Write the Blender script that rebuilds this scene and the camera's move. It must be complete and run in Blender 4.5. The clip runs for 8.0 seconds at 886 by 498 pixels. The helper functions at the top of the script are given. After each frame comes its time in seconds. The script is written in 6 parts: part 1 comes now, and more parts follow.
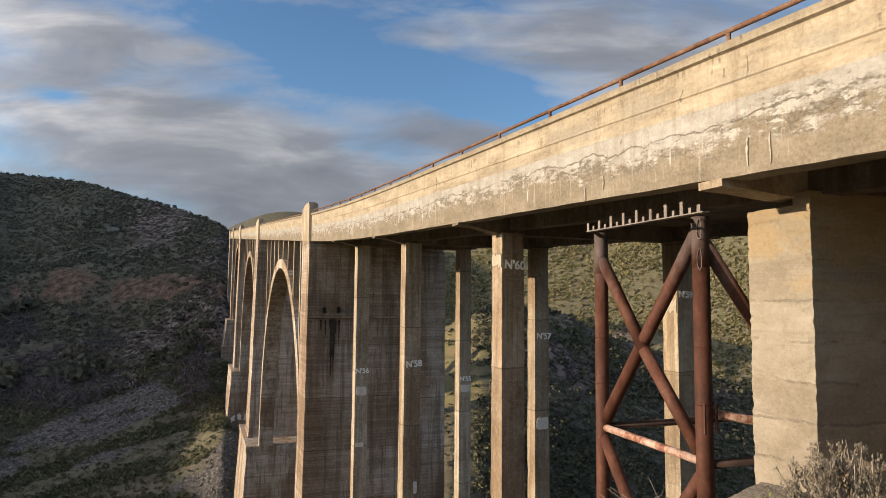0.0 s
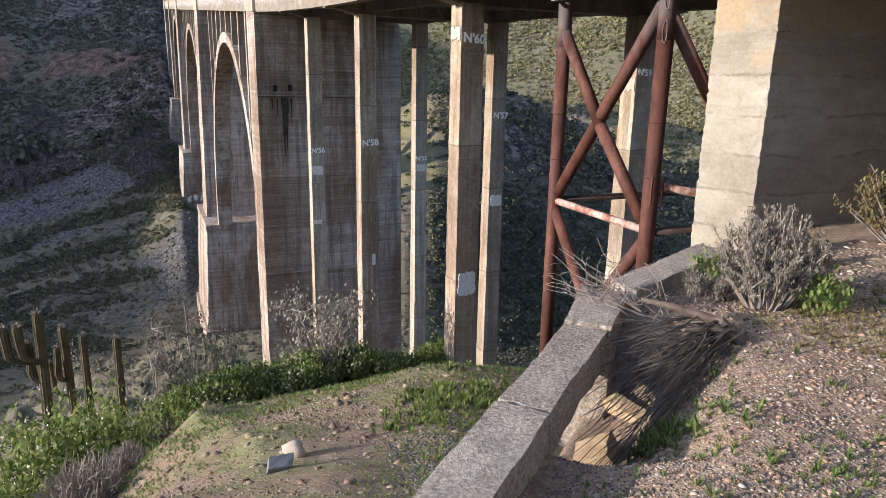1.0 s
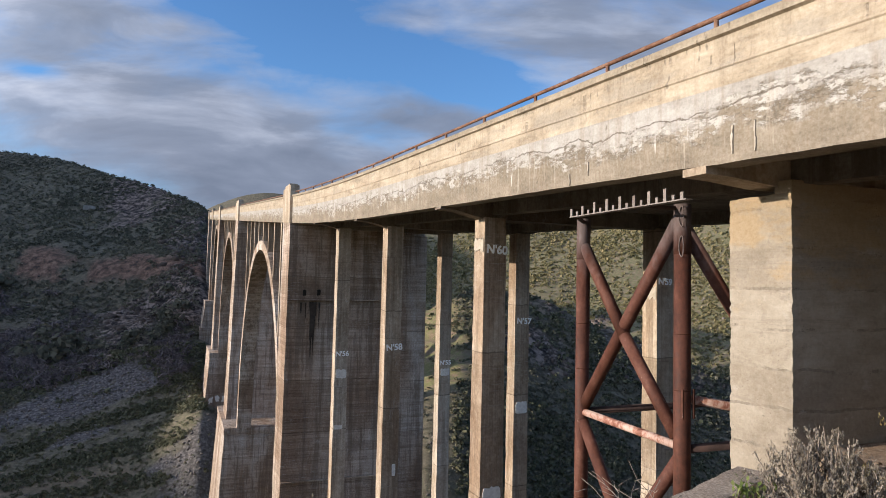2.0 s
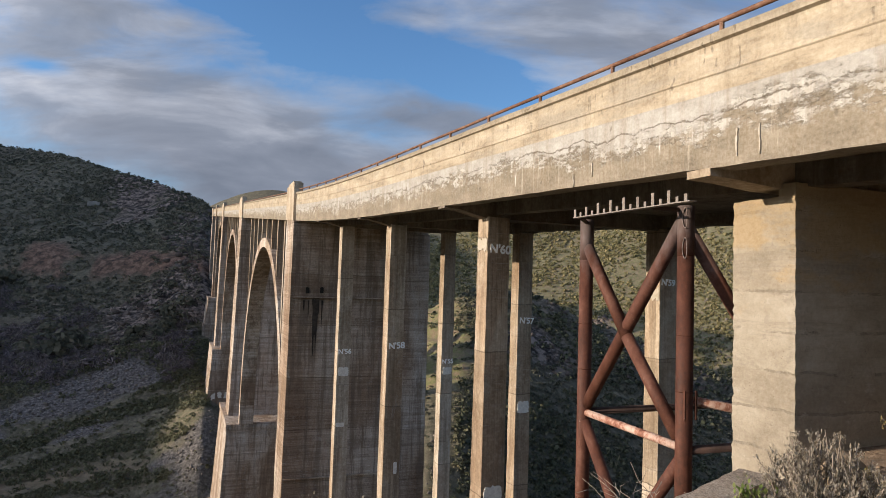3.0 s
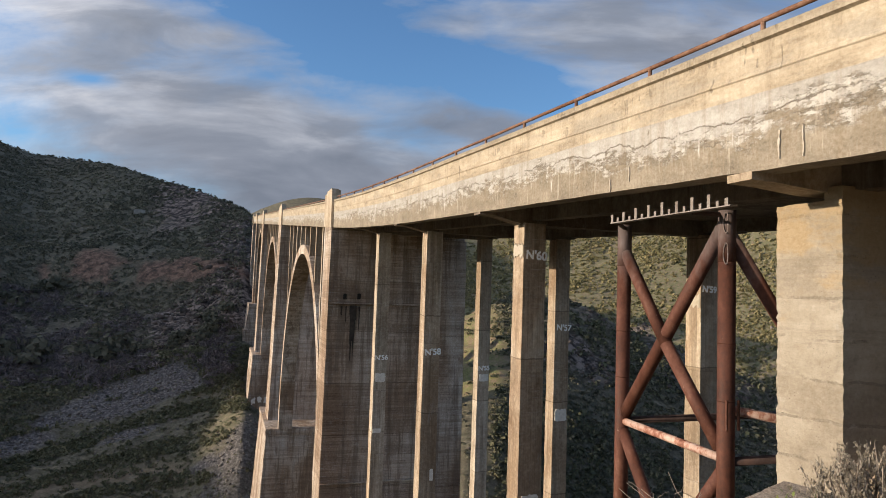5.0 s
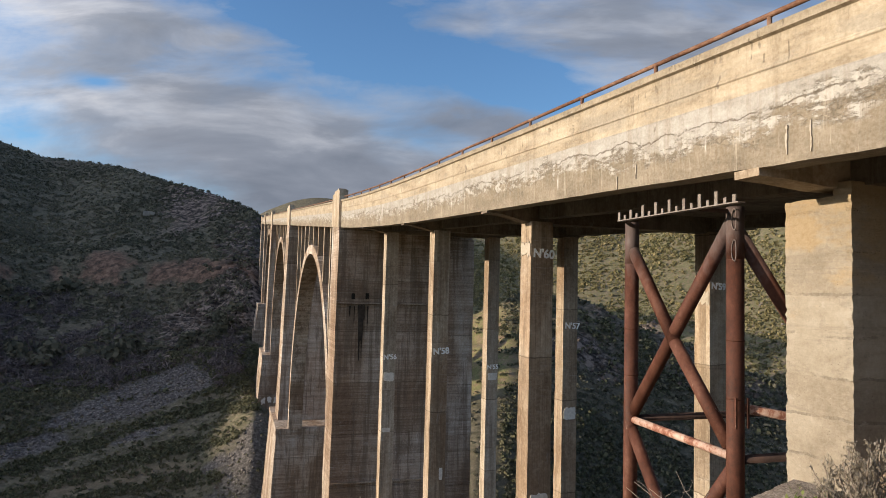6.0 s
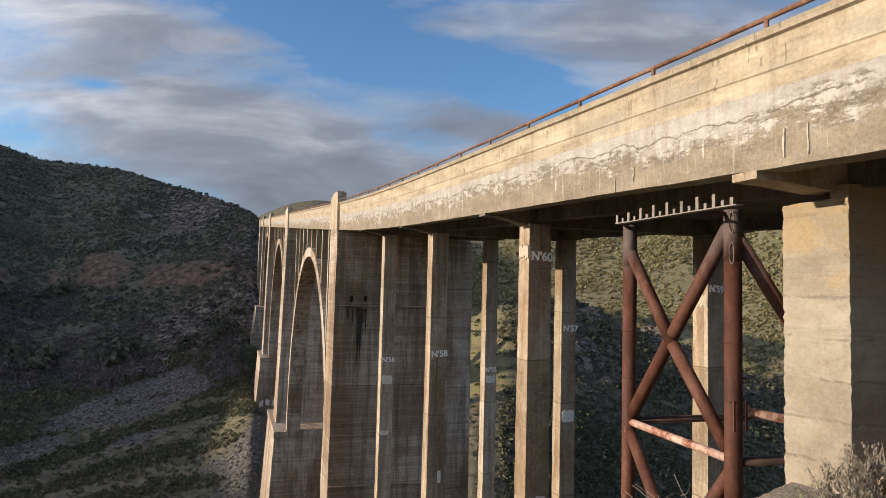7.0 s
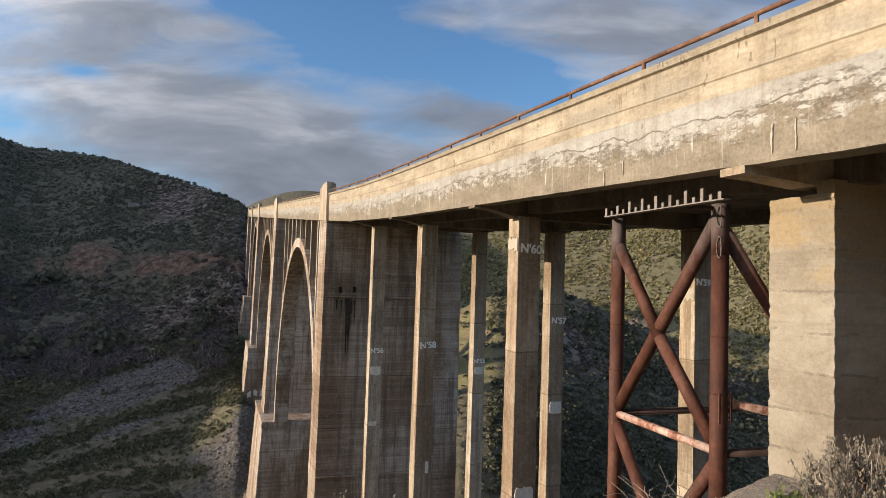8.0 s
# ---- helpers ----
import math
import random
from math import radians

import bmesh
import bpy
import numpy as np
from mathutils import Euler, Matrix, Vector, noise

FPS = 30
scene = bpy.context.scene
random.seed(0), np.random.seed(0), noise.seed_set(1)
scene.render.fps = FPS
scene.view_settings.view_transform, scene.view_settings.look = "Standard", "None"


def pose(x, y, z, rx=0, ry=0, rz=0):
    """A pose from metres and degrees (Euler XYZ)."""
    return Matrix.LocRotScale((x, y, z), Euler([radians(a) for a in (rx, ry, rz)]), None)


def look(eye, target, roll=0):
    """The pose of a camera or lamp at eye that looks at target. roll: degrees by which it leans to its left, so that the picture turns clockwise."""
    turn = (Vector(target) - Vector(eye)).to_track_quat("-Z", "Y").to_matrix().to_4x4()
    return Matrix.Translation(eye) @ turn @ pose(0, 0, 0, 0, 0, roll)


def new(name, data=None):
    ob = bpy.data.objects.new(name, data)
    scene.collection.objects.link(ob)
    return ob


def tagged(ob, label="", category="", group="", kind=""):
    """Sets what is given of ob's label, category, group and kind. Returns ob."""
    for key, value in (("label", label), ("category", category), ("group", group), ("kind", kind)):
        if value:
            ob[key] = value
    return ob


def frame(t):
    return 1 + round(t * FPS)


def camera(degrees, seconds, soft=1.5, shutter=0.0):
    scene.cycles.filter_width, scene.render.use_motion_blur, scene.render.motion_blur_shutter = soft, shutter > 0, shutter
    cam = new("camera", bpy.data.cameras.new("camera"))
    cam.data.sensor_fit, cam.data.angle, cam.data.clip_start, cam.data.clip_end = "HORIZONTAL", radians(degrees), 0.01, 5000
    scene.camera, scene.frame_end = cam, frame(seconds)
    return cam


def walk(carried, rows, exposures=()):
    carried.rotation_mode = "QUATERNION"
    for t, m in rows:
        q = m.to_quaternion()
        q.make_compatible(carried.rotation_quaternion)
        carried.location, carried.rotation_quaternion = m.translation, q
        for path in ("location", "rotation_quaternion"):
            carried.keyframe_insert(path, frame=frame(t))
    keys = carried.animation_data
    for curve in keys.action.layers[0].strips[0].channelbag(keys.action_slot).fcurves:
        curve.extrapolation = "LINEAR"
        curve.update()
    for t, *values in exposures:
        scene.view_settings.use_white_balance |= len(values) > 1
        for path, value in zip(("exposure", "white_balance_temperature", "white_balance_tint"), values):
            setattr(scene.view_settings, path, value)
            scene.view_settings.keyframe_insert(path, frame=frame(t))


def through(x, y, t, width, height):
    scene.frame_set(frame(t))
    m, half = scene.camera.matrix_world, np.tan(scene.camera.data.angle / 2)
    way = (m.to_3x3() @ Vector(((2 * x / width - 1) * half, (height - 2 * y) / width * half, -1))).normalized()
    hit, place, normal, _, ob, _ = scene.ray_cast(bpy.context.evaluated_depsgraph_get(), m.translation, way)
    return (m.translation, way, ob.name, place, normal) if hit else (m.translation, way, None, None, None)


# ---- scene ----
LENS = 68.0
EYE = 1.65
cam = camera(LENS, 8.0, soft=0.5)
PATH = [
    (0.0, pose(0.028, -0.032, EYE + 0.007, 94.50, -0.50, 0.88)),
    (0.3, pose(0.034, -0.060, EYE - 0.020, 89.94, -0.97, -2.28)),
    (0.5, pose(0.022, -0.062, EYE - 0.038, 83.60, -1.37, -4.50)),
    (0.7, pose(-0.010, -0.069, EYE - 0.066, 79.95, -1.10, -5.00)),
    (0.8, pose(-0.015, -0.065, EYE - 0.080, 77.85, -1.02, -4.39)),
    (1.0, pose(-0.014, -0.037, EYE - 0.090, 75.73, -0.98, -2.95)),
    (1.2, pose(-0.016, -0.005, EYE - 0.060, 78.54, -0.62, -1.73)),
    (1.3, pose(-0.008, 0.015, EYE - 0.045, 81.20, -0.45, -1.26)),
    (1.5, pose(0.014, 0.040, EYE - 0.016, 89.36, -0.74, -0.47)),
    (1.7, pose(0.010, 0.030, EYE - 0.010, 93.18, -1.12, -0.71)),
    (3.0, pose(-0.006, -0.006, EYE + 0.006, 93.04, -1.80, -0.59)),
    (3.5, pose(0.000, 0.000, EYE, 92.00, -1.75, -0.06)),
    (4.0, pose(0.003, 0.004, EYE + 0.008, 93.24, -2.02, 0.71)),
    (4.5, pose(0.008, 0.006, EYE - 0.001, 93.55, -2.26, 1.89)),
    (6.0, pose(0.043, 0.016, EYE + 0.005, 93.40, -1.45, 3.37)),
    (6.5, pose(0.042, 0.021, EYE + 0.010, 93.37, -1.63, 3.46)),
    (7.0, pose(0.047, 0.015, EYE + 0.009, 93.62, -1.42, 3.23)),
    (7.5, pose(0.050, 0.018, EYE + 0.008, 94.15, -1.36, 3.48)),
    (8.0, pose(0.044, 0.010, EYE + 0.012, 92.91, -1.80, 2.27)),
]
# the film's own exposure and white balance along the way
EXPOSURES = [(0.0, 0.46, 6500, 10), (0.3, 0.52, 6300, 10), (0.6, 0.70, 5900, 11), (1.0, 0.93, 5250, 12), (1.2, 0.95, 5050, 13), (1.5, 0.66, 5150, 15), (1.8, 0.56, 5400, 13), (3.0, 0.46, 5900, 11), (8.0, 0.46, 6100, 10)]
walk(cam, PATH, EXPOSURES)

# ---- world and sun ----
SUN_AZ, SUN_EL = -103.0, 12.5      # bearing from the y axis to the right, height, in degrees
# cloud masses: place, size, turn, gain (below zero: a clear gap)
GLOW = 18.0                        # how much brighter cloud is in front of the sun
CLOUDS = (
    (-0.40, 0.235, 0.66, 0.105, 15, 0.34),
    (-0.12, 0.12, 0.72, 0.11, 6, 0.32),
    (-0.22, 0.385, 0.34, 0.075, 14, -0.30),
    (0.06, 0.315, 0.16, 0.05, 14, -0.20),
    (-0.60, 0.42, 0.36, 0.06, 12, 0.26),
    (0.30, 0.395, 0.30, 0.095, 8, 0.32),
    (0.05, 0.225, 0.20, 0.055, 14, 0.28),
    (-0.62, 0.315, 0.08, 0.022, 14, -0.20),
)


def nd(tree, kind, **kw):
    n = tree.nodes.new(kind)
    for key, value in kw.items():
        if key in n.inputs:
            n.inputs[key].default_value = value
    return n


def math_node(tree, op, a, b=None, clamp=False):
    n = tree.nodes.new("ShaderNodeMath")
    n.operation, n.use_clamp = op, clamp
    for i, v in enumerate((a, b)):
        if v is None:
            continue
        if isinstance(v, (int, float)):
            n.inputs[i].default_value = v
        else:
            tree.links.new(v, n.inputs[i])
    return n.outputs[0]


def ramp_node(tree, fac, stops):
    n = tree.nodes.new("ShaderNodeValToRGB")
    while len(n.color_ramp.elements) < len(stops):
        n.color_ramp.elements.new(0.5)
    for e, (pos, c) in zip(n.color_ramp.elements, stops):
        e.position, e.color = pos, (*c, 1) if len(c) == 3 else c
    if fac is not None:
        tree.links.new(fac, n.inputs[0])
    return n.outputs[0]


def mix_node(tree, fac, a, b, mode="MIX"):
    n = tree.nodes.new("ShaderNodeMix")
    n.data_type, n.blend_type = "RGBA", mode
    for sock, v in ((n.inputs[0], fac), (n.inputs[6], a), (n.inputs[7], b)):
        if isinstance(v, (int, float)):
            sock.default_value = v
        elif isinstance(v, tuple):
            sock.default_value = (*v, 1) if len(v) == 3 else v
        else:
            tree.links.new(v, sock)
    return n.outputs[2]


def noise_node(tree, vec, scale, detail=5.0, rough=0.55, dist=0.0, out="Fac"):
    n = nd(tree, "ShaderNodeTexNoise", Scale=scale, Detail=detail, Roughness=rough, Distortion=dist)
    if vec is not None:
        tree.links.new(vec, n.inputs["Vector"])
    return n.outputs[out]


def mapping_node(tree, vec, loc=(0, 0, 0), rot=(0, 0, 0), scale=(1, 1, 1)):
    n = tree.nodes.new("ShaderNodeMapping")
    n.inputs["Location"].default_value = loc
    n.inputs["Rotation"].default_value = [radians(a) for a in rot]
    n.inputs["Scale"].default_value = scale
    tree.links.new(vec, n.inputs["Vector"])
    return n.outputs[0]


world = bpy.data.worlds.new("sky")
world.use_nodes = True
scene.world = world
wt = world.node_tree
wt.nodes.clear()
sky = wt.nodes.new("ShaderNodeTexSky")
sky.sky_type, sky.sun_disc = "NISHITA", False
sky.sun_elevation, sky.sun_rotation = radians(SUN_EL), radians(SUN_AZ)
sky.air_density, sky.dust_density, sky.ozone_density = 1.0, 0.6, 2.0
# drifting cloud bands over the clear sky
way = wt.nodes.new("ShaderNodeTexCoord").outputs["Generated"]
sep = wt.nodes.new("ShaderNodeSeparateXYZ")
wt.links.new(way, sep.inputs[0])
ahead = math_node(wt, "MAXIMUM", sep.outputs[1], 0.25)
gx = math_node(wt, "DIVIDE", sep.outputs[0], ahead)
gz = math_node(wt, "DIVIDE", sep.outputs[2], ahead)
comb = wt.nodes.new("ShaderNodeCombineXYZ")
wt.links.new(gx, comb.inputs[0])
wt.links.new(gz, comb.inputs[1])
plane = comb.outputs[0]


def patch(x, z, rx, rz, turn):
    """A soft oval of sky round (x, z), in tangents of bearing and height."""
    m = mapping_node(wt, plane, loc=(0, 0, 0))
    v = wt.nodes.new("ShaderNodeVectorMath")
    v.operation = "SUBTRACT"
    v.inputs[1].default_value = (x, z, 0)
    wt.links.new(m, v.inputs[0])
    r = mapping_node(wt, v.outputs[0], rot=(0, 0, turn))
    k = wt.nodes.new("ShaderNodeVectorMath")
    k.operation = "MULTIPLY"
    k.inputs[1].default_value = (1 / rx, 1 / rz, 0)
    wt.links.new(r, k.inputs[0])
    n = wt.nodes.new("ShaderNodeVectorMath")
    n.operation = "LENGTH"
    wt.links.new(k.outputs[0], n.inputs[0])
    return math_node(wt, "SUBTRACT", 1.0, n.outputs["Value"], True)


# long wind-drawn bands that sink to the right, warped a little, with finer wisps in them
warp = noise_node(wt, mapping_node(wt, plane, scale=(1.6, 3.0, 1)), 1.0, 3, 0.5, 0.0, "Color")
drift = wt.nodes.new("ShaderNodeVectorMath")
drift.operation = "MULTIPLY_ADD"
drift.inputs[1].default_value = (0.16, 0.07, 0)
wt.links.new(warp, drift.inputs[0])
wt.links.new(plane, drift.inputs[2])
bands = drift.outputs[0]
streaks = noise_node(wt, mapping_node(wt, bands, rot=(0, 0, 13), scale=(2.2, 9.0, 1)), 1.0, 7, 0.56, 0.3)
puffs = noise_node(wt, mapping_node(wt, bands, loc=(3, 1, 0), rot=(0, 0, 8), scale=(6, 12, 1)), 1.0, 7, 0.60, 0.3)
cover = math_node(wt, "ADD", math_node(wt, "MULTIPLY", streaks, 0.62), math_node(wt, "MULTIPLY", puffs, 0.38))
for x, z, rx, rz, turn, gain in CLOUDS:
    cover = math_node(wt, "ADD", cover, math_node(wt, "MULTIPLY", patch(x, z, rx, rz, turn), gain))
density = ramp_node(wt, cover, [(0.44, (0, 0, 0)), (0.54, (0.45, 0.45, 0.45)), (0.66, (0.9, 0.9, 0.9)), (0.78, (1, 1, 1))])
# thin cloud is pale, thick cloud grey beneath, with lit ridges
ridges = noise_node(wt, mapping_node(wt, bands, loc=(7, 2, 0), rot=(0, 0, 10), scale=(3.4, 13, 1)), 1.0, 7, 0.56, 0.4)
thick = math_node(wt, "ADD", math_node(wt, "MULTIPLY", math_node(wt, "SUBTRACT", cover, 0.5), 0.55), math_node(wt, "SUBTRACT", 1.0, ridges))
shade = ramp_node(wt, thick, [(0.36, (0.425, 0.42, 0.42)), (0.50, (0.30, 0.306, 0.33)), (0.62, (0.207, 0.219, 0.248)), (0.80, (0.155, 0.169, 0.198))])
# cloud glows brighter the nearer it lies to the sun
toward = wt.nodes.new("ShaderNodeVectorMath")
toward.operation = "DOT_PRODUCT"
toward.inputs[1].default_value = (math.sin(radians(SUN_AZ)) * math.cos(radians(SUN_EL)), math.cos(radians(SUN_AZ)) * math.cos(radians(SUN_EL)), math.sin(radians(SUN_EL)))
wt.links.new(way, toward.inputs[0])
near_sun = math_node(wt, "POWER", math_node(wt, "MAXIMUM", toward.outputs["Value"], 0.0), 4.0)
glow = wt.nodes.new("ShaderNodeVectorMath")
glow.operation = "MULTIPLY_ADD"
glow.inputs[1].default_value = (GLOW, GLOW * 0.88, GLOW * 0.72)
glow.inputs[2].default_value = (1, 1, 1)
wt.links.new(near_sun, glow.inputs[0])
lit = mix_node(wt, 1.0, shade, glow.outputs[0], "MULTIPLY")
clear = mix_node(wt, 1.0, sky.outputs[0], (0.092, 0.112, 0.132), "MULTIPLY")
both = mix_node(wt, density, clear, lit)
bg = wt.nodes.new("ShaderNodeBackground")
bg.inputs[1].default_value = 1.0
wt.links.new(both, bg.inputs[0])
wt.links.new(bg.outputs[0], wt.nodes.new("ShaderNodeOutputWorld").inputs[0])

sun = new("sun", bpy.data.lights.new("sun", "SUN"))
sun.data.energy, sun.data.angle, sun.data.color = 4.8, radians(0.55), (1.0, 0.80, 0.56)
sa, se = radians(SUN_AZ), radians(SUN_EL)
SUN_DIR = Vector((math.sin(sa) * math.cos(se), math.cos(sa) * math.cos(se), math.sin(se)))
sun.matrix_world = look(SUN_DIR * 50, (0, 0, 0))

# ---- materials ----
def material(name, rough=0.85, metal=0.0):
    m = bpy.data.materials.new(name)
    m.use_nodes = True
    t = m.node_tree
    b = t.nodes["Principled BSDF"]
    b.inputs["Roughness"].default_value, b.inputs["Metallic"].default_value = rough, metal
    b.inputs["Specular IOR Level"].default_value = 0.2
    pos = t.nodes.new("ShaderNodeNewGeometry").outputs["Position"]
    return m, t, b, pos


def bump(t, b, height, strength, distance):
    n = nd(t, "ShaderNodeBump", Strength=strength, Distance=distance)
    t.links.new(height, n.inputs["Height"])
    t.links.new(n.outputs[0], b.inputs["Normal"])


def scaled(c, k):
    return tuple(v * k for v in c)


BRIDGE_AZ = -21.0


def concrete(name, light, dark, stain=0.5, boards=0.0, upright=0.0, pebble=0.0, ochre=0.0, grain=0.5, lift=0.0, lime=0.0):
    """Weathered cast concrete: pour lifts, blotches, run-off streaks, lime bloom, marks of the form boards, pores."""
    m, t, b, pos = material(name, 0.92)
    p = mapping_node(t, pos, rot=(0, 0, BRIDGE_AZ))
    brown = (dark[0] * 0.78, dark[1] * 0.68, dark[2] * 0.58)
    col = ramp_node(t, noise_node(t, p, 0.55, 9, 0.68), [(0.38, scaled(brown, 0.75)), (0.49, dark), (0.62, light)])
    if ochre:
        col = mix_node(t, math_node(t, "MULTIPLY", ramp_node(t, noise_node(t, p, 0.9, 5, 0.6, 0.6), [(0.5, (0, 0, 0)), (0.68, (1, 1, 1))]), ochre), col, (0.40, 0.26, 0.115))
    fine = noise_node(t, p, 11.0, 9, 0.78)
    col = mix_node(t, grain, col, ramp_node(t, fine, [(0.34, scaled(brown, 0.6)), (0.5, dark), (0.64, light)]))
    height = math_node(t, "MULTIPLY", fine, 0.5)
    sep = t.nodes.new("ShaderNodeSeparateXYZ")
    t.links.new(p, sep.inputs[0])
    level = math_node(t, "ADD", sep.outputs[0], sep.outputs[1])

    def planks(across, along, wide, long, shift):
        """Tone of each form board, and the dark joints between boards and at their ends."""
        k = math_node(t, "DIVIDE", across, wide)
        row = math_node(t, "FLOOR", k)
        e = math_node(t, "ADD", math_node(t, "DIVIDE", along, long), math_node(t, "MULTIPLY", row, shift))
        c = t.nodes.new("ShaderNodeCombineXYZ")
        t.links.new(row, c.inputs[0])
        t.links.new(math_node(t, "FLOOR", e), c.inputs[1])
        w = t.nodes.new("ShaderNodeTexWhiteNoise")
        t.links.new(c.outputs[0], w.inputs["Vector"])
        joint = math_node(t, "LESS_THAN", math_node(t, "FRACT", k), 0.09)
        return w.outputs["Value"], math_node(t, "MAXIMUM", joint, math_node(t, "LESS_THAN", math_node(t, "FRACT", e), 0.012))

    if boards or upright:
        tone, joint = planks(sep.outputs[2], level, 0.15, 3.1, 0.37) if boards else planks(level, sep.outputs[2], 0.11, 2.45, 0.0)
        lines = noise_node(t, mapping_node(t, p, scale=(0.5, 0.5, 17) if boards else (18, 18, 0.22)), 1.0, 7, 0.78)
        worn = math_node(t, "ADD", math_node(t, "MULTIPLY", tone, 0.22), math_node(t, "MULTIPLY", lines, 0.8))
        col = mix_node(t, boards + upright, col, ramp_node(t, worn, [(0.36, scaled(brown, 0.5)), (0.50, dark), (0.66, light)]), "MIX")
        col = mix_node(t, math_node(t, "MULTIPLY", joint, 0.8 * (boards + upright)), col, scaled(brown, 0.4))
        height = math_node(t, "ADD", height, math_node(t, "SUBTRACT", math_node(t, "MULTIPLY", worn, 0.9), math_node(t, "MULTIPLY", joint, 1.4 * (boards + upright))))
    if lift:
        # each pour has its own tone, browner or greyer, and a dark ragged joint beneath it
        own = t.nodes.new("ShaderNodeObjectInfo").outputs["Random"]
        wavy = math_node(t, "MULTIPLY", math_node(t, "SUBTRACT", noise_node(t, p, 1.3, 6, 0.7), 0.5), 0.05)
        k = math_node(t, "ADD", math_node(t, "ADD", math_node(t, "DIVIDE", sep.outputs[2], lift), math_node(t, "MULTIPLY", own, 7.0)), wavy)
        cell = t.nodes.new("ShaderNodeCombineXYZ")
        t.links.new(math_node(t, "FLOOR", k), cell.inputs[0])
        t.links.new(own, cell.inputs[1])
        w = t.nodes.new("ShaderNodeTexWhiteNoise")
        t.links.new(cell.outputs[0], w.inputs["Vector"])
        col = mix_node(t, 0.75, col, ramp_node(t, w.outputs["Value"], [(0.0, (0.60, 0.53, 0.46)), (0.4, (0.80, 0.75, 0.70)), (0.75, (0.96, 0.93, 0.90)), (1.0, (1.04, 1.04, 1.04))]), "MULTIPLY")
        seam = math_node(t, "LESS_THAN", math_node(t, "FRACT", k), 0.009)
        col = mix_node(t, math_node(t, "MULTIPLY", seam, 0.6), col, scaled(brown, 0.3))
        height = math_node(t, "SUBTRACT", height, math_node(t, "MULTIPLY", seam, 1.5))
        # wide brown and grey patches where water has spread
        spread = noise_node(t, mapping_node(t, p, loc=(2, 5, 9), scale=(0.42, 0.42, 0.13)), 1.0, 8, 0.62, 0.6)
        col = mix_node(t, 0.8, col, ramp_node(t, spread, [(0.40, (0.62, 0.50, 0.40)), (0.50, (0.98, 0.93, 0.88)), (0.60, (1.10, 1.13, 1.16))]), "MULTIPLY")
    streaks = noise_node(t, mapping_node(t, p, scale=(3.4, 3.4, 0.16)), 1.0, 9, 0.72, 0.1)
    col = mix_node(t, math_node(t, "MULTIPLY", ramp_node(t, streaks, [(0.50, (0, 0, 0)), (0.58, (1, 1, 1))]), stain), col, scaled(brown, 0.42))
    damp = noise_node(t, mapping_node(t, p, loc=(8, 3, 1), scale=(0.8, 0.8, 0.25)), 1.0, 10, 0.76, 0.3)
    col = mix_node(t, math_node(t, "MULTIPLY", ramp_node(t, damp, [(0.54, (0, 0, 0)), (0.60, (1, 1, 1))]), stain * 0.8), col, scaled(brown, 0.45))
    bloom = noise_node(t, mapping_node(t, p, loc=(4, 1, 0), scale=(2.6, 2.6, 0.8)), 1.0, 10, 0.8, 0.5)
    col = mix_node(t, math_node(t, "MULTIPLY", ramp_node(t, bloom, [(0.58, (0, 0, 0)), (0.66, (1, 1, 1))]), stain * 0.6), col, (0.50, 0.47, 0.42))
    if lime:
        # thin pale scuffs where lime has come out along the board edges, thickest in drifts
        dash = noise_node(t, mapping_node(t, p, loc=(1, 8, 3), scale=(2.0, 2.0, 26)), 1.0, 8, 0.75)
        drift_of = noise_node(t, mapping_node(t, p, loc=(6, 2, 4), scale=(0.35, 0.35, 0.5)), 1.0, 5, 0.6)
        k = math_node(t, "MULTIPLY", ramp_node(t, dash, [(0.57, (0, 0, 0)), (0.63, (1, 1, 1))]), ramp_node(t, drift_of, [(0.45, (0, 0, 0)), (0.60, (1, 1, 1))]))
        col = mix_node(t, math_node(t, "MULTIPLY", k, lime), col, (0.55, 0.53, 0.50))
    if pebble:
        grit = noise_node(t, pos, 62.0, 6, 0.72)
        knobs = nd(t, "ShaderNodeTexVoronoi", Scale=48.0, Randomness=1.0)
        t.links.new(pos, knobs.inputs["Vector"])
        stones = math_node(t, "ADD", math_node(t, "MULTIPLY", knobs.outputs["Distance"], -0.22), grit)
        height = math_node(t, "ADD", height, math_node(t, "MULTIPLY", stones, 0.55))
        col = mix_node(t, pebble, col, ramp_node(t, stones, [(0.24, scaled(dark, 0.25)), (0.40, dark), (0.54, light)]))
    t.links.new(col, b.inputs["Base Color"])
    bump(t, b, height, 0.9, 0.025)
    return m


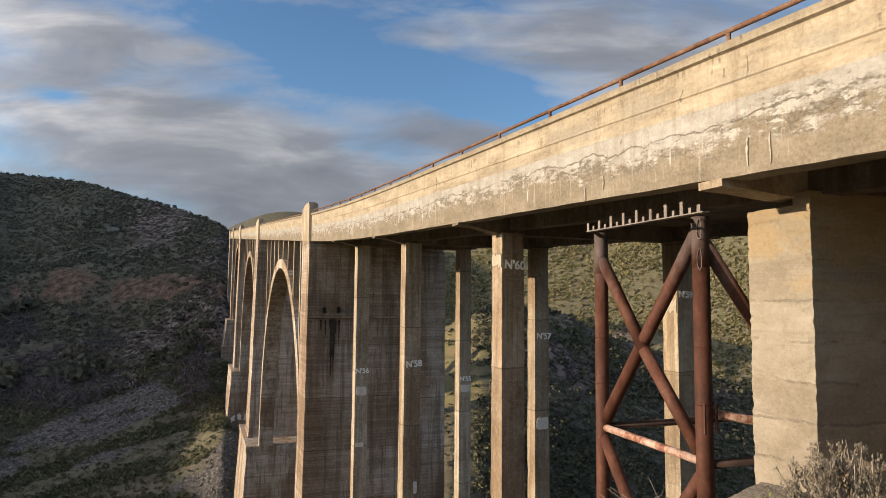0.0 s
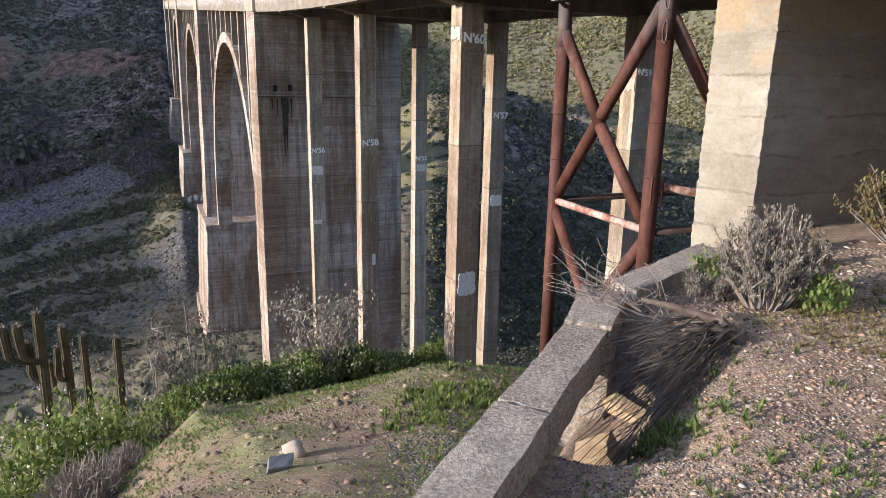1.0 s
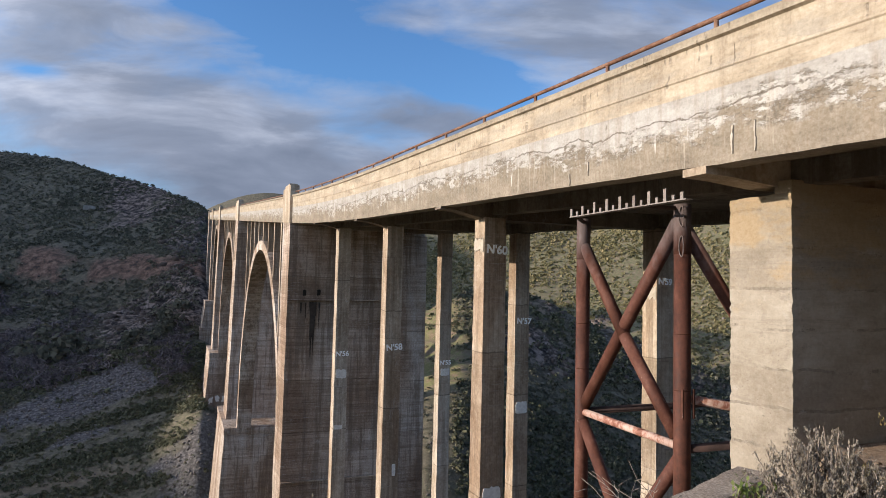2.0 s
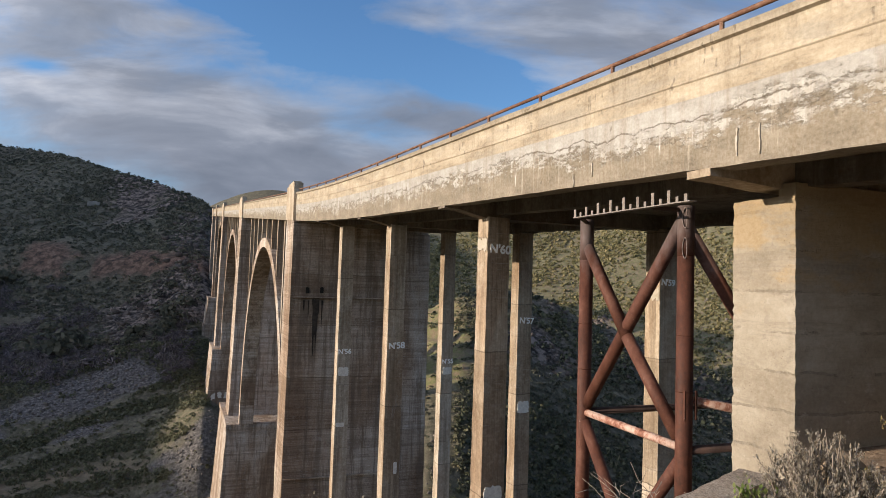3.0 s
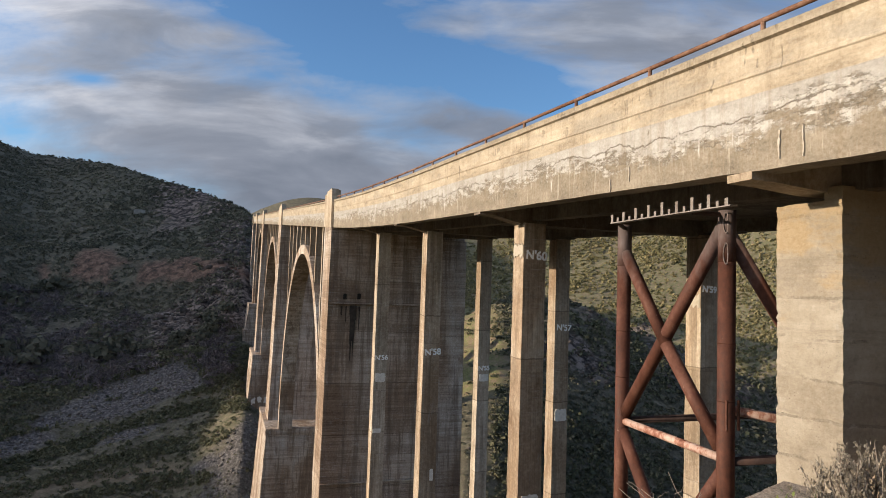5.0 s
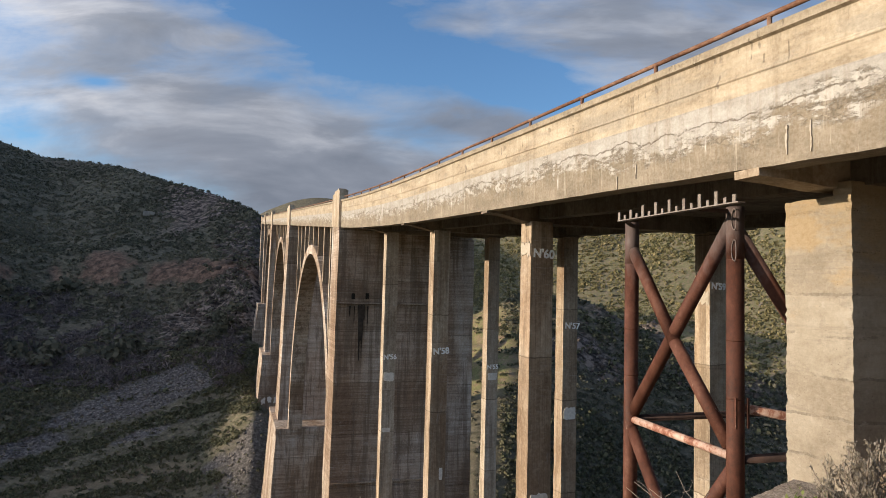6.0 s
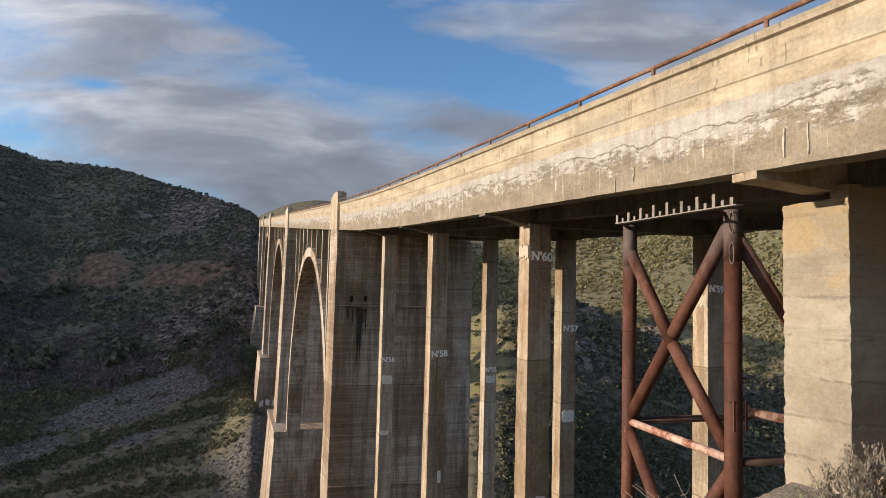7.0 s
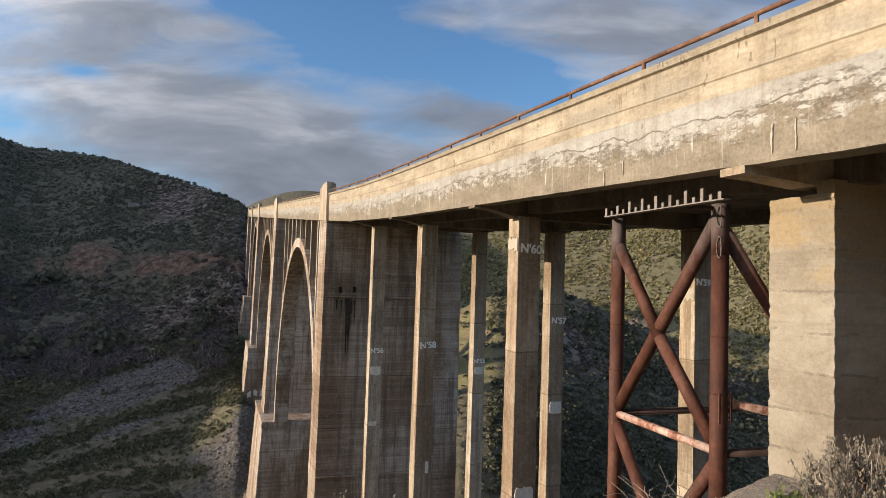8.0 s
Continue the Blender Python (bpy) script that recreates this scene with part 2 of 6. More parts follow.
def fascia_material():
    """Deck edge. Its map runs along the bridge and up from the underside, in metres: bare brown concrete below, flaking whitewash, cream paint above."""
    m, t, b, pos = material("deck_edge_concrete", 0.9)
    uv = t.nodes.new("ShaderNodeUVMap").outputs[0]
    sep = t.nodes.new("ShaderNodeSeparateXYZ")
    t.links.new(uv, sep.inputs[0])
    u, v = sep.outputs[0], sep.outputs[1]
    wob = noise_node(t, mapping_node(t, uv, scale=(1.6, 2.6, 1)), 1.0, 9, 0.70)
    big = noise_node(t, mapping_node(t, uv, scale=(0.25, 0.5, 1)), 1.0, 5, 0.6)
    fine = noise_node(t, mapping_node(t, uv, scale=(24, 24, 1)), 1.0, 7, 0.72)
    streak = noise_node(t, mapping_node(t, uv, scale=(5.5, 0.55, 1)), 1.0, 8, 0.7)
    bare = ramp_node(t, noise_node(t, mapping_node(t, uv, scale=(1.2, 2.4, 1)), 1.0, 9, 0.72), [(0.36, (0.105, 0.085, 0.059)), (0.5, (0.19, 0.157, 0.114)), (0.64, (0.285, 0.242, 0.183))])
    white = ramp_node(t, wob, [(0.34, (0.24, 0.225, 0.20)), (0.5, (0.345, 0.33, 0.305)), (0.66, (0.45, 0.44, 0.42))])
    cream = ramp_node(t, noise_node(t, mapping_node(t, uv, scale=(0.9, 3.2, 1)), 1.0, 9, 0.72), [(0.36, (0.21, 0.165, 0.11)), (0.47, (0.375, 0.305, 0.212)), (0.62, (0.485, 0.415, 0.305))])
    # greyer weathered fields in the cream
    worn = noise_node(t, mapping_node(t, uv, loc=(3, 8, 0), scale=(0.55, 1.6, 1)), 1.0, 9, 0.74, 0.3)
    cream = mix_node(t, ramp_node(t, worn, [(0.52, (0, 0, 0)), (0.60, (0.75, 0.75, 0.75))]), cream, (0.30, 0.262, 0.205))
    # ragged height at which the whitewash gives way
    edge = math_node(t, "ADD", v, math_node(t, "MULTIPLY", math_node(t, "SUBTRACT", wob, 0.5), 0.85))
    edge = math_node(t, "ADD", edge, math_node(t, "MULTIPLY", math_node(t, "SUBTRACT", big, 0.5), 0.8))
    col = mix_node(t, ramp_node(t, edge, [(0.42, (0, 0, 0)), (0.50, (1, 1, 1))]), bare, white)
    flake = ramp_node(t, noise_node(t, mapping_node(t, uv, scale=(3.6, 7.5, 1)), 1.0, 12, 0.80, 0.1), [(0.50, (0, 0, 0)), (0.515, (1, 1, 1))])
    inband = ramp_node(t, edge, [(0.28, (0, 0, 0)), (0.36, (1, 1, 1)), (0.54, (1, 1, 1)), (0.62, (0, 0, 0))])
    col = mix_node(t, math_node(t, "MULTIPLY", flake, inband), col, (0.47, 0.452, 0.415))
    chips = ramp_node(t, noise_node(t, mapping_node(t, uv, loc=(5, 3, 0), scale=(2.2, 6.0, 1)), 1.0, 12, 0.80, 0.1), [(0.53, (0, 0, 0)), (0.545, (1, 1, 1))])
    col = mix_node(t, math_node(t, "MULTIPLY", chips, inband), col, (0.165, 0.14, 0.108))
    col = mix_node(t, ramp_node(t, v, [(0.752, (0, 0, 0)), (0.765, (1, 1, 1))]), col, cream)
    # a wandering crack with a flaked lip, and upright shrinkage cracks in the parapet
    wander = math_node(t, "ADD", v, math_node(t, "MULTIPLY", math_node(t, "SUBTRACT", noise_node(t, mapping_node(t, uv, loc=(1, 4, 0), scale=(0.9, 0.9, 1)), 1.0, 9, 0.66), 0.5), 0.55))
    crack = ramp_node(t, wander, [(0.555, (0, 0, 0)), (0.560, (1, 1, 1)), (0.568, (1, 1, 1)), (0.576, (0, 0, 0))])
    broken = ramp_node(t, noise_node(t, mapping_node(t, uv, loc=(2, 9, 0), scale=(1.4, 3.0, 1)), 1.0, 7, 0.7), [(0.42, (0, 0, 0)), (0.48, (1, 1, 1))])
    crack = math_node(t, "MULTIPLY", crack, broken)
    col = mix_node(t, math_node(t, "MULTIPLY", crack, 0.85), col, (0.13, 0.105, 0.08))
    upright = math_node(t, "ABSOLUTE", math_node(t, "SUBTRACT", noise_node(t, mapping_node(t, uv, loc=(11, 0, 0), scale=(2.4, 0.3, 1)), 1.0, 3, 0.5), 0.5))
    upright = math_node(t, "MULTIPLY", ramp_node(t, upright, [(0.006, (1, 1, 1)), (0.014, (0, 0, 0))]), ramp_node(t, v, [(0.80, (0, 0, 0)), (1.0, (1, 1, 1))]))
    upright = math_node(t, "MULTIPLY", upright, ramp_node(t, noise_node(t, mapping_node(t, uv, scale=(2, 5, 1)), 1.0, 3, 0.5), [(0.52, (0, 0, 0)), (0.58, (1, 1, 1))]))
    col = mix_node(t, math_node(t, "MULTIPLY", upright, 0.6), col, (0.16, 0.13, 0.095))
    runs2 = noise_node(t, mapping_node(t, uv, loc=(7, 2, 0), scale=(11, 0.7, 1)), 1.0, 7, 0.7)
    low = ramp_node(t, edge, [(0.40, (1, 1, 1)), (0.56, (0, 0, 0))])
    col = mix_node(t, math_node(t, "MULTIPLY", math_node(t, "MULTIPLY", ramp_node(t, runs2, [(0.50, (0, 0, 0)), (0.60, (1, 1, 1))]), low), 0.55), col, (0.17, 0.128, 0.082))
    col = mix_node(t, math_node(t, "MULTIPLY", math_node(t, "MULTIPLY", ramp_node(t, runs2, [(0.36, (1, 1, 1)), (0.43, (0, 0, 0))]), low), 0.4), col, (0.56, 0.50, 0.41))
    # grimy cap, thin dirty lines under the mouldings
    top = ramp_node(t, math_node(t, "ADD", math_node(t, "DIVIDE", v, 1.5), math_node(t, "MULTIPLY", math_node(t, "SUBTRACT", streak, 0.5), 0.30)), [(0.79, (0, 0, 0)), (0.90, (1, 1, 1))])
    col = mix_node(t, math_node(t, "MULTIPLY", top, 0.7), col, (0.20, 0.165, 0.115))
    # grime runs and damp marks
    runs = ramp_node(t, streak, [(0.50, (0, 0, 0)), (0.64, (1, 1, 1))])
    col = mix_node(t, math_node(t, "MULTIPLY", runs, 0.45), col, (0.20, 0.15, 0.095))
    pale = ramp_node(t, noise_node(t, mapping_node(t, uv, loc=(9, 0, 0), scale=(9.0, 0.9, 1)), 1.0, 4, 0.6), [(0.66, (0, 0, 0)), (0.70, (1, 1, 1))])
    col = mix_node(t, math_node(t, "MULTIPLY", pale, ramp_node(t, v, [(0.0, (0.2, 0.2, 0.2)), (0.3, (0.7, 0.7, 0.7)), (0.5, (0, 0, 0))])), col, (0.72, 0.70, 0.66))
    # dark spots painted for the shade in small holes, no depth
    hole_shade = ramp_node(t, noise_node(t, mapping_node(t, uv, loc=(2, 7, 0), scale=(4.2, 2.6, 1)), 1.0, 2, 0.5), [(0.70, (0, 0, 0)), (0.73, (1, 1, 1))])
    col = mix_node(t, math_node(t, "MULTIPLY", hole_shade, 0.75), col, (0.09, 0.07, 0.05))
    col = mix_node(t, 0.26, col, ramp_node(t, fine, [(0.36, (0.15, 0.12, 0.082)), (0.64, (0.47, 0.425, 0.355))]))
    t.links.new(col, b.inputs["Base Color"])
    h = math_node(t, "ADD", math_node(t, "MULTIPLY", fine, 0.5), math_node(t, "MULTIPLY", math_node(t, "MULTIPLY", flake, inband), 0.35))
    h = math_node(t, "SUBTRACT", h, math_node(t, "MULTIPLY", math_node(t, "MULTIPLY", chips, inband), 0.6))
    h = math_node(t, "SUBTRACT", h, math_node(t, "MULTIPLY", math_node(t, "MAXIMUM", crack, upright), 1.5))
    bump(t, b, h, 0.7, 0.015)
    return m


def lift_concrete():
    """Pale mass concrete poured in lifts: a tone for each, ragged damp lines, honeycombed pits, ochre wash towards the top."""
    m, t, b, pos = material("rough_concrete", 0.93)
    p = mapping_node(t, pos, rot=(0, 0, BRIDGE_AZ))
    sep = t.nodes.new("ShaderNodeSeparateXYZ")
    t.links.new(p, sep.inputs[0])
    col = ramp_node(t, noise_node(t, mapping_node(t, p, scale=(1.1, 1.1, 2.2)), 1.0, 10, 0.70), [(0.34, (0.20, 0.165, 0.122)), (0.5, (0.285, 0.245, 0.188)), (0.66, (0.37, 0.325, 0.262))])
    wave = math_node(t, "MULTIPLY", math_node(t, "SUBTRACT", noise_node(t, p, 0.9, 7, 0.65), 0.5), 0.55)
    k = math_node(t, "ADD", math_node(t, "DIVIDE", sep.outputs[2], 0.42), wave)
    w = t.nodes.new("ShaderNodeTexWhiteNoise")
    w.noise_dimensions = "1D"
    t.links.new(math_node(t, "FLOOR", k), w.inputs["W"])
    col = mix_node(t, 0.8, col, ramp_node(t, w.outputs["Value"], [(0.0, (0.86, 0.83, 0.79)), (0.5, (0.98, 0.97, 0.95)), (1.0, (1.06, 1.06, 1.05))]), "MULTIPLY")
    gap = noise_node(t, mapping_node(t, p, loc=(5, 1, 3), scale=(1.5, 1.5, 1.5)), 1.0, 6, 0.7)
    seam = math_node(t, "MULTIPLY", math_node(t, "LESS_THAN", math_node(t, "FRACT", k), 0.07), ramp_node(t, gap, [(0.48, (0, 0, 0)), (0.56, (1, 1, 1))]))
    col = mix_node(t, math_node(t, "MULTIPLY", seam, 0.6), col, (0.12, 0.098, 0.075))
    band = noise_node(t, mapping_node(t, p, scale=(0.22, 0.22, 3.6)), 1.0, 9, 0.74, 0.25)
    col = mix_node(t, math_node(t, "MULTIPLY", ramp_node(t, band, [(0.54, (0, 0, 0)), (0.60, (1, 1, 1))]), 0.5), col, (0.185, 0.155, 0.12))
    blot = noise_node(t, mapping_node(t, p, loc=(3, 6, 2), scale=(3.5, 3.5, 5.0)), 1.0, 9, 0.74, 0.3)
    col = mix_node(t, math_node(t, "MULTIPLY", ramp_node(t, blot, [(0.59, (0, 0, 0)), (0.61, (1, 1, 1))]), 0.45), col, (0.20, 0.17, 0.135))
    col = mix_node(t, math_node(t, "MULTIPLY", ramp_node(t, blot, [(0.37, (1, 1, 1)), (0.40, (0, 0, 0))]), 0.45), col, (0.40, 0.365, 0.31))
    wash = math_node(t, "ADD", math_node(t, "MULTIPLY", sep.outputs[2], 0.22), math_node(t, "MULTIPLY", noise_node(t, mapping_node(t, p, scale=(1, 1, 2.6)), 1.0, 8, 0.7), 0.8))
    col = mix_node(t, math_node(t, "MULTIPLY", ramp_node(t, wash, [(0.82, (0, 0, 0)), (0.92, (1, 1, 1))]), 0.65), col, (0.335, 0.225, 0.098))
    fine = noise_node(t, p, 22.0, 9, 0.8)
    col = mix_node(t, 0.22, col, ramp_node(t, fine, [(0.34, (0.17, 0.143, 0.108)), (0.64, (0.48, 0.44, 0.37))]))
    pores = nd(t, "ShaderNodeTexVoronoi", Scale=30.0)
    t.links.new(p, pores.inputs["Vector"])
    pore = math_node(t, "MULTIPLY", ramp_node(t, pores.outputs["Distance"], [(0.10, (1, 1, 1)), (0.15, (0, 0, 0))]), ramp_node(t, noise_node(t, p, 2.6, 5, 0.6), [(0.5, (0, 0, 0)), (0.6, (1, 1, 1))]))
    col = mix_node(t, math_node(t, "MULTIPLY", pore, 0.75), col, (0.085, 0.07, 0.052))
    t.links.new(col, b.inputs["Base Color"])
    h = math_node(t, "ADD", math_node(t, "MULTIPLY", fine, 0.5), math_node(t, "MULTIPLY", band, 0.8))
    h = math_node(t, "SUBTRACT", h, math_node(t, "MULTIPLY", math_node(t, "MAXIMUM", pore, seam), 1.0))
    bump(t, b, h, 0.9, 0.02)
    return m


M_FASCIA = fascia_material()
M_COLUMN = concrete("column_concrete", (0.66, 0.585, 0.47), (0.40, 0.338, 0.265), 0.45, 0.0, 0.25, lift=2.9, lime=0.35, grain=0.6)
M_PIER = concrete("pier_concrete", (0.66, 0.59, 0.515), (0.40, 0.34, 0.285), 0.62, 0.36, lift=2.45, lime=0.5, grain=0.6)
M_POST = concrete("post_concrete", (0.58, 0.50, 0.39), (0.40, 0.33, 0.245), 0.30)
M_NEARPIER = lift_concrete()
# dark copy for slab, beams and outer girder: the deck's shade is in it
M_SHADED = concrete("shaded_deck_concrete", (0.26, 0.215, 0.17), (0.155, 0.128, 0.10), 0.4)
M_WALL = concrete("pebbled_concrete", (0.64, 0.555, 0.455), (0.36, 0.30, 0.24), 0.35, 0.0, 0.0, 0.55, 0.0, 0.45)
M_PALE = concrete("ochre_concrete", (0.56, 0.45, 0.30), (0.42, 0.32, 0.20), 0.1)


def rust(name, stops, rough=0.62, grey_head=False):
    m, t, b, pos = material(name, rough, 0.1)
    n1 = noise_node(t, mapping_node(t, pos, scale=(3, 3, 1.2)), 1.0, 7, 0.68)
    n2 = noise_node(t, pos, 16.0, 6, 0.7)
    col = ramp_node(t, math_node(t, "ADD", math_node(t, "MULTIPLY", n1, 0.65), math_node(t, "MULTIPLY", n2, 0.35)), stops)
    if grey_head:
        # old grey paint still clings to the upper ends, and pale scrapes further down
        sp = t.nodes.new("ShaderNodeSeparateXYZ")
        t.links.new(pos, sp.inputs[0])
        up = math_node(t, "ADD", math_node(t, "MULTIPLY", math_node(t, "SUBTRACT", sp.outputs[2], EYE + 0.25), 0.9), math_node(t, "MULTIPLY", math_node(t, "SUBTRACT", n1, 0.5), 1.6))
        col = mix_node(t, ramp_node(t, up, [(-0.0, (0, 0, 0)), (0.55, (0.75, 0.75, 0.75))]), col, (0.135, 0.118, 0.118))
        chip = noise_node(t, mapping_node(t, pos, scale=(9, 9, 3)), 1.0, 6, 0.75)
        col = mix_node(t, ramp_node(t, chip, [(0.67, (0, 0, 0)), (0.70, (0.8, 0.8, 0.8))]), col, (0.33, 0.235, 0.195))
    t.links.new(col, b.inputs["Base Color"])
    t.links.new(ramp_node(t, n2, [(0.3, (0.5, 0.5, 0.5)), (0.7, (0.85, 0.85, 0.85))]), b.inputs["Roughness"])
    bump(t, b, n2, 0.35, 0.01)
    return m


M_RUST = rust("rusty_pipe", [(0.36, (0.046, 0.020, 0.014)), (0.5, (0.092, 0.037, 0.024)), (0.60, (0.135, 0.062, 0.043)), (0.72, (0.22, 0.13, 0.10))], 0.55, True)
M_RAIL = rust("rusty_rail", [(0.36, (0.066, 0.028, 0.017)), (0.5, (0.172, 0.089, 0.056)), (0.62, (0.264, 0.165, 0.112))])
M_FLAKY = rust("flaking_pipe", [(0.38, (0.12, 0.045, 0.03)), (0.47, (0.30, 0.14, 0.095)), (0.52, (0.46, 0.31, 0.245)), (0.62, (0.56, 0.43, 0.36))])
M_GREYSTEEL = rust("weathered_steel_top", [(0.34, (0.10, 0.075, 0.07)), (0.5, (0.20, 0.165, 0.155)), (0.66, (0.32, 0.28, 0.26))])
M_DARKSTEEL = rust("dark_steel", [(0.34, (0.03, 0.02, 0.018)), (0.5, (0.06, 0.04, 0.035)), (0.66, (0.10, 0.06, 0.05))])
M_TEETH = rust("grey_painted_steel", [(0.34, (0.15, 0.125, 0.115)), (0.5, (0.23, 0.205, 0.19)), (0.66, (0.32, 0.295, 0.28))])


def plain(name, a, b_, scale=8.0, rough=0.9, island=0.0):
    m, t, b, pos = material(name, rough)
    col = ramp_node(t, noise_node(t, pos, scale, 5, 0.65), [(0.3, a), (0.7, b_)])
    if island:
        r = t.nodes.new("ShaderNodeNewGeometry").outputs["Random Per Island"]
        col = mix_node(t, island, col, ramp_node(t, r, [(0.0, a), (1.0, b_)]))
    t.links.new(col, b.inputs["Base Color"])
    return m


def leaf(name, stops, through=0.25, each=0.55, scale=0.6):
    """Leaves: each island its own shade, with some light coming through."""
    m, t, b, pos = material(name, 0.75)
    r = t.nodes.new("ShaderNodeNewGeometry").outputs["Random Per Island"]
    fac = math_node(t, "ADD", math_node(t, "MULTIPLY", r, each), math_node(t, "MULTIPLY", noise_node(t, pos, scale, 6, 0.65), 1.02 - each))
    col = ramp_node(t, fac, stops)
    t.links.new(col, b.inputs["Base Color"])
    tr = t.nodes.new("ShaderNodeBsdfTranslucent")
    t.links.new(col, tr.inputs[0])
    mx = t.nodes.new("ShaderNodeMixShader")
    mx.inputs[0].default_value = through
    t.links.new(b.outputs[0], mx.inputs[1])
    t.links.new(tr.outputs[0], mx.inputs[2])
    t.links.new(mx.outputs[0], t.nodes["Material Output"].inputs[0])
    return m


# far hill scrub is tinted bluer in place of the haze of distance
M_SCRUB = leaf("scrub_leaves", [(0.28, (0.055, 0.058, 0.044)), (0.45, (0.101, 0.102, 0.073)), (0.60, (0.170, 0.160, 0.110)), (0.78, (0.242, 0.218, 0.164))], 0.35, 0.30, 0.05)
M_THICKET = leaf("bare_thicket", [(0.3, (0.081, 0.069, 0.071)), (0.5, (0.148, 0.125, 0.124)), (0.7, (0.219, 0.184, 0.179))], 0.2, 0.5, 0.05)
# darker leaves for bushes in shade; the gully's shadow is in this colour
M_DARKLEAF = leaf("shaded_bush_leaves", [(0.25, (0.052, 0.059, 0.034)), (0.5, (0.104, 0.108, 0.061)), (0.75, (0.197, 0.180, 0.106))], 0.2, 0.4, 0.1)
# lighter, yellower leaves for the sunlit hill; its brightness is raised in the colour
M_HILLGREEN = leaf("sunlit_bush_leaves", [(0.25, (0.111, 0.108, 0.049)), (0.5, (0.208, 0.190, 0.089)), (0.75, (0.338, 0.275, 0.143))], 0.35, 0.45, 0.1)
M_LEAF = leaf("green_leaves", [(0.2, (0.073, 0.103, 0.024)), (0.5, (0.151, 0.194, 0.048)), (0.8, (0.276, 0.302, 0.095))], 0.4)
M_WEED = leaf("weed_leaves", [(0.2, (0.065, 0.103, 0.023)), (0.5, (0.140, 0.187, 0.047)), (0.8, (0.252, 0.281, 0.094))], 0.35)
M_GREYLEAF = leaf("grey_leaves", [(0.2, (0.171, 0.148, 0.109)), (0.5, (0.284, 0.248, 0.192)), (0.8, (0.389, 0.345, 0.280))], 0.4)
M_DRYLEAF = leaf("yellowed_leaves", [(0.2, (0.112, 0.080, 0.036)), (0.5, (0.192, 0.152, 0.060)), (0.8, (0.240, 0.224, 0.080))], 0.3)
M_FLOWER = leaf("white_flowers", [(0.2, (0.522, 0.484, 0.304)), (0.8, (0.779, 0.745, 0.517))], 0.2)
M_TWIG = plain("dry_twigs", (0.026, 0.020, 0.015), (0.130, 0.106, 0.087), 9.0, 0.9, 0.6)
M_DEADTWIG = plain("bleached_twigs", (0.136, 0.104, 0.080), (0.336, 0.288, 0.240), 9.0, 0.9, 0.6)
M_BARK = plain("grey_bark", (0.07, 0.05, 0.038), (0.17, 0.13, 0.10), 12.0)
M_CACTUS = plain("cactus_skin", (0.047, 0.043, 0.022), (0.128, 0.098, 0.058), 7.0)
M_STONE = leaf("field_stones", [(0.20, (0.106, 0.074, 0.050)), (0.45, (0.206, 0.144, 0.095)), (0.65, (0.252, 0.179, 0.112)), (0.85, (0.292, 0.224, 0.154))], 0.0, 0.75)
M_GRAVEL = leaf("gravel_stones", [(0.10, (0.060, 0.046, 0.037)), (0.28, (0.168, 0.136, 0.110)), (0.42, (0.327, 0.216, 0.124)), (0.54, (0.144, 0.114, 0.090)), (0.70, (0.304, 0.247, 0.186)), (0.84, (0.258, 0.152, 0.093)), (0.96, (0.410, 0.353, 0.283))], 0.0, 0.92)
M_CRAG = plain("crag_rock", (0.03, 0.025, 0.022), (0.17, 0.135, 0.112), 1.2, 0.9, 0.6)
M_DARKGRAVEL = plain("dark_gravel_stones", (0.03, 0.027, 0.026), (0.21, 0.19, 0.17), 30.0, 0.85, 0.85)
M_SCREE = plain("scree_stones", (0.06, 0.053, 0.048), (0.24, 0.212, 0.185), 3.0, 0.9, 0.8)
M_PALESTONE = plain("pale_stone", (0.336, 0.272, 0.200), (0.480, 0.408, 0.320), 14.0)
M_SLATE = plain("slate_stone", (0.136, 0.136, 0.132), (0.224, 0.220, 0.208), 9.0)
M_PAINT = plain("white_brush_paint", (0.860, 0.850, 0.820), (0.930, 0.930, 0.910), 22.0)
M_WASH = plain("pale_paint_patch", (0.58, 0.54, 0.48), (0.80, 0.76, 0.69), 14.0)
M_BAND = plain("worn_white_paint", (0.351, 0.302, 0.232), (0.463, 0.421, 0.358), 16.0)
M_BLACK = plain("black_damp_stain", (0.022, 0.018, 0.015), (0.075, 0.060, 0.048), 5.0)
M_SOCKET_SHADE = plain("socket_shade", (0.012, 0.011, 0.01), (0.03, 0.026, 0.022), 6.0)
M_HUT = plain("limewashed_stone", (0.243, 0.218, 0.186), (0.333, 0.307, 0.269), 1.5)


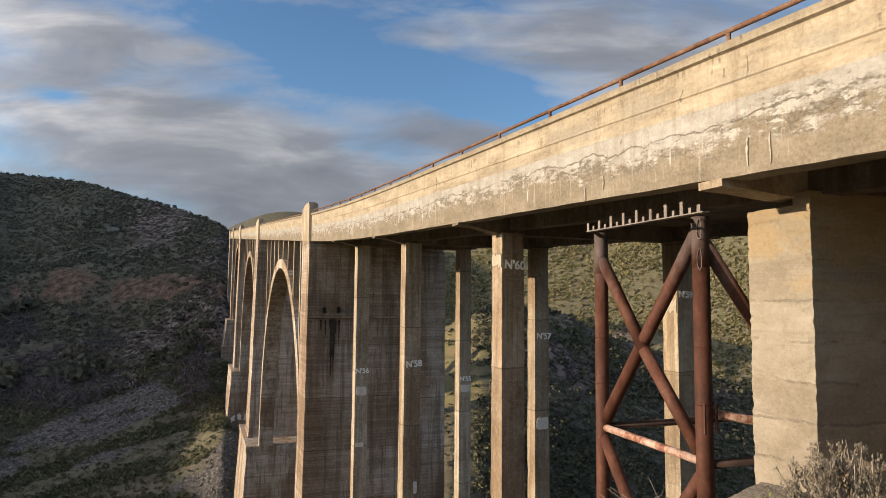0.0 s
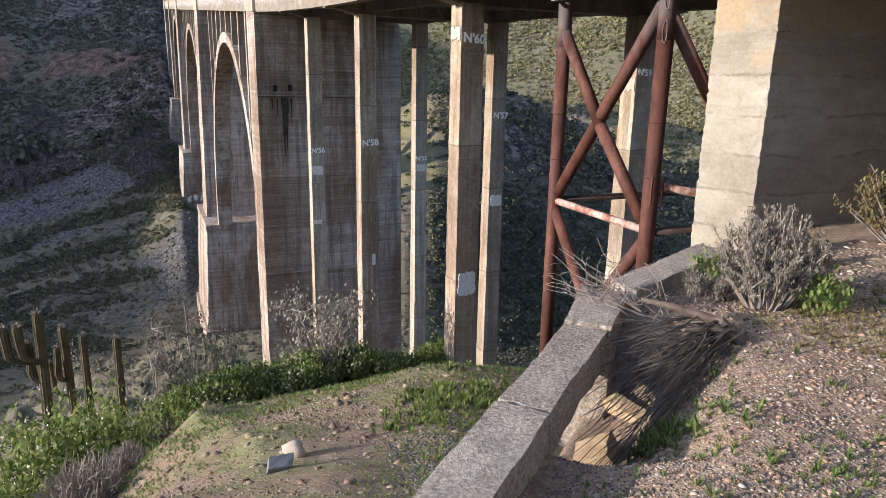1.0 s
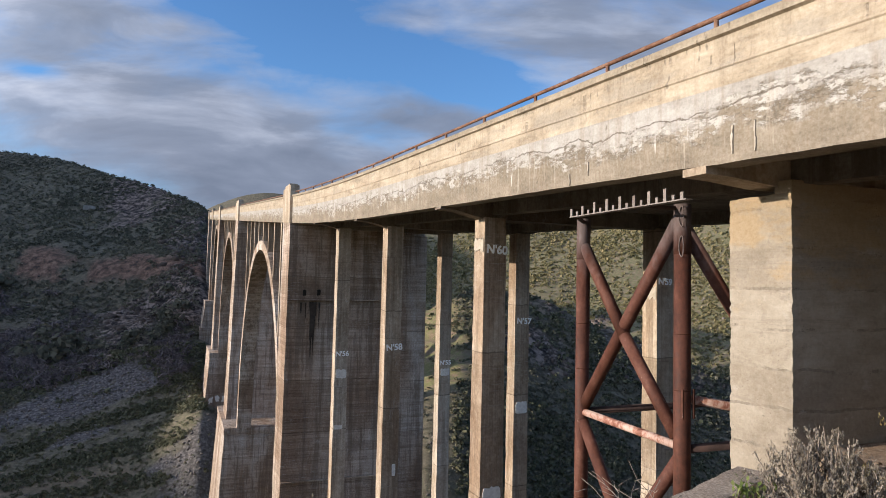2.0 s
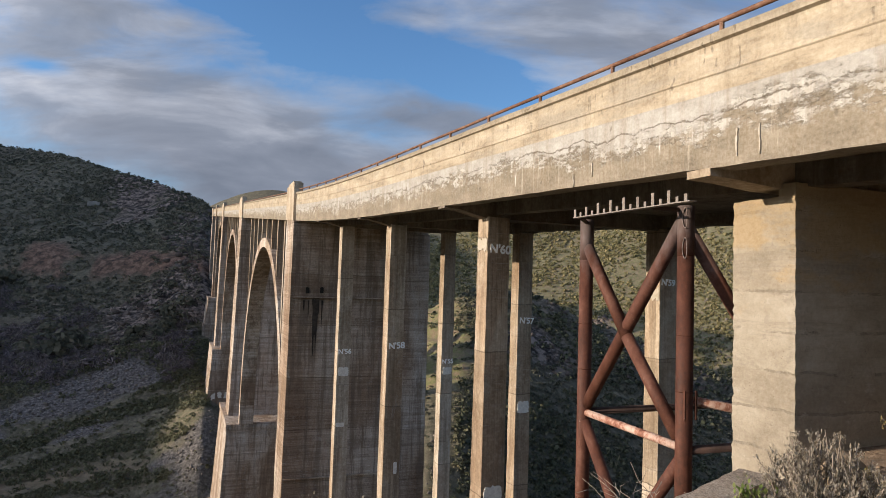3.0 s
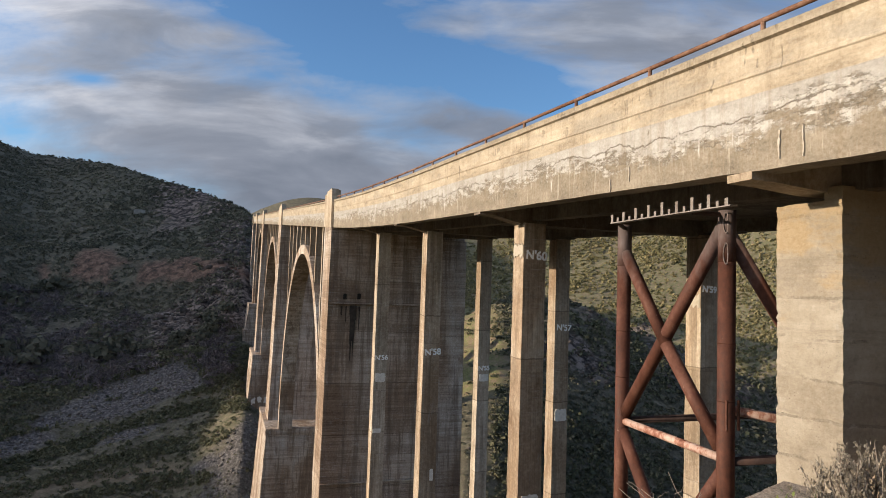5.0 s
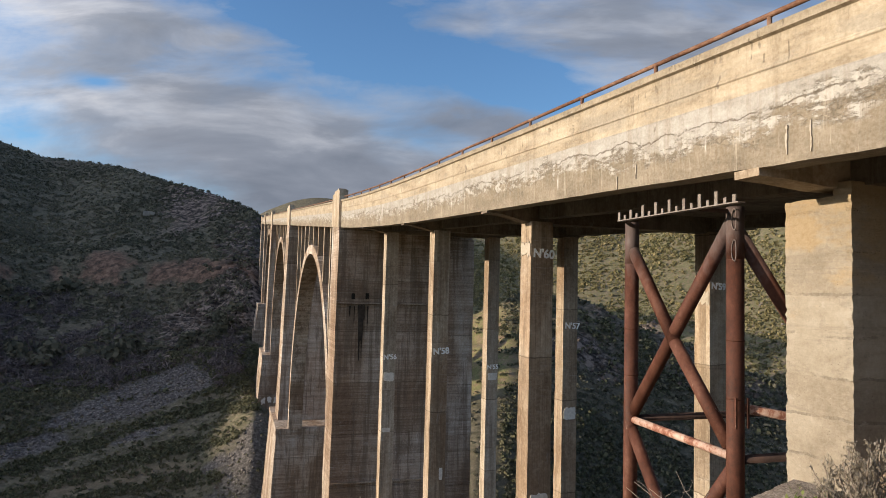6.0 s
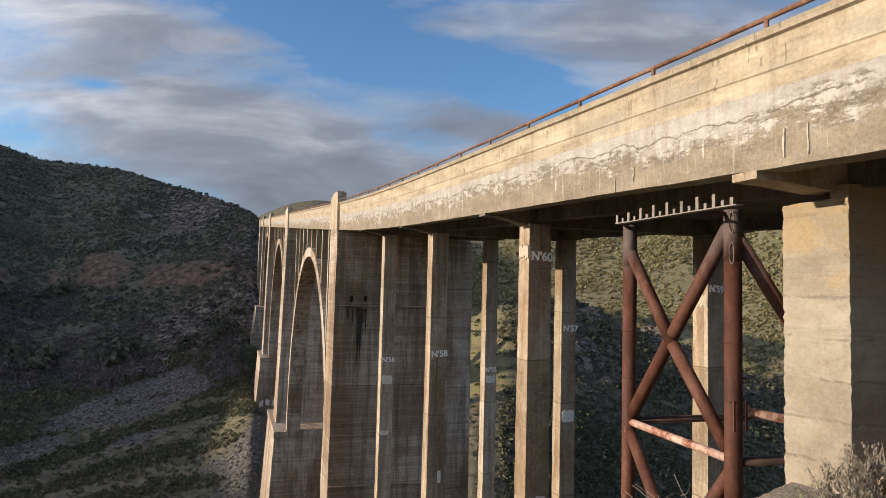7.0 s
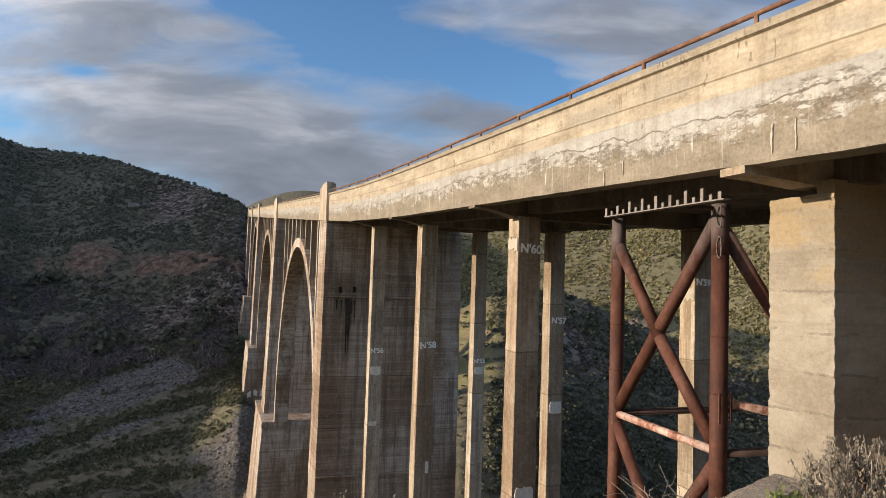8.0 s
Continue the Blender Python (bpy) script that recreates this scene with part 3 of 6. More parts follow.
def ground_mat():
    """Soil, gravel, grass, scree, bare rock and red cuttings, by masks that the ground carries."""
    m, t, b, pos = material("ground", 0.96)

    def mask(name):
        n = t.nodes.new("ShaderNodeAttribute")
        n.attribute_name = name
        return n.outputs["Fac"]

    n_big = noise_node(t, pos, 0.06, 8, 0.65)
    n_mid = noise_node(t, pos, 0.7, 8, 0.68)
    n_fine = noise_node(t, pos, 9.0, 8, 0.7)
    soil = ramp_node(t, n_mid, [(0.34, (0.17, 0.105, 0.065)), (0.5, (0.31, 0.205, 0.132)), (0.66, (0.45, 0.335, 0.23))])
    soil = mix_node(t, 0.6, soil, ramp_node(t, noise_node(t, pos, 14.0, 9, 0.8), [(0.40, (0.13, 0.088, 0.056)), (0.62, (0.45, 0.355, 0.255))]))
    soil = mix_node(t, 0.45, soil, ramp_node(t, noise_node(t, pos, 55.0, 7, 0.8), [(0.40, (0.06, 0.040, 0.026)), (0.5, (0.225, 0.155, 0.098)), (0.60, (0.42, 0.325, 0.225))]))
    green = ramp_node(t, noise_node(t, pos, 4.0, 7, 0.72), [(0.34, (0.085, 0.098, 0.032)), (0.66, (0.255, 0.25, 0.098))])
    green = mix_node(t, 0.5, green, ramp_node(t, noise_node(t, pos, 42.0, 7, 0.8), [(0.42, (0.05, 0.06, 0.022)), (0.58, (0.33, 0.32, 0.14))]))
    fac = ramp_node(t, math_node(t, "ADD", math_node(t, "MULTIPLY", n_big, 0.2), math_node(t, "MULTIPLY", noise_node(t, pos, 1.6, 8, 0.7), 0.8)), [(0.43, (0, 0, 0)), (0.53, (1, 1, 1))])
    col = mix_node(t, math_node(t, "MULTIPLY", fac, mask("grass")), soil, green)
    # blue raised in the heath for the same far haze
    heath = ramp_node(t, noise_node(t, pos, 0.35, 9, 0.75), [(0.34, (0.045, 0.043, 0.030)), (0.5, (0.105, 0.098, 0.068)), (0.66, (0.20, 0.178, 0.128))])
    heath = mix_node(t, 0.5, heath, ramp_node(t, noise_node(t, pos, 1.7, 8, 0.75), [(0.38, (0.032, 0.031, 0.022)), (0.5, (0.105, 0.095, 0.068)), (0.62, (0.24, 0.205, 0.15))]))
    col = mix_node(t, mask("heath"), col, heath)
    heights = []

    def cobbles(size):
        """Packed pebbles: a tone for each, dark between them."""
        c = nd(t, "ShaderNodeTexVoronoi", Scale=size)
        t.links.new(pos, c.inputs["Vector"])
        sp = t.nodes.new("ShaderNodeSeparateColor")
        t.links.new(c.outputs["Color"], sp.inputs[0])
        tone = ramp_node(t, sp.outputs[0], [(0.0, (0.10, 0.078, 0.062)), (0.3, (0.20, 0.16, 0.125)), (0.55, (0.32, 0.24, 0.16)), (0.75, (0.25, 0.21, 0.175)), (1.0, (0.42, 0.36, 0.29))])
        heights.append(math_node(t, "MULTIPLY", c.outputs["Distance"], -1.0))
        return mix_node(t, ramp_node(t, c.outputs["Distance"], [(0.40, (0, 0, 0)), (0.80, (0.8, 0.8, 0.8))]), tone, (0.11, 0.082, 0.06))

    gravel = mix_node(t, ramp_node(t, noise_node(t, pos, 2.5, 6, 0.7), [(0.42, (0, 0, 0)), (0.58, (1, 1, 1))]), cobbles(34.0), cobbles(75.0))
    gravel = mix_node(t, 0.42, gravel, ramp_node(t, noise_node(t, pos, 1.3, 7, 0.7), [(0.38, (0.15, 0.095, 0.06)), (0.5, (0.30, 0.20, 0.125)), (0.62, (0.44, 0.33, 0.215))]))
    col = mix_node(t, mask("gravel"), col, gravel)
    rock = ramp_node(t, noise_node(t, mapping_node(t, pos, rot=(20, 30, 0), scale=(0.9, 0.9, 0.25)), 1.0, 9, 0.72), [(0.42, (0.020, 0.017, 0.016)), (0.5, (0.092, 0.074, 0.063)), (0.58, (0.245, 0.195, 0.165))])
    col = mix_node(t, mask("rock"), col, rock)
    scree = ramp_node(t, noise_node(t, pos, 2.6, 9, 0.8), [(0.40, (0.038, 0.035, 0.034)), (0.50, (0.105, 0.096, 0.091)), (0.60, (0.225, 0.206, 0.192))])
    col = mix_node(t, mask("scree"), col, scree)
    red = ramp_node(t, noise_node(t, mapping_node(t, pos, scale=(1, 1, 0.5)), 0.8, 9, 0.76), [(0.40, (0.045, 0.033, 0.027)), (0.5, (0.14, 0.085, 0.060)), (0.62, (0.27, 0.175, 0.125))])
    col = mix_node(t, mask("red"), col, red)
    t.links.new(col, b.inputs["Base Color"])
    h = math_node(t, "ADD", math_node(t, "MULTIPLY", n_fine, 0.6), math_node(t, "MULTIPLY", math_node(t, "MULTIPLY", n_mid, 4.0), mask("heath")))
    h = math_node(t, "ADD", h, math_node(t, "MULTIPLY", heights[0], 0.05))
    bump(t, b, h, 0.9, 0.07)
    return m


M_GROUND = ground_mat()


# ---- mesh helpers ----
def part(name, bm, mat, parent=None, label="", smooth=False):
    me = bpy.data.meshes.new(name)
    bmesh.ops.recalc_face_normals(bm, faces=bm.faces)
    bm.to_mesh(me)
    bm.free()
    me.materials.append(mat)
    if smooth:
        me.shade_smooth()
    ob = new(name, me)
    if parent is not None:
        ob.parent = parent
    if label:
        tagged(ob, label=label)
    return ob


def mesh_of(name, verts, faces, mat, parent=None, smooth=False):
    me = bpy.data.meshes.new(name)
    verts, faces = np.asarray(verts, dtype=np.float32), np.asarray(faces, dtype=np.int32)
    k = faces.shape[1]
    me.vertices.add(len(verts))
    me.vertices.foreach_set("co", verts.ravel())
    me.loops.add(faces.size)
    me.loops.foreach_set("vertex_index", faces.ravel())
    me.polygons.add(len(faces))
    me.polygons.foreach_set("loop_start", np.arange(0, faces.size, k, dtype=np.int32))
    me.update(calc_edges=True)
    me.materials.append(mat)
    if smooth:
        me.shade_smooth()
    ob = new(name, me)
    if parent is not None:
        ob.parent = parent
    return ob


def hexa(bm, pts):
    """A solid of eight corners: four below in order, four above."""
    v = [bm.verts.new(p) for p in pts]
    for f in ((3, 2, 1, 0), (4, 5, 6, 7), (0, 1, 5, 4), (1, 2, 6, 5), (2, 3, 7, 6), (3, 0, 4, 7)):
        bm.faces.new([v[i] for i in f])


def rough_hexa(bm, pts, cells, amount, edge=0.0, scale=2.0):
    """The same, cut into cells along its three ways, with worn faces and crumbled edges."""
    P = [Vector(p) for p in pts]
    na, nb, nc = cells

    def spot(i, j, k):
        a, b, c = i / na, j / nb, k / nc
        lo = (P[0] * (1 - a) + P[1] * a) * (1 - b) + (P[3] * (1 - a) + P[2] * a) * b
        hi = (P[4] * (1 - a) + P[5] * a) * (1 - b) + (P[7] * (1 - a) + P[6] * a) * b
        v = lo * (1 - c) + hi * c
        n = noise.noise_vector(v * scale) * amount + noise.noise_vector(v * scale * 4.3) * amount * 0.6
        rims = (i in (0, na)) + (j in (0, nb)) + (k in (0, nc))
        if rims >= 2 and edge:
            mid = sum(P, Vector()) / 8
            pull = (mid - v)
            pull = Vector((pull.x, pull.y, pull.z * 0.15)).normalized()
            n += pull * edge * (0.3 + abs(noise.noise(v * scale * 5.0)) * 2.2)
        return v + n

    made = {}

    def vert(i, j, k):
        if (i, j, k) not in made:
            made[i, j, k] = bm.verts.new(spot(i, j, k))
        return made[i, j, k]

    for i in range(na):
        for j in range(nb):
            for k in (0, nc):
                bm.faces.new([vert(i, j, k), vert(i + 1, j, k), vert(i + 1, j + 1, k), vert(i, j + 1, k)])
    for i in range(na):
        for k in range(nc):
            for j in (0, nb):
                bm.faces.new([vert(i, j, k), vert(i + 1, j, k), vert(i + 1, j, k + 1), vert(i, j, k + 1)])
    for j in range(nb):
        for k in range(nc):
            for i in (0, na):
                bm.faces.new([vert(i, j, k), vert(i, j + 1, k), vert(i, j + 1, k + 1), vert(i, j, k + 1)])


def tube(bm, a, b, r, sides=14, r2=None, caps=True):
    a, b = Vector(a), Vector(b)
    q = (b - a).to_track_quat("Z", "Y")
    rings = []
    for c, rad in ((a, r), (b, r if r2 is None else r2)):
        rings.append([bm.verts.new(c + q @ Vector((math.cos(k * math.tau / sides) * rad, math.sin(k * math.tau / sides) * rad, 0))) for k in range(sides)])
    for k in range(sides):
        bm.faces.new((rings[0][k], rings[0][(k + 1) % sides], rings[1][(k + 1) % sides], rings[1][k]))
    if caps:
        bm.faces.new(rings[0][::-1])
        bm.faces.new(rings[1])


def strand(bm, pts, r0, r1, sides=4):
    """A thin tapering twig along points."""
    rings = []
    n = len(pts)
    for i, p in enumerate(pts):
        d = (pts[min(i + 1, n - 1)] - pts[max(i - 1, 0)])
        q = d.to_track_quat("Z", "Y")
        r = r0 + (r1 - r0) * i / (n - 1)
        rings.append([bm.verts.new(p + q @ Vector((math.cos(k * math.tau / sides) * r, math.sin(k * math.tau / sides) * r, 0))) for k in range(sides)])
    for a, b in zip(rings, rings[1:]):
        for k in range(sides):
            bm.faces.new((a[k], a[(k + 1) % sides], b[(k + 1) % sides], b[k]))
    bm.faces.new(rings[-1])


# ---- the line of the bridge: s along it, p across it (growing away from the eye), z from the eye's height ----
BD = Vector((math.sin(radians(BRIDGE_AZ)), math.cos(radians(BRIDGE_AZ)), 0))
BN = Vector((BD.y, -BD.x, 0))
DECK_T = 1.35
P0, P1 = 4.85, 11.60        # outer faces of the deck


def at(s, p, z):
    return BD * s + BN * p + Vector((0, 0, z + EYE))


def deck_bottom(s):
    """Underside of the edge girder: a gentle rise that steepens past the columns."""
    z = 1.01 + 0.047 * s
    u = min(max((s - 16.0) / 16.0, 0.0), 1.0)
    z += 0.040 * 16.0 * u * u / 2 + 0.040 * max(s - 32.0, 0.0)
    return z


def scorners(s0, s1, p0, p1, z0, z1, taper=0.0):
    """Corners of a block along the bridge; z0 and z1 may be functions of s. taper widens its foot."""
    za = (z0(s0), z0(s1)) if callable(z0) else (z0, z0)
    zb = (z1(s0), z1(s1)) if callable(z1) else (z1, z1)
    k = taper
    return [at(s0 - k, p0 - k, za[0]), at(s1 + k, p0 - k, za[1]), at(s1 + k, p1 + k, za[1]), at(s0 - k, p1 + k, za[0]),
            at(s0, p0, zb[0]), at(s1, p0, zb[1]), at(s1, p1, zb[1]), at(s0, p1, zb[0])]


def sbox(bm, *args, **kw):
    hexa(bm, scorners(*args, **kw))


def sweep(bm, profile, stations, base, wear=0.0):
    """Sweeps a closed profile of (p, dz) along the bridge over base(s), mapped along and up in metres."""
    rings = []
    for s in stations:
        ring = []
        for p, dz in profile:
            w = wear * noise.noise(Vector((s * 2.3, dz * 3 + p, 1.7))) if s < 40 else 0.0
            ring.append(bm.verts.new(at(s, p + w, base(s) + dz + w)))
        rings.append(ring)
    n = len(profile)
    layer = bm.loops.layers.uv.new("UVMap")
    for i, (a, b) in enumerate(zip(rings, rings[1:])):
        for k in range(n):
            j = (k + 1) % n
            f = bm.faces.new((a[k], a[j], b[j], b[k]))
            for loop, (s, e) in zip(f.loops, ((i, k), (i, j), (i + 1, j), (i + 1, k))):
                loop[layer].uv = (stations[s], profile[e][1] + abs(profile[e][0] - profile[0][0]) * 0.5)
    bm.faces.new(rings[0])
    bm.faces.new(rings[-1][::-1])


# ---- the ground ----
def smooth(a, b, x):
    u = np.clip((x - a) / (b - a), 0, 1)
    return u * u * (3 - 2 * u)


WALL_A, WALL_AZ, WALL_W = np.array((-0.01, 1.97)), 29.0, 0.26
WALL_C, WALL_AZ2 = np.array((1.60, 4.50)), 47.0


def side(x, y, origin, az):
    a = radians(az)
    return (x - origin[0]) * math.cos(a) - (y - origin[1]) * math.sin(a)


def fractal(x, y, scale, seed=0.0, octaves=5):
    """Rolling relief out of turned waves."""
    z, amp = np.zeros_like(x), 1.0
    for k in range(octaves):
        a = 1.3 + 2.4 * k + seed
        u, w = x * math.cos(a) + y * math.sin(a), -x * math.sin(a) + y * math.cos(a)
        f = 2.1 ** k / scale
        z += amp * np.sin(u * f + 1.7 * np.sin(w * f * 0.63 + k + seed)) * np.cos(w * f * 0.83 + 0.9 * k + 1.3 * np.sin(u * f * 0.5))
        amp *= 0.5
    return z


def ground_parts(x, y):
    """Height of the ground over the world's zero, and its masks."""
    d = np.hypot(x, y)
    az = np.degrees(np.arctan2(x, y))
    # near bank, falling away into the valley
    bank = np.interp(d, [0, 2.6, 4.2, 7, 13, 20, 32, 66, 90, 4000], [-1.95, -1.95, -2.45, -3.30, -6.1, -9.9, -15.5, -24, -24.5, -24.5])
    left = np.clip(-15.5 - az + 2.5 * fractal(x, y, 0.9, 4.4, 3), 0, 45)
    bank -= 0.027 * left * np.clip(d - 3.2, 0, 8)
    bank -= 0.055 * np.exp(-((az + 15) / 5.0) ** 2) * np.clip(d - 4.3, 0, 3.5)
    bank -= 0.05 * smooth(5, -9, az) * np.clip(d - 2.6, 0, 6) * (np.abs(az) < 75)
    bank = np.maximum(bank, -24.5)
    behind = smooth(75, 120, np.abs(az))
    bank = bank * (1 - behind) + behind * (-1.9)
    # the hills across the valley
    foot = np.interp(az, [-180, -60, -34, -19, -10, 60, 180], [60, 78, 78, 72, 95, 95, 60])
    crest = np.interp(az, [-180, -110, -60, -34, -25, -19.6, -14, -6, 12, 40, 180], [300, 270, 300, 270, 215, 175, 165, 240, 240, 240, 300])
    # west of -38 the ridge is unseen, raised to shade the valley side
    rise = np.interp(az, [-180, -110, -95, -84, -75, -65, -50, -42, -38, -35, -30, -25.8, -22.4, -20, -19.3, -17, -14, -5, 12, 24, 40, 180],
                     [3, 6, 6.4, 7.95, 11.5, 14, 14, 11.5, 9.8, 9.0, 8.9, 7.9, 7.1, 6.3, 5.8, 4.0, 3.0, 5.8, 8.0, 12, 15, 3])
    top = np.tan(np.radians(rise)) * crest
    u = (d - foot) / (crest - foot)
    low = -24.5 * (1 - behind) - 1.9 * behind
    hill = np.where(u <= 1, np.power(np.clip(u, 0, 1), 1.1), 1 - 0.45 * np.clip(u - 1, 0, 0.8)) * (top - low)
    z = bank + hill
    # a grassy ridge far behind
    far = np.exp(-((az + 14) / 11.0) ** 2) * 100 * np.exp(-((d - 620) / 150) ** 2) - 10
    z = np.where(d > 300, np.maximum(z, far), z)
    # old road bench with its cutting on the far slope
    bench = smooth(-16, -22, az)
    zr = -0.9 + 0.0 * d
    above = z - zr
    cut = np.exp(-(above / 5.0) ** 2) * bench * (d > 90)
    z = z + cut * np.clip((z - zr) * 0.9, -3, 4)
    # a spur beyond the columns, turned from the light to form a shadow
    spur_top = 85 * np.tan(np.radians(np.interp(az, [-12, -6, -3, 0, 2.5, 8, 13, 24, 40], [-5.0, -4.5, -3.4, -1.9, -0.7, -0.9, -2.8, -6.8, -10])))
    on = smooth(-12, -5, az) * (1 - smooth(45, 60, az))
    base = np.interp(az, [-10, 0, 24, 40], [-17, -16, -25, -28])
    face = np.where(d < 85, base + (spur_top - base) * np.clip((d - 42) / 43, 0, 1) ** 0.9, spur_top - 0.25 * (d - 85))
    z = z + on * np.clip(np.maximum(face, z) - z, 0, 40) * smooth(36, 50, d)
    # a stony bank beside the arch's foot
    bs, bp = x * BD.x + y * BD.y, x * BN.x + y * BN.y
    z = z + 4.8 * np.exp(-((bs - 83) / 10.0) ** 2 - ((bp - 5.0) / 6.5) ** 2)
    lie = np.degrees(np.arctan2(z, d))
    west = smooth(-12.5, -16, az)
    # terraces of the meadow beyond the columns
    meadow = smooth(-9, -6, az) * (1 - smooth(2.2, 4.2, az + 0.8 * fractal(x, y, 8.0, 1.0, 3))) * smooth(57, 63, d) * (1 - smooth(88, 94, d))
    z = z + meadow * 0.16 * np.sin(z * 4.5 + 1.5 * fractal(x, y, 9.0, 3.0, 3))
    rough = fractal(x, y, 13.0, 0.0, 6)
    ridge = np.abs(fractal(x, y, 7.0, 2.0, 5))
    z += rough * np.clip((d - 20) / 40, 0, 1) * np.clip((crest - d) / 60, 0.1, 1) * (0.8 - 0.5 * meadow)
    rocky = smooth(0.35, 0.9, fractal(x, y, 21.0, 5.0, 4) - 0.7 * on * smooth(95, 105, d) + 0.45 * on * smooth(40, 55, d) * (1 - smooth(95, 105, d)) + 0.7 * smooth(-24, -20.5, az) * smooth(110, 125, d) * (1 - smooth(165, 175, d)) * (1 - smooth(-18.5, -17.5, az)))
    rocky = rocky * smooth(45, 60, d) * (1 - 0.85 * smooth(-25, -28, az)) * (1 - meadow)
    cliff = smooth(3.0, 4.5, az) * (1 - smooth(10, 14, az)) * smooth(66, 72, d) * (1 - smooth(83, 87, d)) * smooth(-0.5, 0.2, fractal(x, y, 7.0, 4.0, 4))
    rocky = np.maximum(rocky, 0.85 * cliff)
    z += rocky * (0.8 - ridge) * (1.3 - 0.3 * west)
    z += fractal(x, y, 1.4, 3.0, 4) * 0.065 * np.clip((d - 1) / 5, 0.3, 1)
    z += fractal(x, y, 0.35, 6.0, 3) * 0.018
    # level gravel behind the low wall
    q, q2 = side(x, y, WALL_A, WALL_AZ), side(x, y, WALL_C, WALL_AZ2)
    inner = np.minimum(q - 0.13, q2)
    along = -side(x, y, WALL_A, WALL_AZ + 90)
    flat = -1.61 + 0.045 * np.clip(inner, 0, 6) + 0.07 * np.clip(inner - 0.25, 0, 2.2) + fractal(x, y, 0.8, 1.0, 4) * 0.022 + fractal(x, y, 0.22, 4.0, 3) * 0.010
    trench = np.exp(-((q - 0.40) / 0.34) ** 2) * (1 - smooth(1.9, 2.5, along))
    pit = np.exp(-((q - 0.70) / 0.38) ** 2 - ((along - 1.55) / 0.6) ** 2)
    flat -= 0.10 * trench + 0.10 * pit
    flat += 0.02 * np.exp(-(q2 / 0.9) ** 2) * smooth(4.0, 4.6, d)
    # hollow washed out under the wall
    hollow = smooth(0.80, 1.08, along) * (1 - smooth(2.0, 2.35, along))
    washed = -2.10 + 0.85 * np.clip(q - 0.34, 0, 2) + fractal(x, y, 0.3, 2.0, 3) * 0.02
    flat = flat + hollow * (np.minimum(flat, washed) - flat)
    w = smooth(-0.02, 0.02, inner) * (1 - smooth(9, 14, d) * (1 - behind))
    h = z * (1 - w) + flat * w + EYE
    # soil and grass show more by the pier, their gold standing for sunlight
    gravel = np.maximum(w * (1 - 0.65 * smooth(1.0, 2.0, inner + 0.3 * fractal(x, y, 0.7, 5.0, 3)) * smooth(3.6, 4.6, d)), (1 - smooth(3.5, 5.5, d)) * 0.5 * smooth(-0.4, 0.5, fractal(x, y, 1.2, 2.5, 3)))
    grass = np.clip(0.70 + 0.25 * smooth(-4, -14, az) * (1 - smooth(8, 12, d)), 0, 1)
    tongue = scree_tongues(az, lie, x, y)
    strips = np.sin((lie - 0.17 * (az + 25)) * 2.7 + 1.6 * fractal(x, y, 15.0, 6.0, 3)) * west * smooth(-17.5, -16, lie) * (1 - smooth(-9.5, -8, lie))
    track = np.exp(-((lie + 15.2 - 0.06 * (az + 28) + 0.25 * fractal(x, y, 9.0, 2.0, 3)) / 0.9) ** 2) * west * smooth(-38, -34, az) * (1 - smooth(-24, -22, az))
    red = bench * (d > 90) * (d < crest) * smooth(0.0, 0.3, above) * (1 - smooth(2.2, 3.6, above + 1.2 * fractal(x, y, 6.0, 3.0, 4))) * smooth(-0.15, 0.25, fractal(az, above * 0.7, 1.5, 8.0, 5)) * 0.9
    # heath gives way to paler ground on the sunlit hill, to brighten it
    heath = smooth(14, 40, d) * (0.72 + 0.22 * smooth(92, 120, d)) * (1 - 0.40 * smooth(-9, -5, az) * smooth(100, 120, d))
    heath = np.maximum(heath, 0.95 * on * smooth(40, 50, d) * (1 - smooth(95, 105, d)))
    heath = heath * (1 - 0.8 * meadow) * (1 - 0.06 * smooth(-0.35, -0.85, strips)) * (1 - 0.40 * track)
    heath = np.maximum(heath, west * smooth(58, 66, d) * (0.98 - 0.05 * smooth(-0.35, -0.85, strips) - 0.35 * track))
    grass = np.maximum(grass, np.maximum(meadow, smooth(-0.2, -0.7, strips))) * (1 - 0.9 * track)
    grass = np.maximum(grass, smooth(-9, -5, az) * smooth(100, 120, d))
    lit_bank = np.exp(-((bs - 80) / 12.0) ** 2 - ((bp - 2) / 6.0) ** 2)
    scree = np.maximum(tongue, 0.9 * lit_bank * smooth(-0.5, 0.1, fractal(x, y, 5.0, 7.0, 4)))
    heath = heath * (1 - 0.2 * lit_bank)
    return h, dict(gravel=gravel, heath=heath, grass=grass, rock=np.clip(rocky * 1.2, 0, 1) * (1 - w) * (1 - tongue), scree=scree, red=red, strips=strips, meadow=meadow, lie=lie)


def scree_tongues(az, lie, x, y):
    """Bare stone runs on the shaded valley side."""
    edge = 0.34 * fractal(x, y, 6.0, 2.0, 6) + 0.16 * fractal(x, y, 1.6, 5.0, 3)
    out = np.zeros_like(az)
    for a, e, wa, we, slope in ((-26.2, -8.7, 5.8, 1.25, 0.16), (-27.4, -11.9, 2.6, 0.45, 0.16), (-36.5, -12.2, 3.0, 0.7, 0.2), (-21.0, -14.2, 2.6, 0.6, 0.5)):
        q = np.hypot((az - a) / wa, (lie - e - slope * (az - a)) / we) + edge
        out = np.maximum(out, 1 - smooth(0.70, 1.05, q))
    return out


def ground_z(x, y):
    return float(ground_parts(np.array([float(x)]), np.array([float(y)]))[0][0])


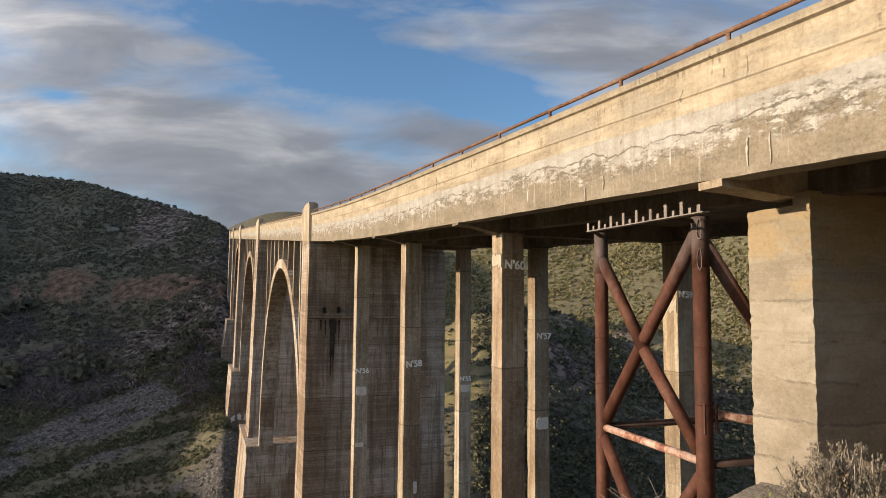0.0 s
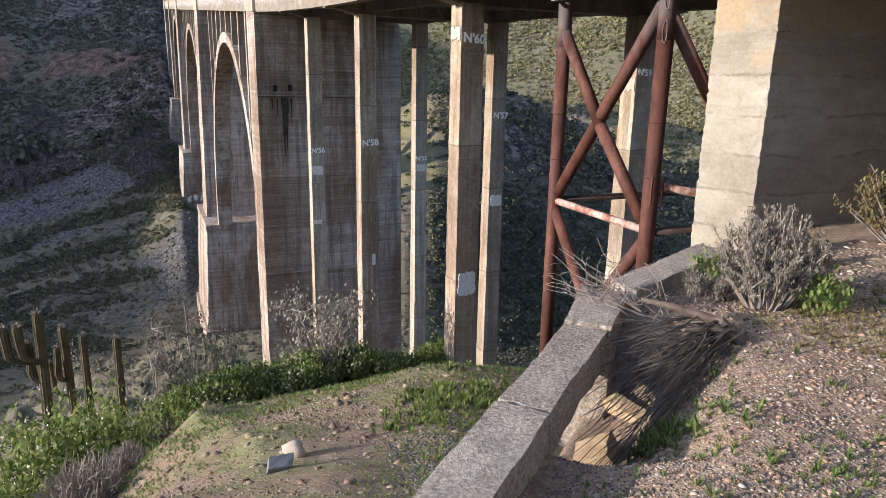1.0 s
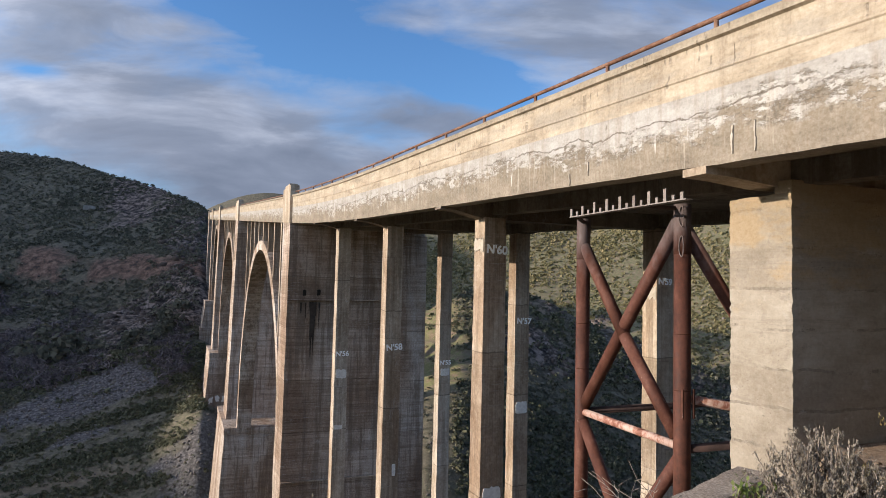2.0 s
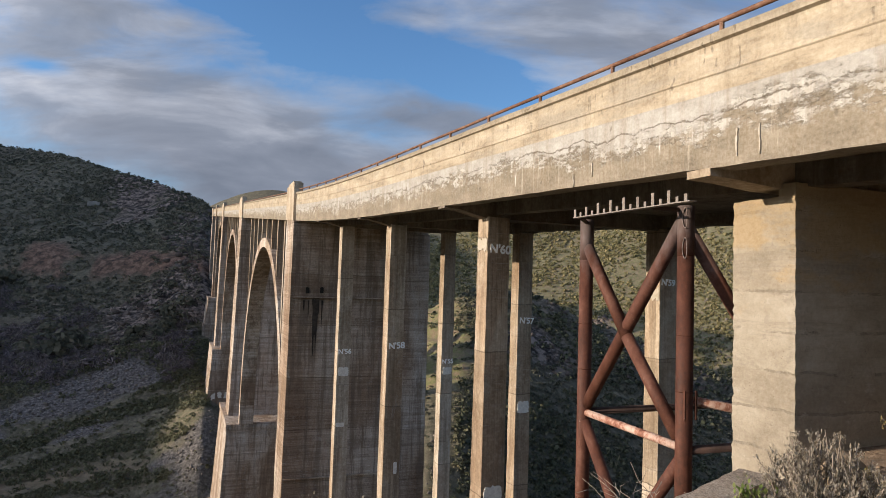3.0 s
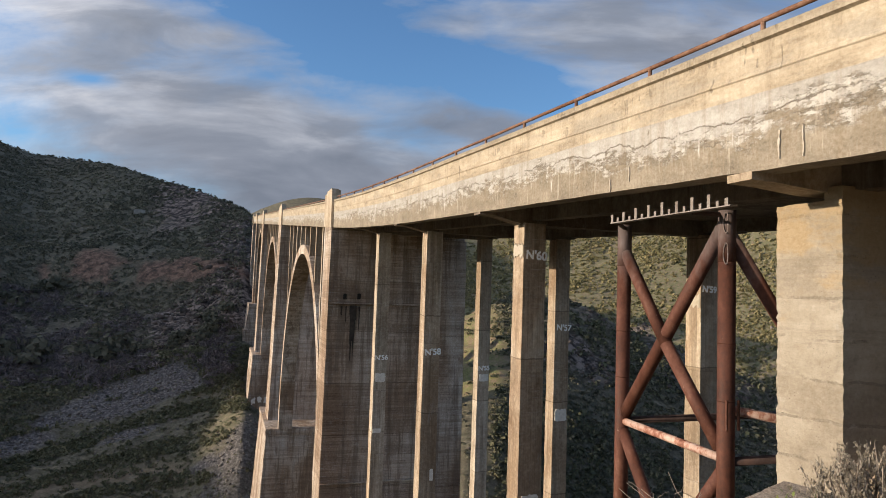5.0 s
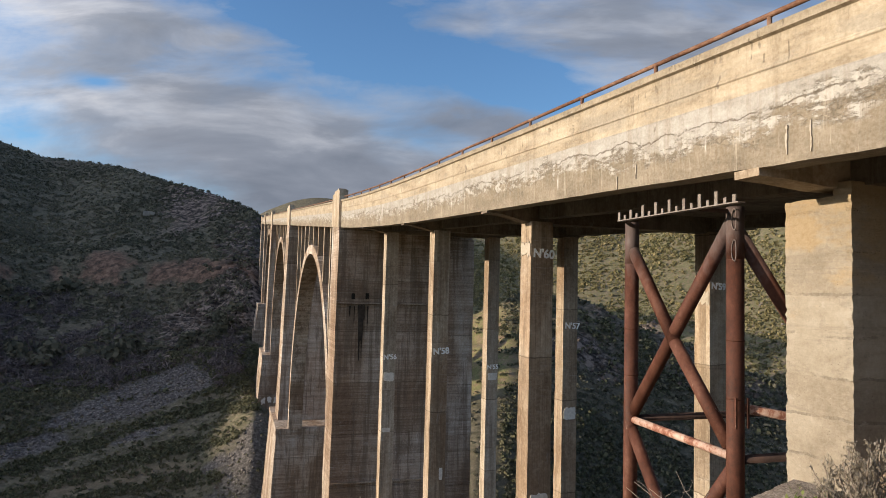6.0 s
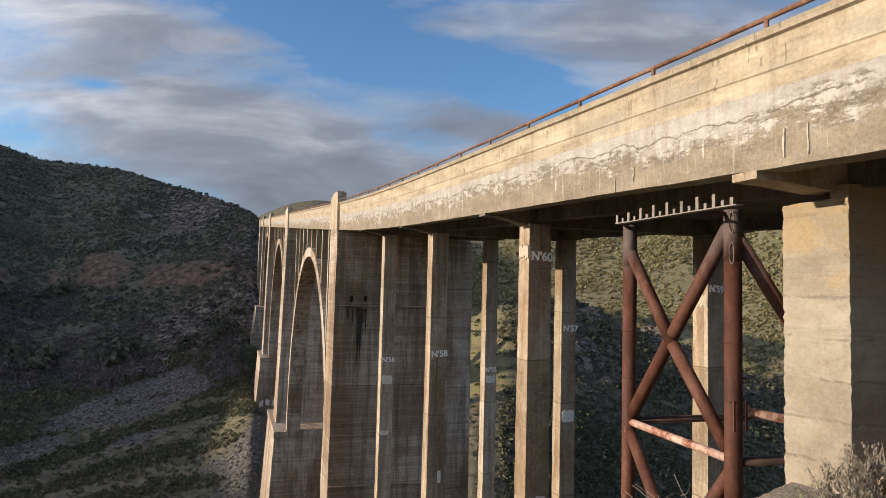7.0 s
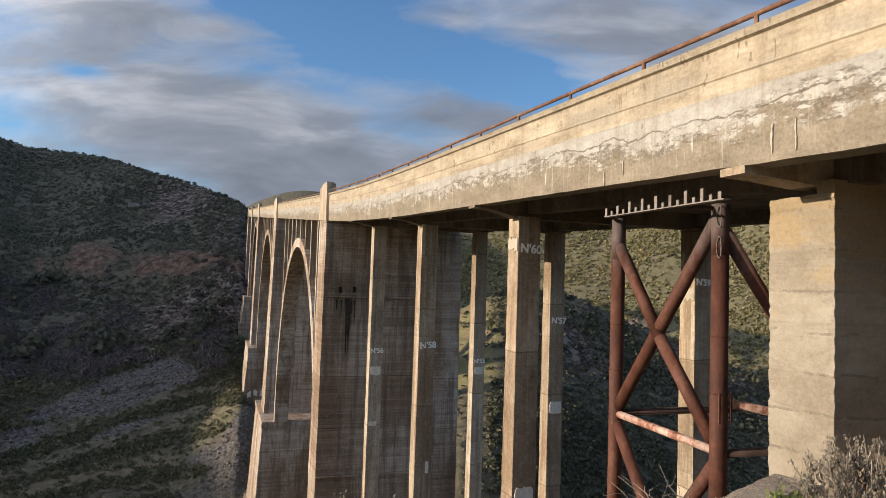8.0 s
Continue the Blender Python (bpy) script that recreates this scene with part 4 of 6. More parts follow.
def build_ground():
    az = np.radians(np.concatenate([np.arange(-180, -50, 3.0), np.arange(-50, -42, 0.4), np.arange(-42, -12, 0.22), np.arange(-12, 50, 0.3), np.arange(50, 180, 3.0)]))
    rad = np.concatenate([[0.002, 0.25], np.geomspace(0.5, 60, 230), np.linspace(60.8, 140, 130), np.geomspace(142, 440, 75), np.geomspace(470, 4000, 14)])
    A, D = np.meshgrid(az, rad)
    X, Y = np.sin(A) * D, np.cos(A) * D
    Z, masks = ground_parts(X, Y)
    na, nr = len(az), len(rad)
    verts = np.stack([X, Y, Z], -1).reshape(-1, 3)
    I, J = np.meshgrid(np.arange(nr - 1), np.arange(na), indexing="ij")
    K = (J + 1) % na
    faces = np.stack([I * na + J, (I + 1) * na + J, (I + 1) * na + K, I * na + K], -1).reshape(-1, 4)
    ob = mesh_of("ground", verts, faces, M_GROUND, smooth=True)
    for key in ("gravel", "heath", "grass", "rock", "scree", "red"):
        value = masks[key]
        layer = ob.data.attributes.new(key, "FLOAT", "POINT")
        layer.data.foreach_set("value", np.ascontiguousarray(value.reshape(-1), dtype=np.float32))
    return tagged(ob, label="stony scrub-covered valley slopes with gravel and patchy grass", category="ground", kind="structure")


ground = build_ground()


# ---- the viaduct ----
viaduct = tagged(new("viaduct"), label="weathered concrete viaduct with tall columns and arches over a valley", category="bridge")
STATIONS = [-22, -14, -8, -4] + [-2 + k * 0.3 for k in range(126)] + [38 + 2.0 * k for k in range(50)]


def deck():
    T = DECK_T
    bm = bmesh.new()
    sweep(bm, [(P0, 0), (P0 - 0.004, 0.5555 * T), (P0 + 0.3, 0.5555 * T), (P0 + 0.3, 0)], STATIONS, deck_bottom, 0.012)
    part("edge_girder", bm, M_FASCIA, viaduct, "brown concrete edge girder with flaking whitewash")
    bm = bmesh.new()
    sweep(bm, [(P0 - 0.004, 0.556 * T), (P0 - 0.004, 0.69 * T), (P0 - 0.018, 0.700 * T), (P0 - 0.018, 0.708 * T), (P0 - 0.008, 0.716 * T), (P0 - 0.008, 0.728 * T), (P0 + 0.002, 0.736 * T), (P0 + 0.002, 0.928 * T),
               (P0 - 0.042, 0.940 * T), (P0 - 0.046, T), (P0 + 0.24, T), (P0 + 0.24, 0.56 * T)], STATIONS, deck_bottom, 0.008)
    part("parapet", bm, M_FASCIA, viaduct, "cream moulded concrete parapet with grimy cap")
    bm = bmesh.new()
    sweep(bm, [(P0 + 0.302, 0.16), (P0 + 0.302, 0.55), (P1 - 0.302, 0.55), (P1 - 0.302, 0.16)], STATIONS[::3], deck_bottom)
    part("deck_slab", bm, M_SHADED, viaduct)
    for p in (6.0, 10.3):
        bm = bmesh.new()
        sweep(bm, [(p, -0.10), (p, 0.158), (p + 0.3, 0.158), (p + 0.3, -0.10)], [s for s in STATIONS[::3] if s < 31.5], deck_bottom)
        part("inner_girder", bm, M_SHADED, viaduct)
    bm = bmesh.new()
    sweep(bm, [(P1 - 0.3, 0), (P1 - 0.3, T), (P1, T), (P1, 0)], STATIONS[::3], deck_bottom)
    part("edge_girder", bm, M_SHADED, viaduct, "outer girder with parapet, coloured dark as the shaded side")


deck()


def lime_drip(s, z0, z1, wide, seed):
    """White lime that has run down the girder's face."""
    rnd = random.Random(seed)
    bm = bmesh.new()
    n = 12
    left, right = [], []
    for k in range(n + 1):
        u = k / n
        z = z1 + (z0 - z1) * u
        w = wide * (0.25 + 0.5 * math.sin(math.pi * min(1.0, 0.15 + 0.8 * u))) * rnd.uniform(0.5, 1.6)
        c = s + 0.004 * math.sin(7 * u + 2 * seed)
        left.append([bm.verts.new(at(c - w, p, z)) for p in (P0 - 0.017, P0 + 0.01)])
        right.append([bm.verts.new(at(c + w, p, z)) for p in (P0 - 0.017, P0 + 0.01)])
    for k in range(n):
        a, b, c, d = left[k], left[k + 1], right[k], right[k + 1]
        bm.faces.new((a[0], c[0], d[0], b[0]))
        bm.faces.new((a[0], b[0], b[1], a[1]))
        bm.faces.new((c[0], c[1], d[1], d[0]))
    part("lime_drip", bm, M_BAND, viaduct, "white lime drip stain")


for k, (s, z0, z1, w) in enumerate(((7.57, 1.37, 1.54, 0.012), (7.14, 1.45, 1.63, 0.012), (4.75, 1.31, 1.58, 0.014), (4.48, 1.29, 1.57, 0.010))):
    lime_drip(s, z0, z1, w, k)


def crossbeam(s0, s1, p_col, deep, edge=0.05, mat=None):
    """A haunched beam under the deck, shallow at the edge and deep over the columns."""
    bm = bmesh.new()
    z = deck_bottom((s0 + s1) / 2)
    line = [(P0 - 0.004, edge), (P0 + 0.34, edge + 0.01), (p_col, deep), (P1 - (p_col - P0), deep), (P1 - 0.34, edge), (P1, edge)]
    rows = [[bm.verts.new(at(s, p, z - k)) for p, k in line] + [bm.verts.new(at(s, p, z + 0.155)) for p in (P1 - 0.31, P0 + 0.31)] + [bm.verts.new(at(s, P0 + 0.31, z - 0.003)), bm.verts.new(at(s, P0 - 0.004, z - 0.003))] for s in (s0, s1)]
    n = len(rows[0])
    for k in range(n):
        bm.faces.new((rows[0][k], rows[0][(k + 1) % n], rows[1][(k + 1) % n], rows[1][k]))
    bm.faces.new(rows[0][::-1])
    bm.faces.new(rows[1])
    return part("crossbeam", bm, mat or M_SHADED, viaduct)


def text_part(body, size, m, mat, parent, name="painted_mark", label=""):
    """Brush-painted writing as a thin mesh."""
    cu = bpy.data.curves.new(name, "FONT")
    cu.body, cu.size, cu.extrude = body, size, 0.0008
    tmp = new(name, cu)
    me = bpy.data.meshes.new_from_object(tmp.evaluated_get(bpy.context.evaluated_depsgraph_get()))
    bpy.data.objects.remove(tmp)
    # a broad brush: the strokes laid several times, a little apart
    V = np.array([v.co[:] for v in me.vertices])
    F = [list(p.vertices) for p in me.polygons]
    verts, faces = [], []
    for k, (dx, dy) in enumerate(((-1, -1), (1, 1), (-1, 1), (1, -1), (-1, 0), (1, 0), (0, -1), (0, 1))):
        faces += [[i + len(verts) for i in f] for f in F]
        verts += [tuple(v) for v in V + np.array((dx * 0.0075, dy * 0.0075, k * 0.0005))]
    bpy.data.meshes.remove(me)
    me = bpy.data.meshes.new(name)
    me.from_pydata(verts, [], faces)
    me.materials.append(mat)
    ob = new(name, me)
    ob.matrix_world = m
    ob.parent = parent
    if label:
        tagged(ob, label=label)
    return ob


def on_face(s, p, z, tilt=0.0):
    """A pose on a face that looks back along the bridge: x across, y up."""
    x = BN * math.cos(radians(tilt)) + Vector((0, 0, math.sin(radians(tilt))))
    n = -BD
    y = n.cross(x)
    m = Matrix((x, y, n)).transposed().to_4x4()
    m.translation = at(s, p, z)
    return m


def patch_on(s, p0, p1, z0, z1, mat, parent, name="paint_patch", label="", seed=0, ragged=0.03):
    """A thin irregular coat on a face that looks back along the bridge."""
    rnd = random.Random(seed)
    bm = bmesh.new()
    ring = []
    for k in range(28):
        a = math.tau * k / 28
        c, d = math.cos(a), math.sin(a)
        q = max(abs(c), abs(d))
        c, d = c / q, d / q
        ring.append(((p0 + p1) / 2 + c * (p1 - p0) / 2 * (1 - rnd.random() * ragged * 2), (z0 + z1) / 2 + d * (z1 - z0) / 2 * (1 - rnd.random() * ragged * 2)))
    front = [bm.verts.new(at(s - 0.004, p, z)) for p, z in ring]
    back = [bm.verts.new(at(s + 0.01, p, z)) for p, z in ring]
    bm.faces.new(front)
    for k in range(28):
        bm.faces.new((front[k], front[(k + 1) % 28], back[(k + 1) % 28], back[k]))
    return part(name, bm, mat, parent, label)


def drip_on(s, p0, p1, z0, z1, mat, parent, name, label, seed):
    """A thin stain that starts at a joint and runs down in uneven drips."""
    rnd = random.Random(seed)
    n = 14
    low = []
    for k in range(n + 1):
        u = k / n
        reach = 0.55 + 0.45 * rnd.random() if 0.12 < u < 0.85 else 0.08 + 0.3 * rnd.random()
        low.append((p0 + (p1 - p0) * (u + rnd.uniform(-0.02, 0.02)), z1 - (z1 - z0) * reach))
    bm = bmesh.new()
    for (a, za), (c, zc) in zip(low, low[1:]):
        bm.faces.new([bm.verts.new(at(s - 0.004, p, z)) for p, z in ((a, z1), (c, z1 - rnd.uniform(0, 0.05)), (c, zc), (a, za))])
    return part(name, bm, mat, parent, label)


def column(s_far, p, c=0.5):
    bm = bmesh.new()
    foot = ground_z(*at(s_far, p, 0).xy) - EYE - 1.2
    ztop = deck_bottom(s_far) - 0.18
    pts = scorners(s_far - c, s_far, p, p + c, foot, ztop, 0.03)
    rough_hexa(bm, pts, (3, 3, 40), 0.006, 0.012, 3.0)
    return part("column", bm, M_COLUMN, viaduct, "tall board-marked concrete column")


BENTS = (12.73, 19.57, 26.2)
columns = {}
for s in BENTS:
    for p in (5.8, 10.2):
        columns[s, p] = column(s, p)
    crossbeam(s - 0.42, s - 0.08, 5.8, 0.20)


def mark(body, size, s, p, z, parent, tilt=0.0):
    text_part(body, size, on_face(s - 0.035, p, z, tilt), M_PAINT, parent, label="white brush-painted column number")


mark("N'60", 0.245, 12.23, 5.83, 0.69, columns[12.73, 5.8], -3)
mark("N'57", 0.27, 19.07, 10.24, -1.19, columns[19.57, 10.2], -2)
mark("N'58", 0.26, 19.07, 5.84, -2.00, columns[19.57, 5.8], 4)
mark("N'56", 0.27, 25.70, 5.81, -2.88, columns[26.2, 5.8], 2)
mark("N'55", 0.26, 25.70, 10.21, -3.32, columns[26.2, 10.2], 2)
mark("N'59", 0.20, 12.23, 10.21, 0.14, columns[12.73, 10.2], -3)
for k, (s, p, z0, z1, key) in enumerate(((12.23, 5.80, -4.62, -4.03, (12.73, 5.8)), (19.07, 10.21, -4.11, -3.70, (19.57, 10.2)), (25.70, 5.80, -3.76, -3.38, (26.2, 5.8)), (25.70, 10.21, -3.78, -3.46, (26.2, 10.2)))):
    patch_on(s - 0.035, p + 0.02, p + 0.47, z0, z1, M_WASH, columns[key], seed=k, label="pale paint patch", ragged=0.10)
patch_on(25.66, 5.82, 6.15, -5.72, -5.55, M_WASH, columns[26.2, 5.8], seed=7, label="pale paint smear")
patch_on(19.03, 6.11, 6.22, -5.72, -5.36, M_WASH, columns[19.57, 5.8], seed=8, label="pale paint smear")

def side_coat(s0, s1, z0, z1, p, mat, parent, label, seed):
    """A worn coat of paint with ragged edges on a column's side face."""
    rnd = random.Random(seed)
    bm = bmesh.new()
    n = 14
    cols = []
    for k in range(n + 1):
        a = s0 + (s1 - s0) * k / n
        lo, hi = z0 + rnd.uniform(0, 0.10), z1 - rnd.uniform(0, 0.09)
        cols.append([bm.verts.new(at(a, q, z)) for q, z in ((p - 0.012, lo), (p - 0.012, hi), (p + 0.01, hi), (p + 0.01, lo))])
    for a, b in zip(cols, cols[1:]):
        for k in range(4):
            bm.faces.new((a[k], a[(k + 1) % 4], b[(k + 1) % 4], b[k]))
    bm.faces.new(cols[0])
    bm.faces.new(cols[-1][::-1])
    part("paint_patch", bm, mat, parent, label)


side_coat(12.25, 12.70, 0.68, 1.02, 5.795, M_BAND, columns[12.73, 5.8], "worn white paint band", 3)
side_coat(12.25, 12.70, -0.25, 0.10, 10.195, M_BAND, columns[12.73, 10.2], "worn white paint band", 4)


def near_pier():
    bm = bmesh.new()
    rough_hexa(bm, scorners(4.92, 5.74, 5.8, 11.0, -3.2, 1.04), (12, 40, 90), 0.005, 0.017, 7.0)
    pier = part("wall_pier", bm, M_NEARPIER, viaduct, "rough pale concrete wall pier with crumbling edges")
    bm = bmesh.new()
    rough_hexa(bm, scorners(4.93, 5.14, 5.82, 10.9, 1.0, 1.17), (3, 12, 2), 0.006, 0.01)
    part("pier_cap", bm, M_NEARPIER, viaduct)
    # lighter post concrete stands for light bounced up under this beam
    crossbeam(5.09, 5.42, 5.75, 0.14, 0.085, M_POST)


near_pier()

# two unseen walls, added to keep skylight off the near pier's side face
bm = bmesh.new()
rough_hexa(bm, scorners(-6.5, 1.5, 5.3, P1 - 0.1, -3.2, lambda q: deck_bottom(q) + 0.15), (4, 10, 8), 0.01, 0.01)
part("shade_block", bm, M_NEARPIER, viaduct, "unseen concrete block added under the deck to darken the pier")
bm = bmesh.new()
rough_hexa(bm, scorners(1.5, 5.0, P1 - 0.3, P1 + 0.3, -3.2, lambda q: deck_bottom(q) - 0.01), (10, 2, 8), 0.01, 0.01)
part("shade_side_wall", bm, M_NEARPIER, viaduct, "unseen concrete wall added to keep light off the pier")


def main_pier(s0, s1, foot, pilaster=0.4, batter=0.10):
    bm = bmesh.new()
    rough_hexa(bm, scorners(s0, s1, P0 - 0.10, P1 + 0.02, foot, lambda q: deck_bottom(q) - 0.005, batter), (2, 10, 30), 0.012, 0.02, 1.2)
    pier = part("main_pier", bm, M_PIER, viaduct, "broad board-marked concrete pier with dark stains")
    bm = bmesh.new()
    zt = deck_bottom(s1) + DECK_T + pilaster
    e = (s1 - s0) * 0.18
    # a post with a stepped head rises past the parapet
    sbox(bm, s0, s1, P0 - 0.13, P0 + 0.30, lambda q: deck_bottom(q) + 0.002, zt - 0.12)
    sbox(bm, s0 + e, s1 - e, P0 - 0.10, P0 + 0.27, zt - 0.12, zt)
    part("pilaster", bm, M_POST, viaduct, "pale concrete end post")
    return pier


first_pier = main_pier(31.6, 33.9, -18.0)
main_pier(62.7, 66.0, -14.0, 0.4, 0.42)
main_pier(94.6, 98.0, -12.0, 0.4, 0.35)
main_pier(117.6, 120.0, -6.0)
main_pier(134.0, 137.0, -3.0, 0.2)


def first_pier_details():
    s = 31.5
    # flat near-black patches, the shade inside sockets that are not cut
    for k, (p, z) in enumerate(((5.54, -0.50), (6.22, -0.48), (10.41, -0.52))):
        patch_on(s, p - 0.09, p + 0.09, z - 0.15, z + 0.15, M_SOCKET_SHADE, first_pier, "socket", "flat dark patch for a square socket", seed=20 + k, ragged=0.08)
    for k, (p0, p1, z0, z1) in enumerate(((5.78, 6.12, -3.6, -0.92), (5.34, 5.44, -1.6, -0.95), (6.22, 6.30, -2.4, -0.95), (5.58, 5.64, -1.9, -0.95))):
        drip_on(s, p0, p1, z0, z1, M_BLACK, first_pier, "damp_stain", "black run-off stain", 30 + k)
    bm = bmesh.new()
    rough_hexa(bm, scorners(31.44, 31.62, 10.05, P1 + 0.06, -18, lambda q: deck_bottom(q) - 0.3, 0.06), (1, 2, 30), 0.01, 0.015)
    part("pier_rib", bm, M_PIER, viaduct)
    for z in (-0.80, -9.3):
        bm = bmesh.new()
        sbox(bm, 31.40, 31.6, P0 - 0.13, P1 + 0.05, z - 0.05, z)
        part("joint_ledge", bm, M_PIER, viaduct)


first_pier_details()
bm = bmesh.new()
sbox(bm, 62.45, 62.9, P0 + 0.1, P1, -6.7, -6.2)
part("joint_ledge", bm, M_PIER, viaduct)


def plinth(s0, s1, foot, top):
    bm = bmesh.new()
    rough_hexa(bm, scorners(s0, s1, P0 - 0.85, P1 + 0.85, foot, top - 0.55, 0.55), (3, 6, 10), 0.02, 0.03, 1.0)
    p = part("plinth", bm, M_PIER, viaduct, "battered concrete plinth with a ledge")
    bm = bmesh.new()
    rough_hexa(bm, scorners(s0 - 0.08, s1 + 0.08, P0 - 0.91, P1 + 0.91, top - 0.56, top), (8, 6, 2), 0.03, 0.05, 1.0)
    part("plinth_cap", bm, M_PIER, viaduct)
    bm = bmesh.new()
    rough_hexa(bm, scorners(s0 - 0.7, s1 + 0.7, P0 - 1.55, P1 + 1.55, foot - 2.0, foot + 1.2, 0.1), (3, 6, 2), 0.02, 0.02, 1.0)
    part("plinth_foot", bm, M_PIER, viaduct)
    return p


plinth(58.6, 69.2, -23.0, -12.4)
far_plinth = plinth(90.5, 101.0, -17.5, -9.4)
plinth(114.0, 123.0, -9.0, -3.4)
for k, (p, z) in enumerate(((3.95, -16.0), (4.75, -15.8), (5.55, -16.0), (6.4, -15.9))):
    patch_on(90.42 - 0.33, p, p + 0.68, z, z + 1.15, M_WASH, far_plinth, "paint_scrawl", "pale unreadable painted scrawl", seed=50 + k, ragged=0.3)


def arch_rib(s0, s1, spring, crown, p0, p1, thick=0.62, leg=0.85):
    bm = bmesh.new()
    n = 48
    mid, half = (s0 + s1) / 2, (s1 - s0) / 2
    rings = []
    for k in range(n + 1):
        a = math.pi * k / n
        si, zi = mid - half * math.cos(a), spring + (crown - spring) * math.sin(a)
        so, zo = mid - (half + leg) * math.cos(a), spring + (crown + thick - spring) * math.sin(a)
        rings.append([bm.verts.new(at(si, p0, zi)), bm.verts.new(at(so, p0, zo)), bm.verts.new(at(so, p1, zo)), bm.verts.new(at(si, p1, zi))])
    for a, b in zip(rings, rings[1:]):
        for k in range(4):
            bm.faces.new((a[k], a[(k + 1) % 4], b[(k + 1) % 4], b[k]))
    bm.faces.new(rings[0])
    bm.faces.new(rings[-1][::-1])
    part("arch_rib", bm, M_PIER, viaduct, "slender concrete arch rib")
    count = 8
    for k in range(count):
        s = s0 + 0.6 + (s1 - s0 - 1.2) * (k + 0.5) / count
        z0 = spring + (crown + thick - spring) * math.sqrt(max(0, 1 - ((s - mid) / (half + leg)) ** 2)) - 0.15
        bm = bmesh.new()
        sbox(bm, s - 0.16, s + 0.16, p0 + 0.05, p0 + 0.05 + min(0.5, p1 - p0 - 0.1), z0, lambda q: deck_bottom(q) - 0.004)
        part("spandrel_post", bm, M_COLUMN, viaduct)


for s0, s1, spring, crown in ((34.6, 58.4, -12.4, 2.15), (67.2, 90.6, -9.4, 4.9), (99.0, 116.5, -3.4, 8.0)):
    arch_rib(s0, s1, spring, crown, 5.0, 6.15)
    arch_rib(s0, s1, spring, crown, 10.25, 11.4)


def hand_rail():
    """Rusty pipe on short stubs along the parapet."""
    top = lambda s: deck_bottom(s) + DECK_T
    bm = bmesh.new()
    pts = []
    s = -6.0
    while s < 31.4:
        dent = 0.018 * noise.noise(Vector((s * 0.9, 3.1, 0))) if s > 8 else 0.0
        pts.append(at(s, P0 + 0.08 + dent, top(s) + 0.155 + dent))
        s += 0.45
    strand(bm, pts, 0.027, 0.027, 10)
    rail = part("hand_rail", bm, M_RAIL, viaduct, "rusty pipe hand rail", smooth=True)
    for k in range(-6, 15):
        s = 5.04 + 1.82 * k
        bm = bmesh.new()
        tube(bm, at(s, P0 + 0.08, top(s) - 0.01), at(s, P0 + 0.08, top(s) + 0.135), 0.026, 8)
        part("rail_stub", bm, M_RAIL, rail)
    bm = bmesh.new()
    strand(bm, [at(34 + 3 * k, P0 + 0.08, top(34 + 3 * k) + 0.10) for k in range(33)], 0.03, 0.03, 6)
    part("hand_rail", bm, M_RAIL, viaduct, "rusty pipe hand rail")


hand_rail()


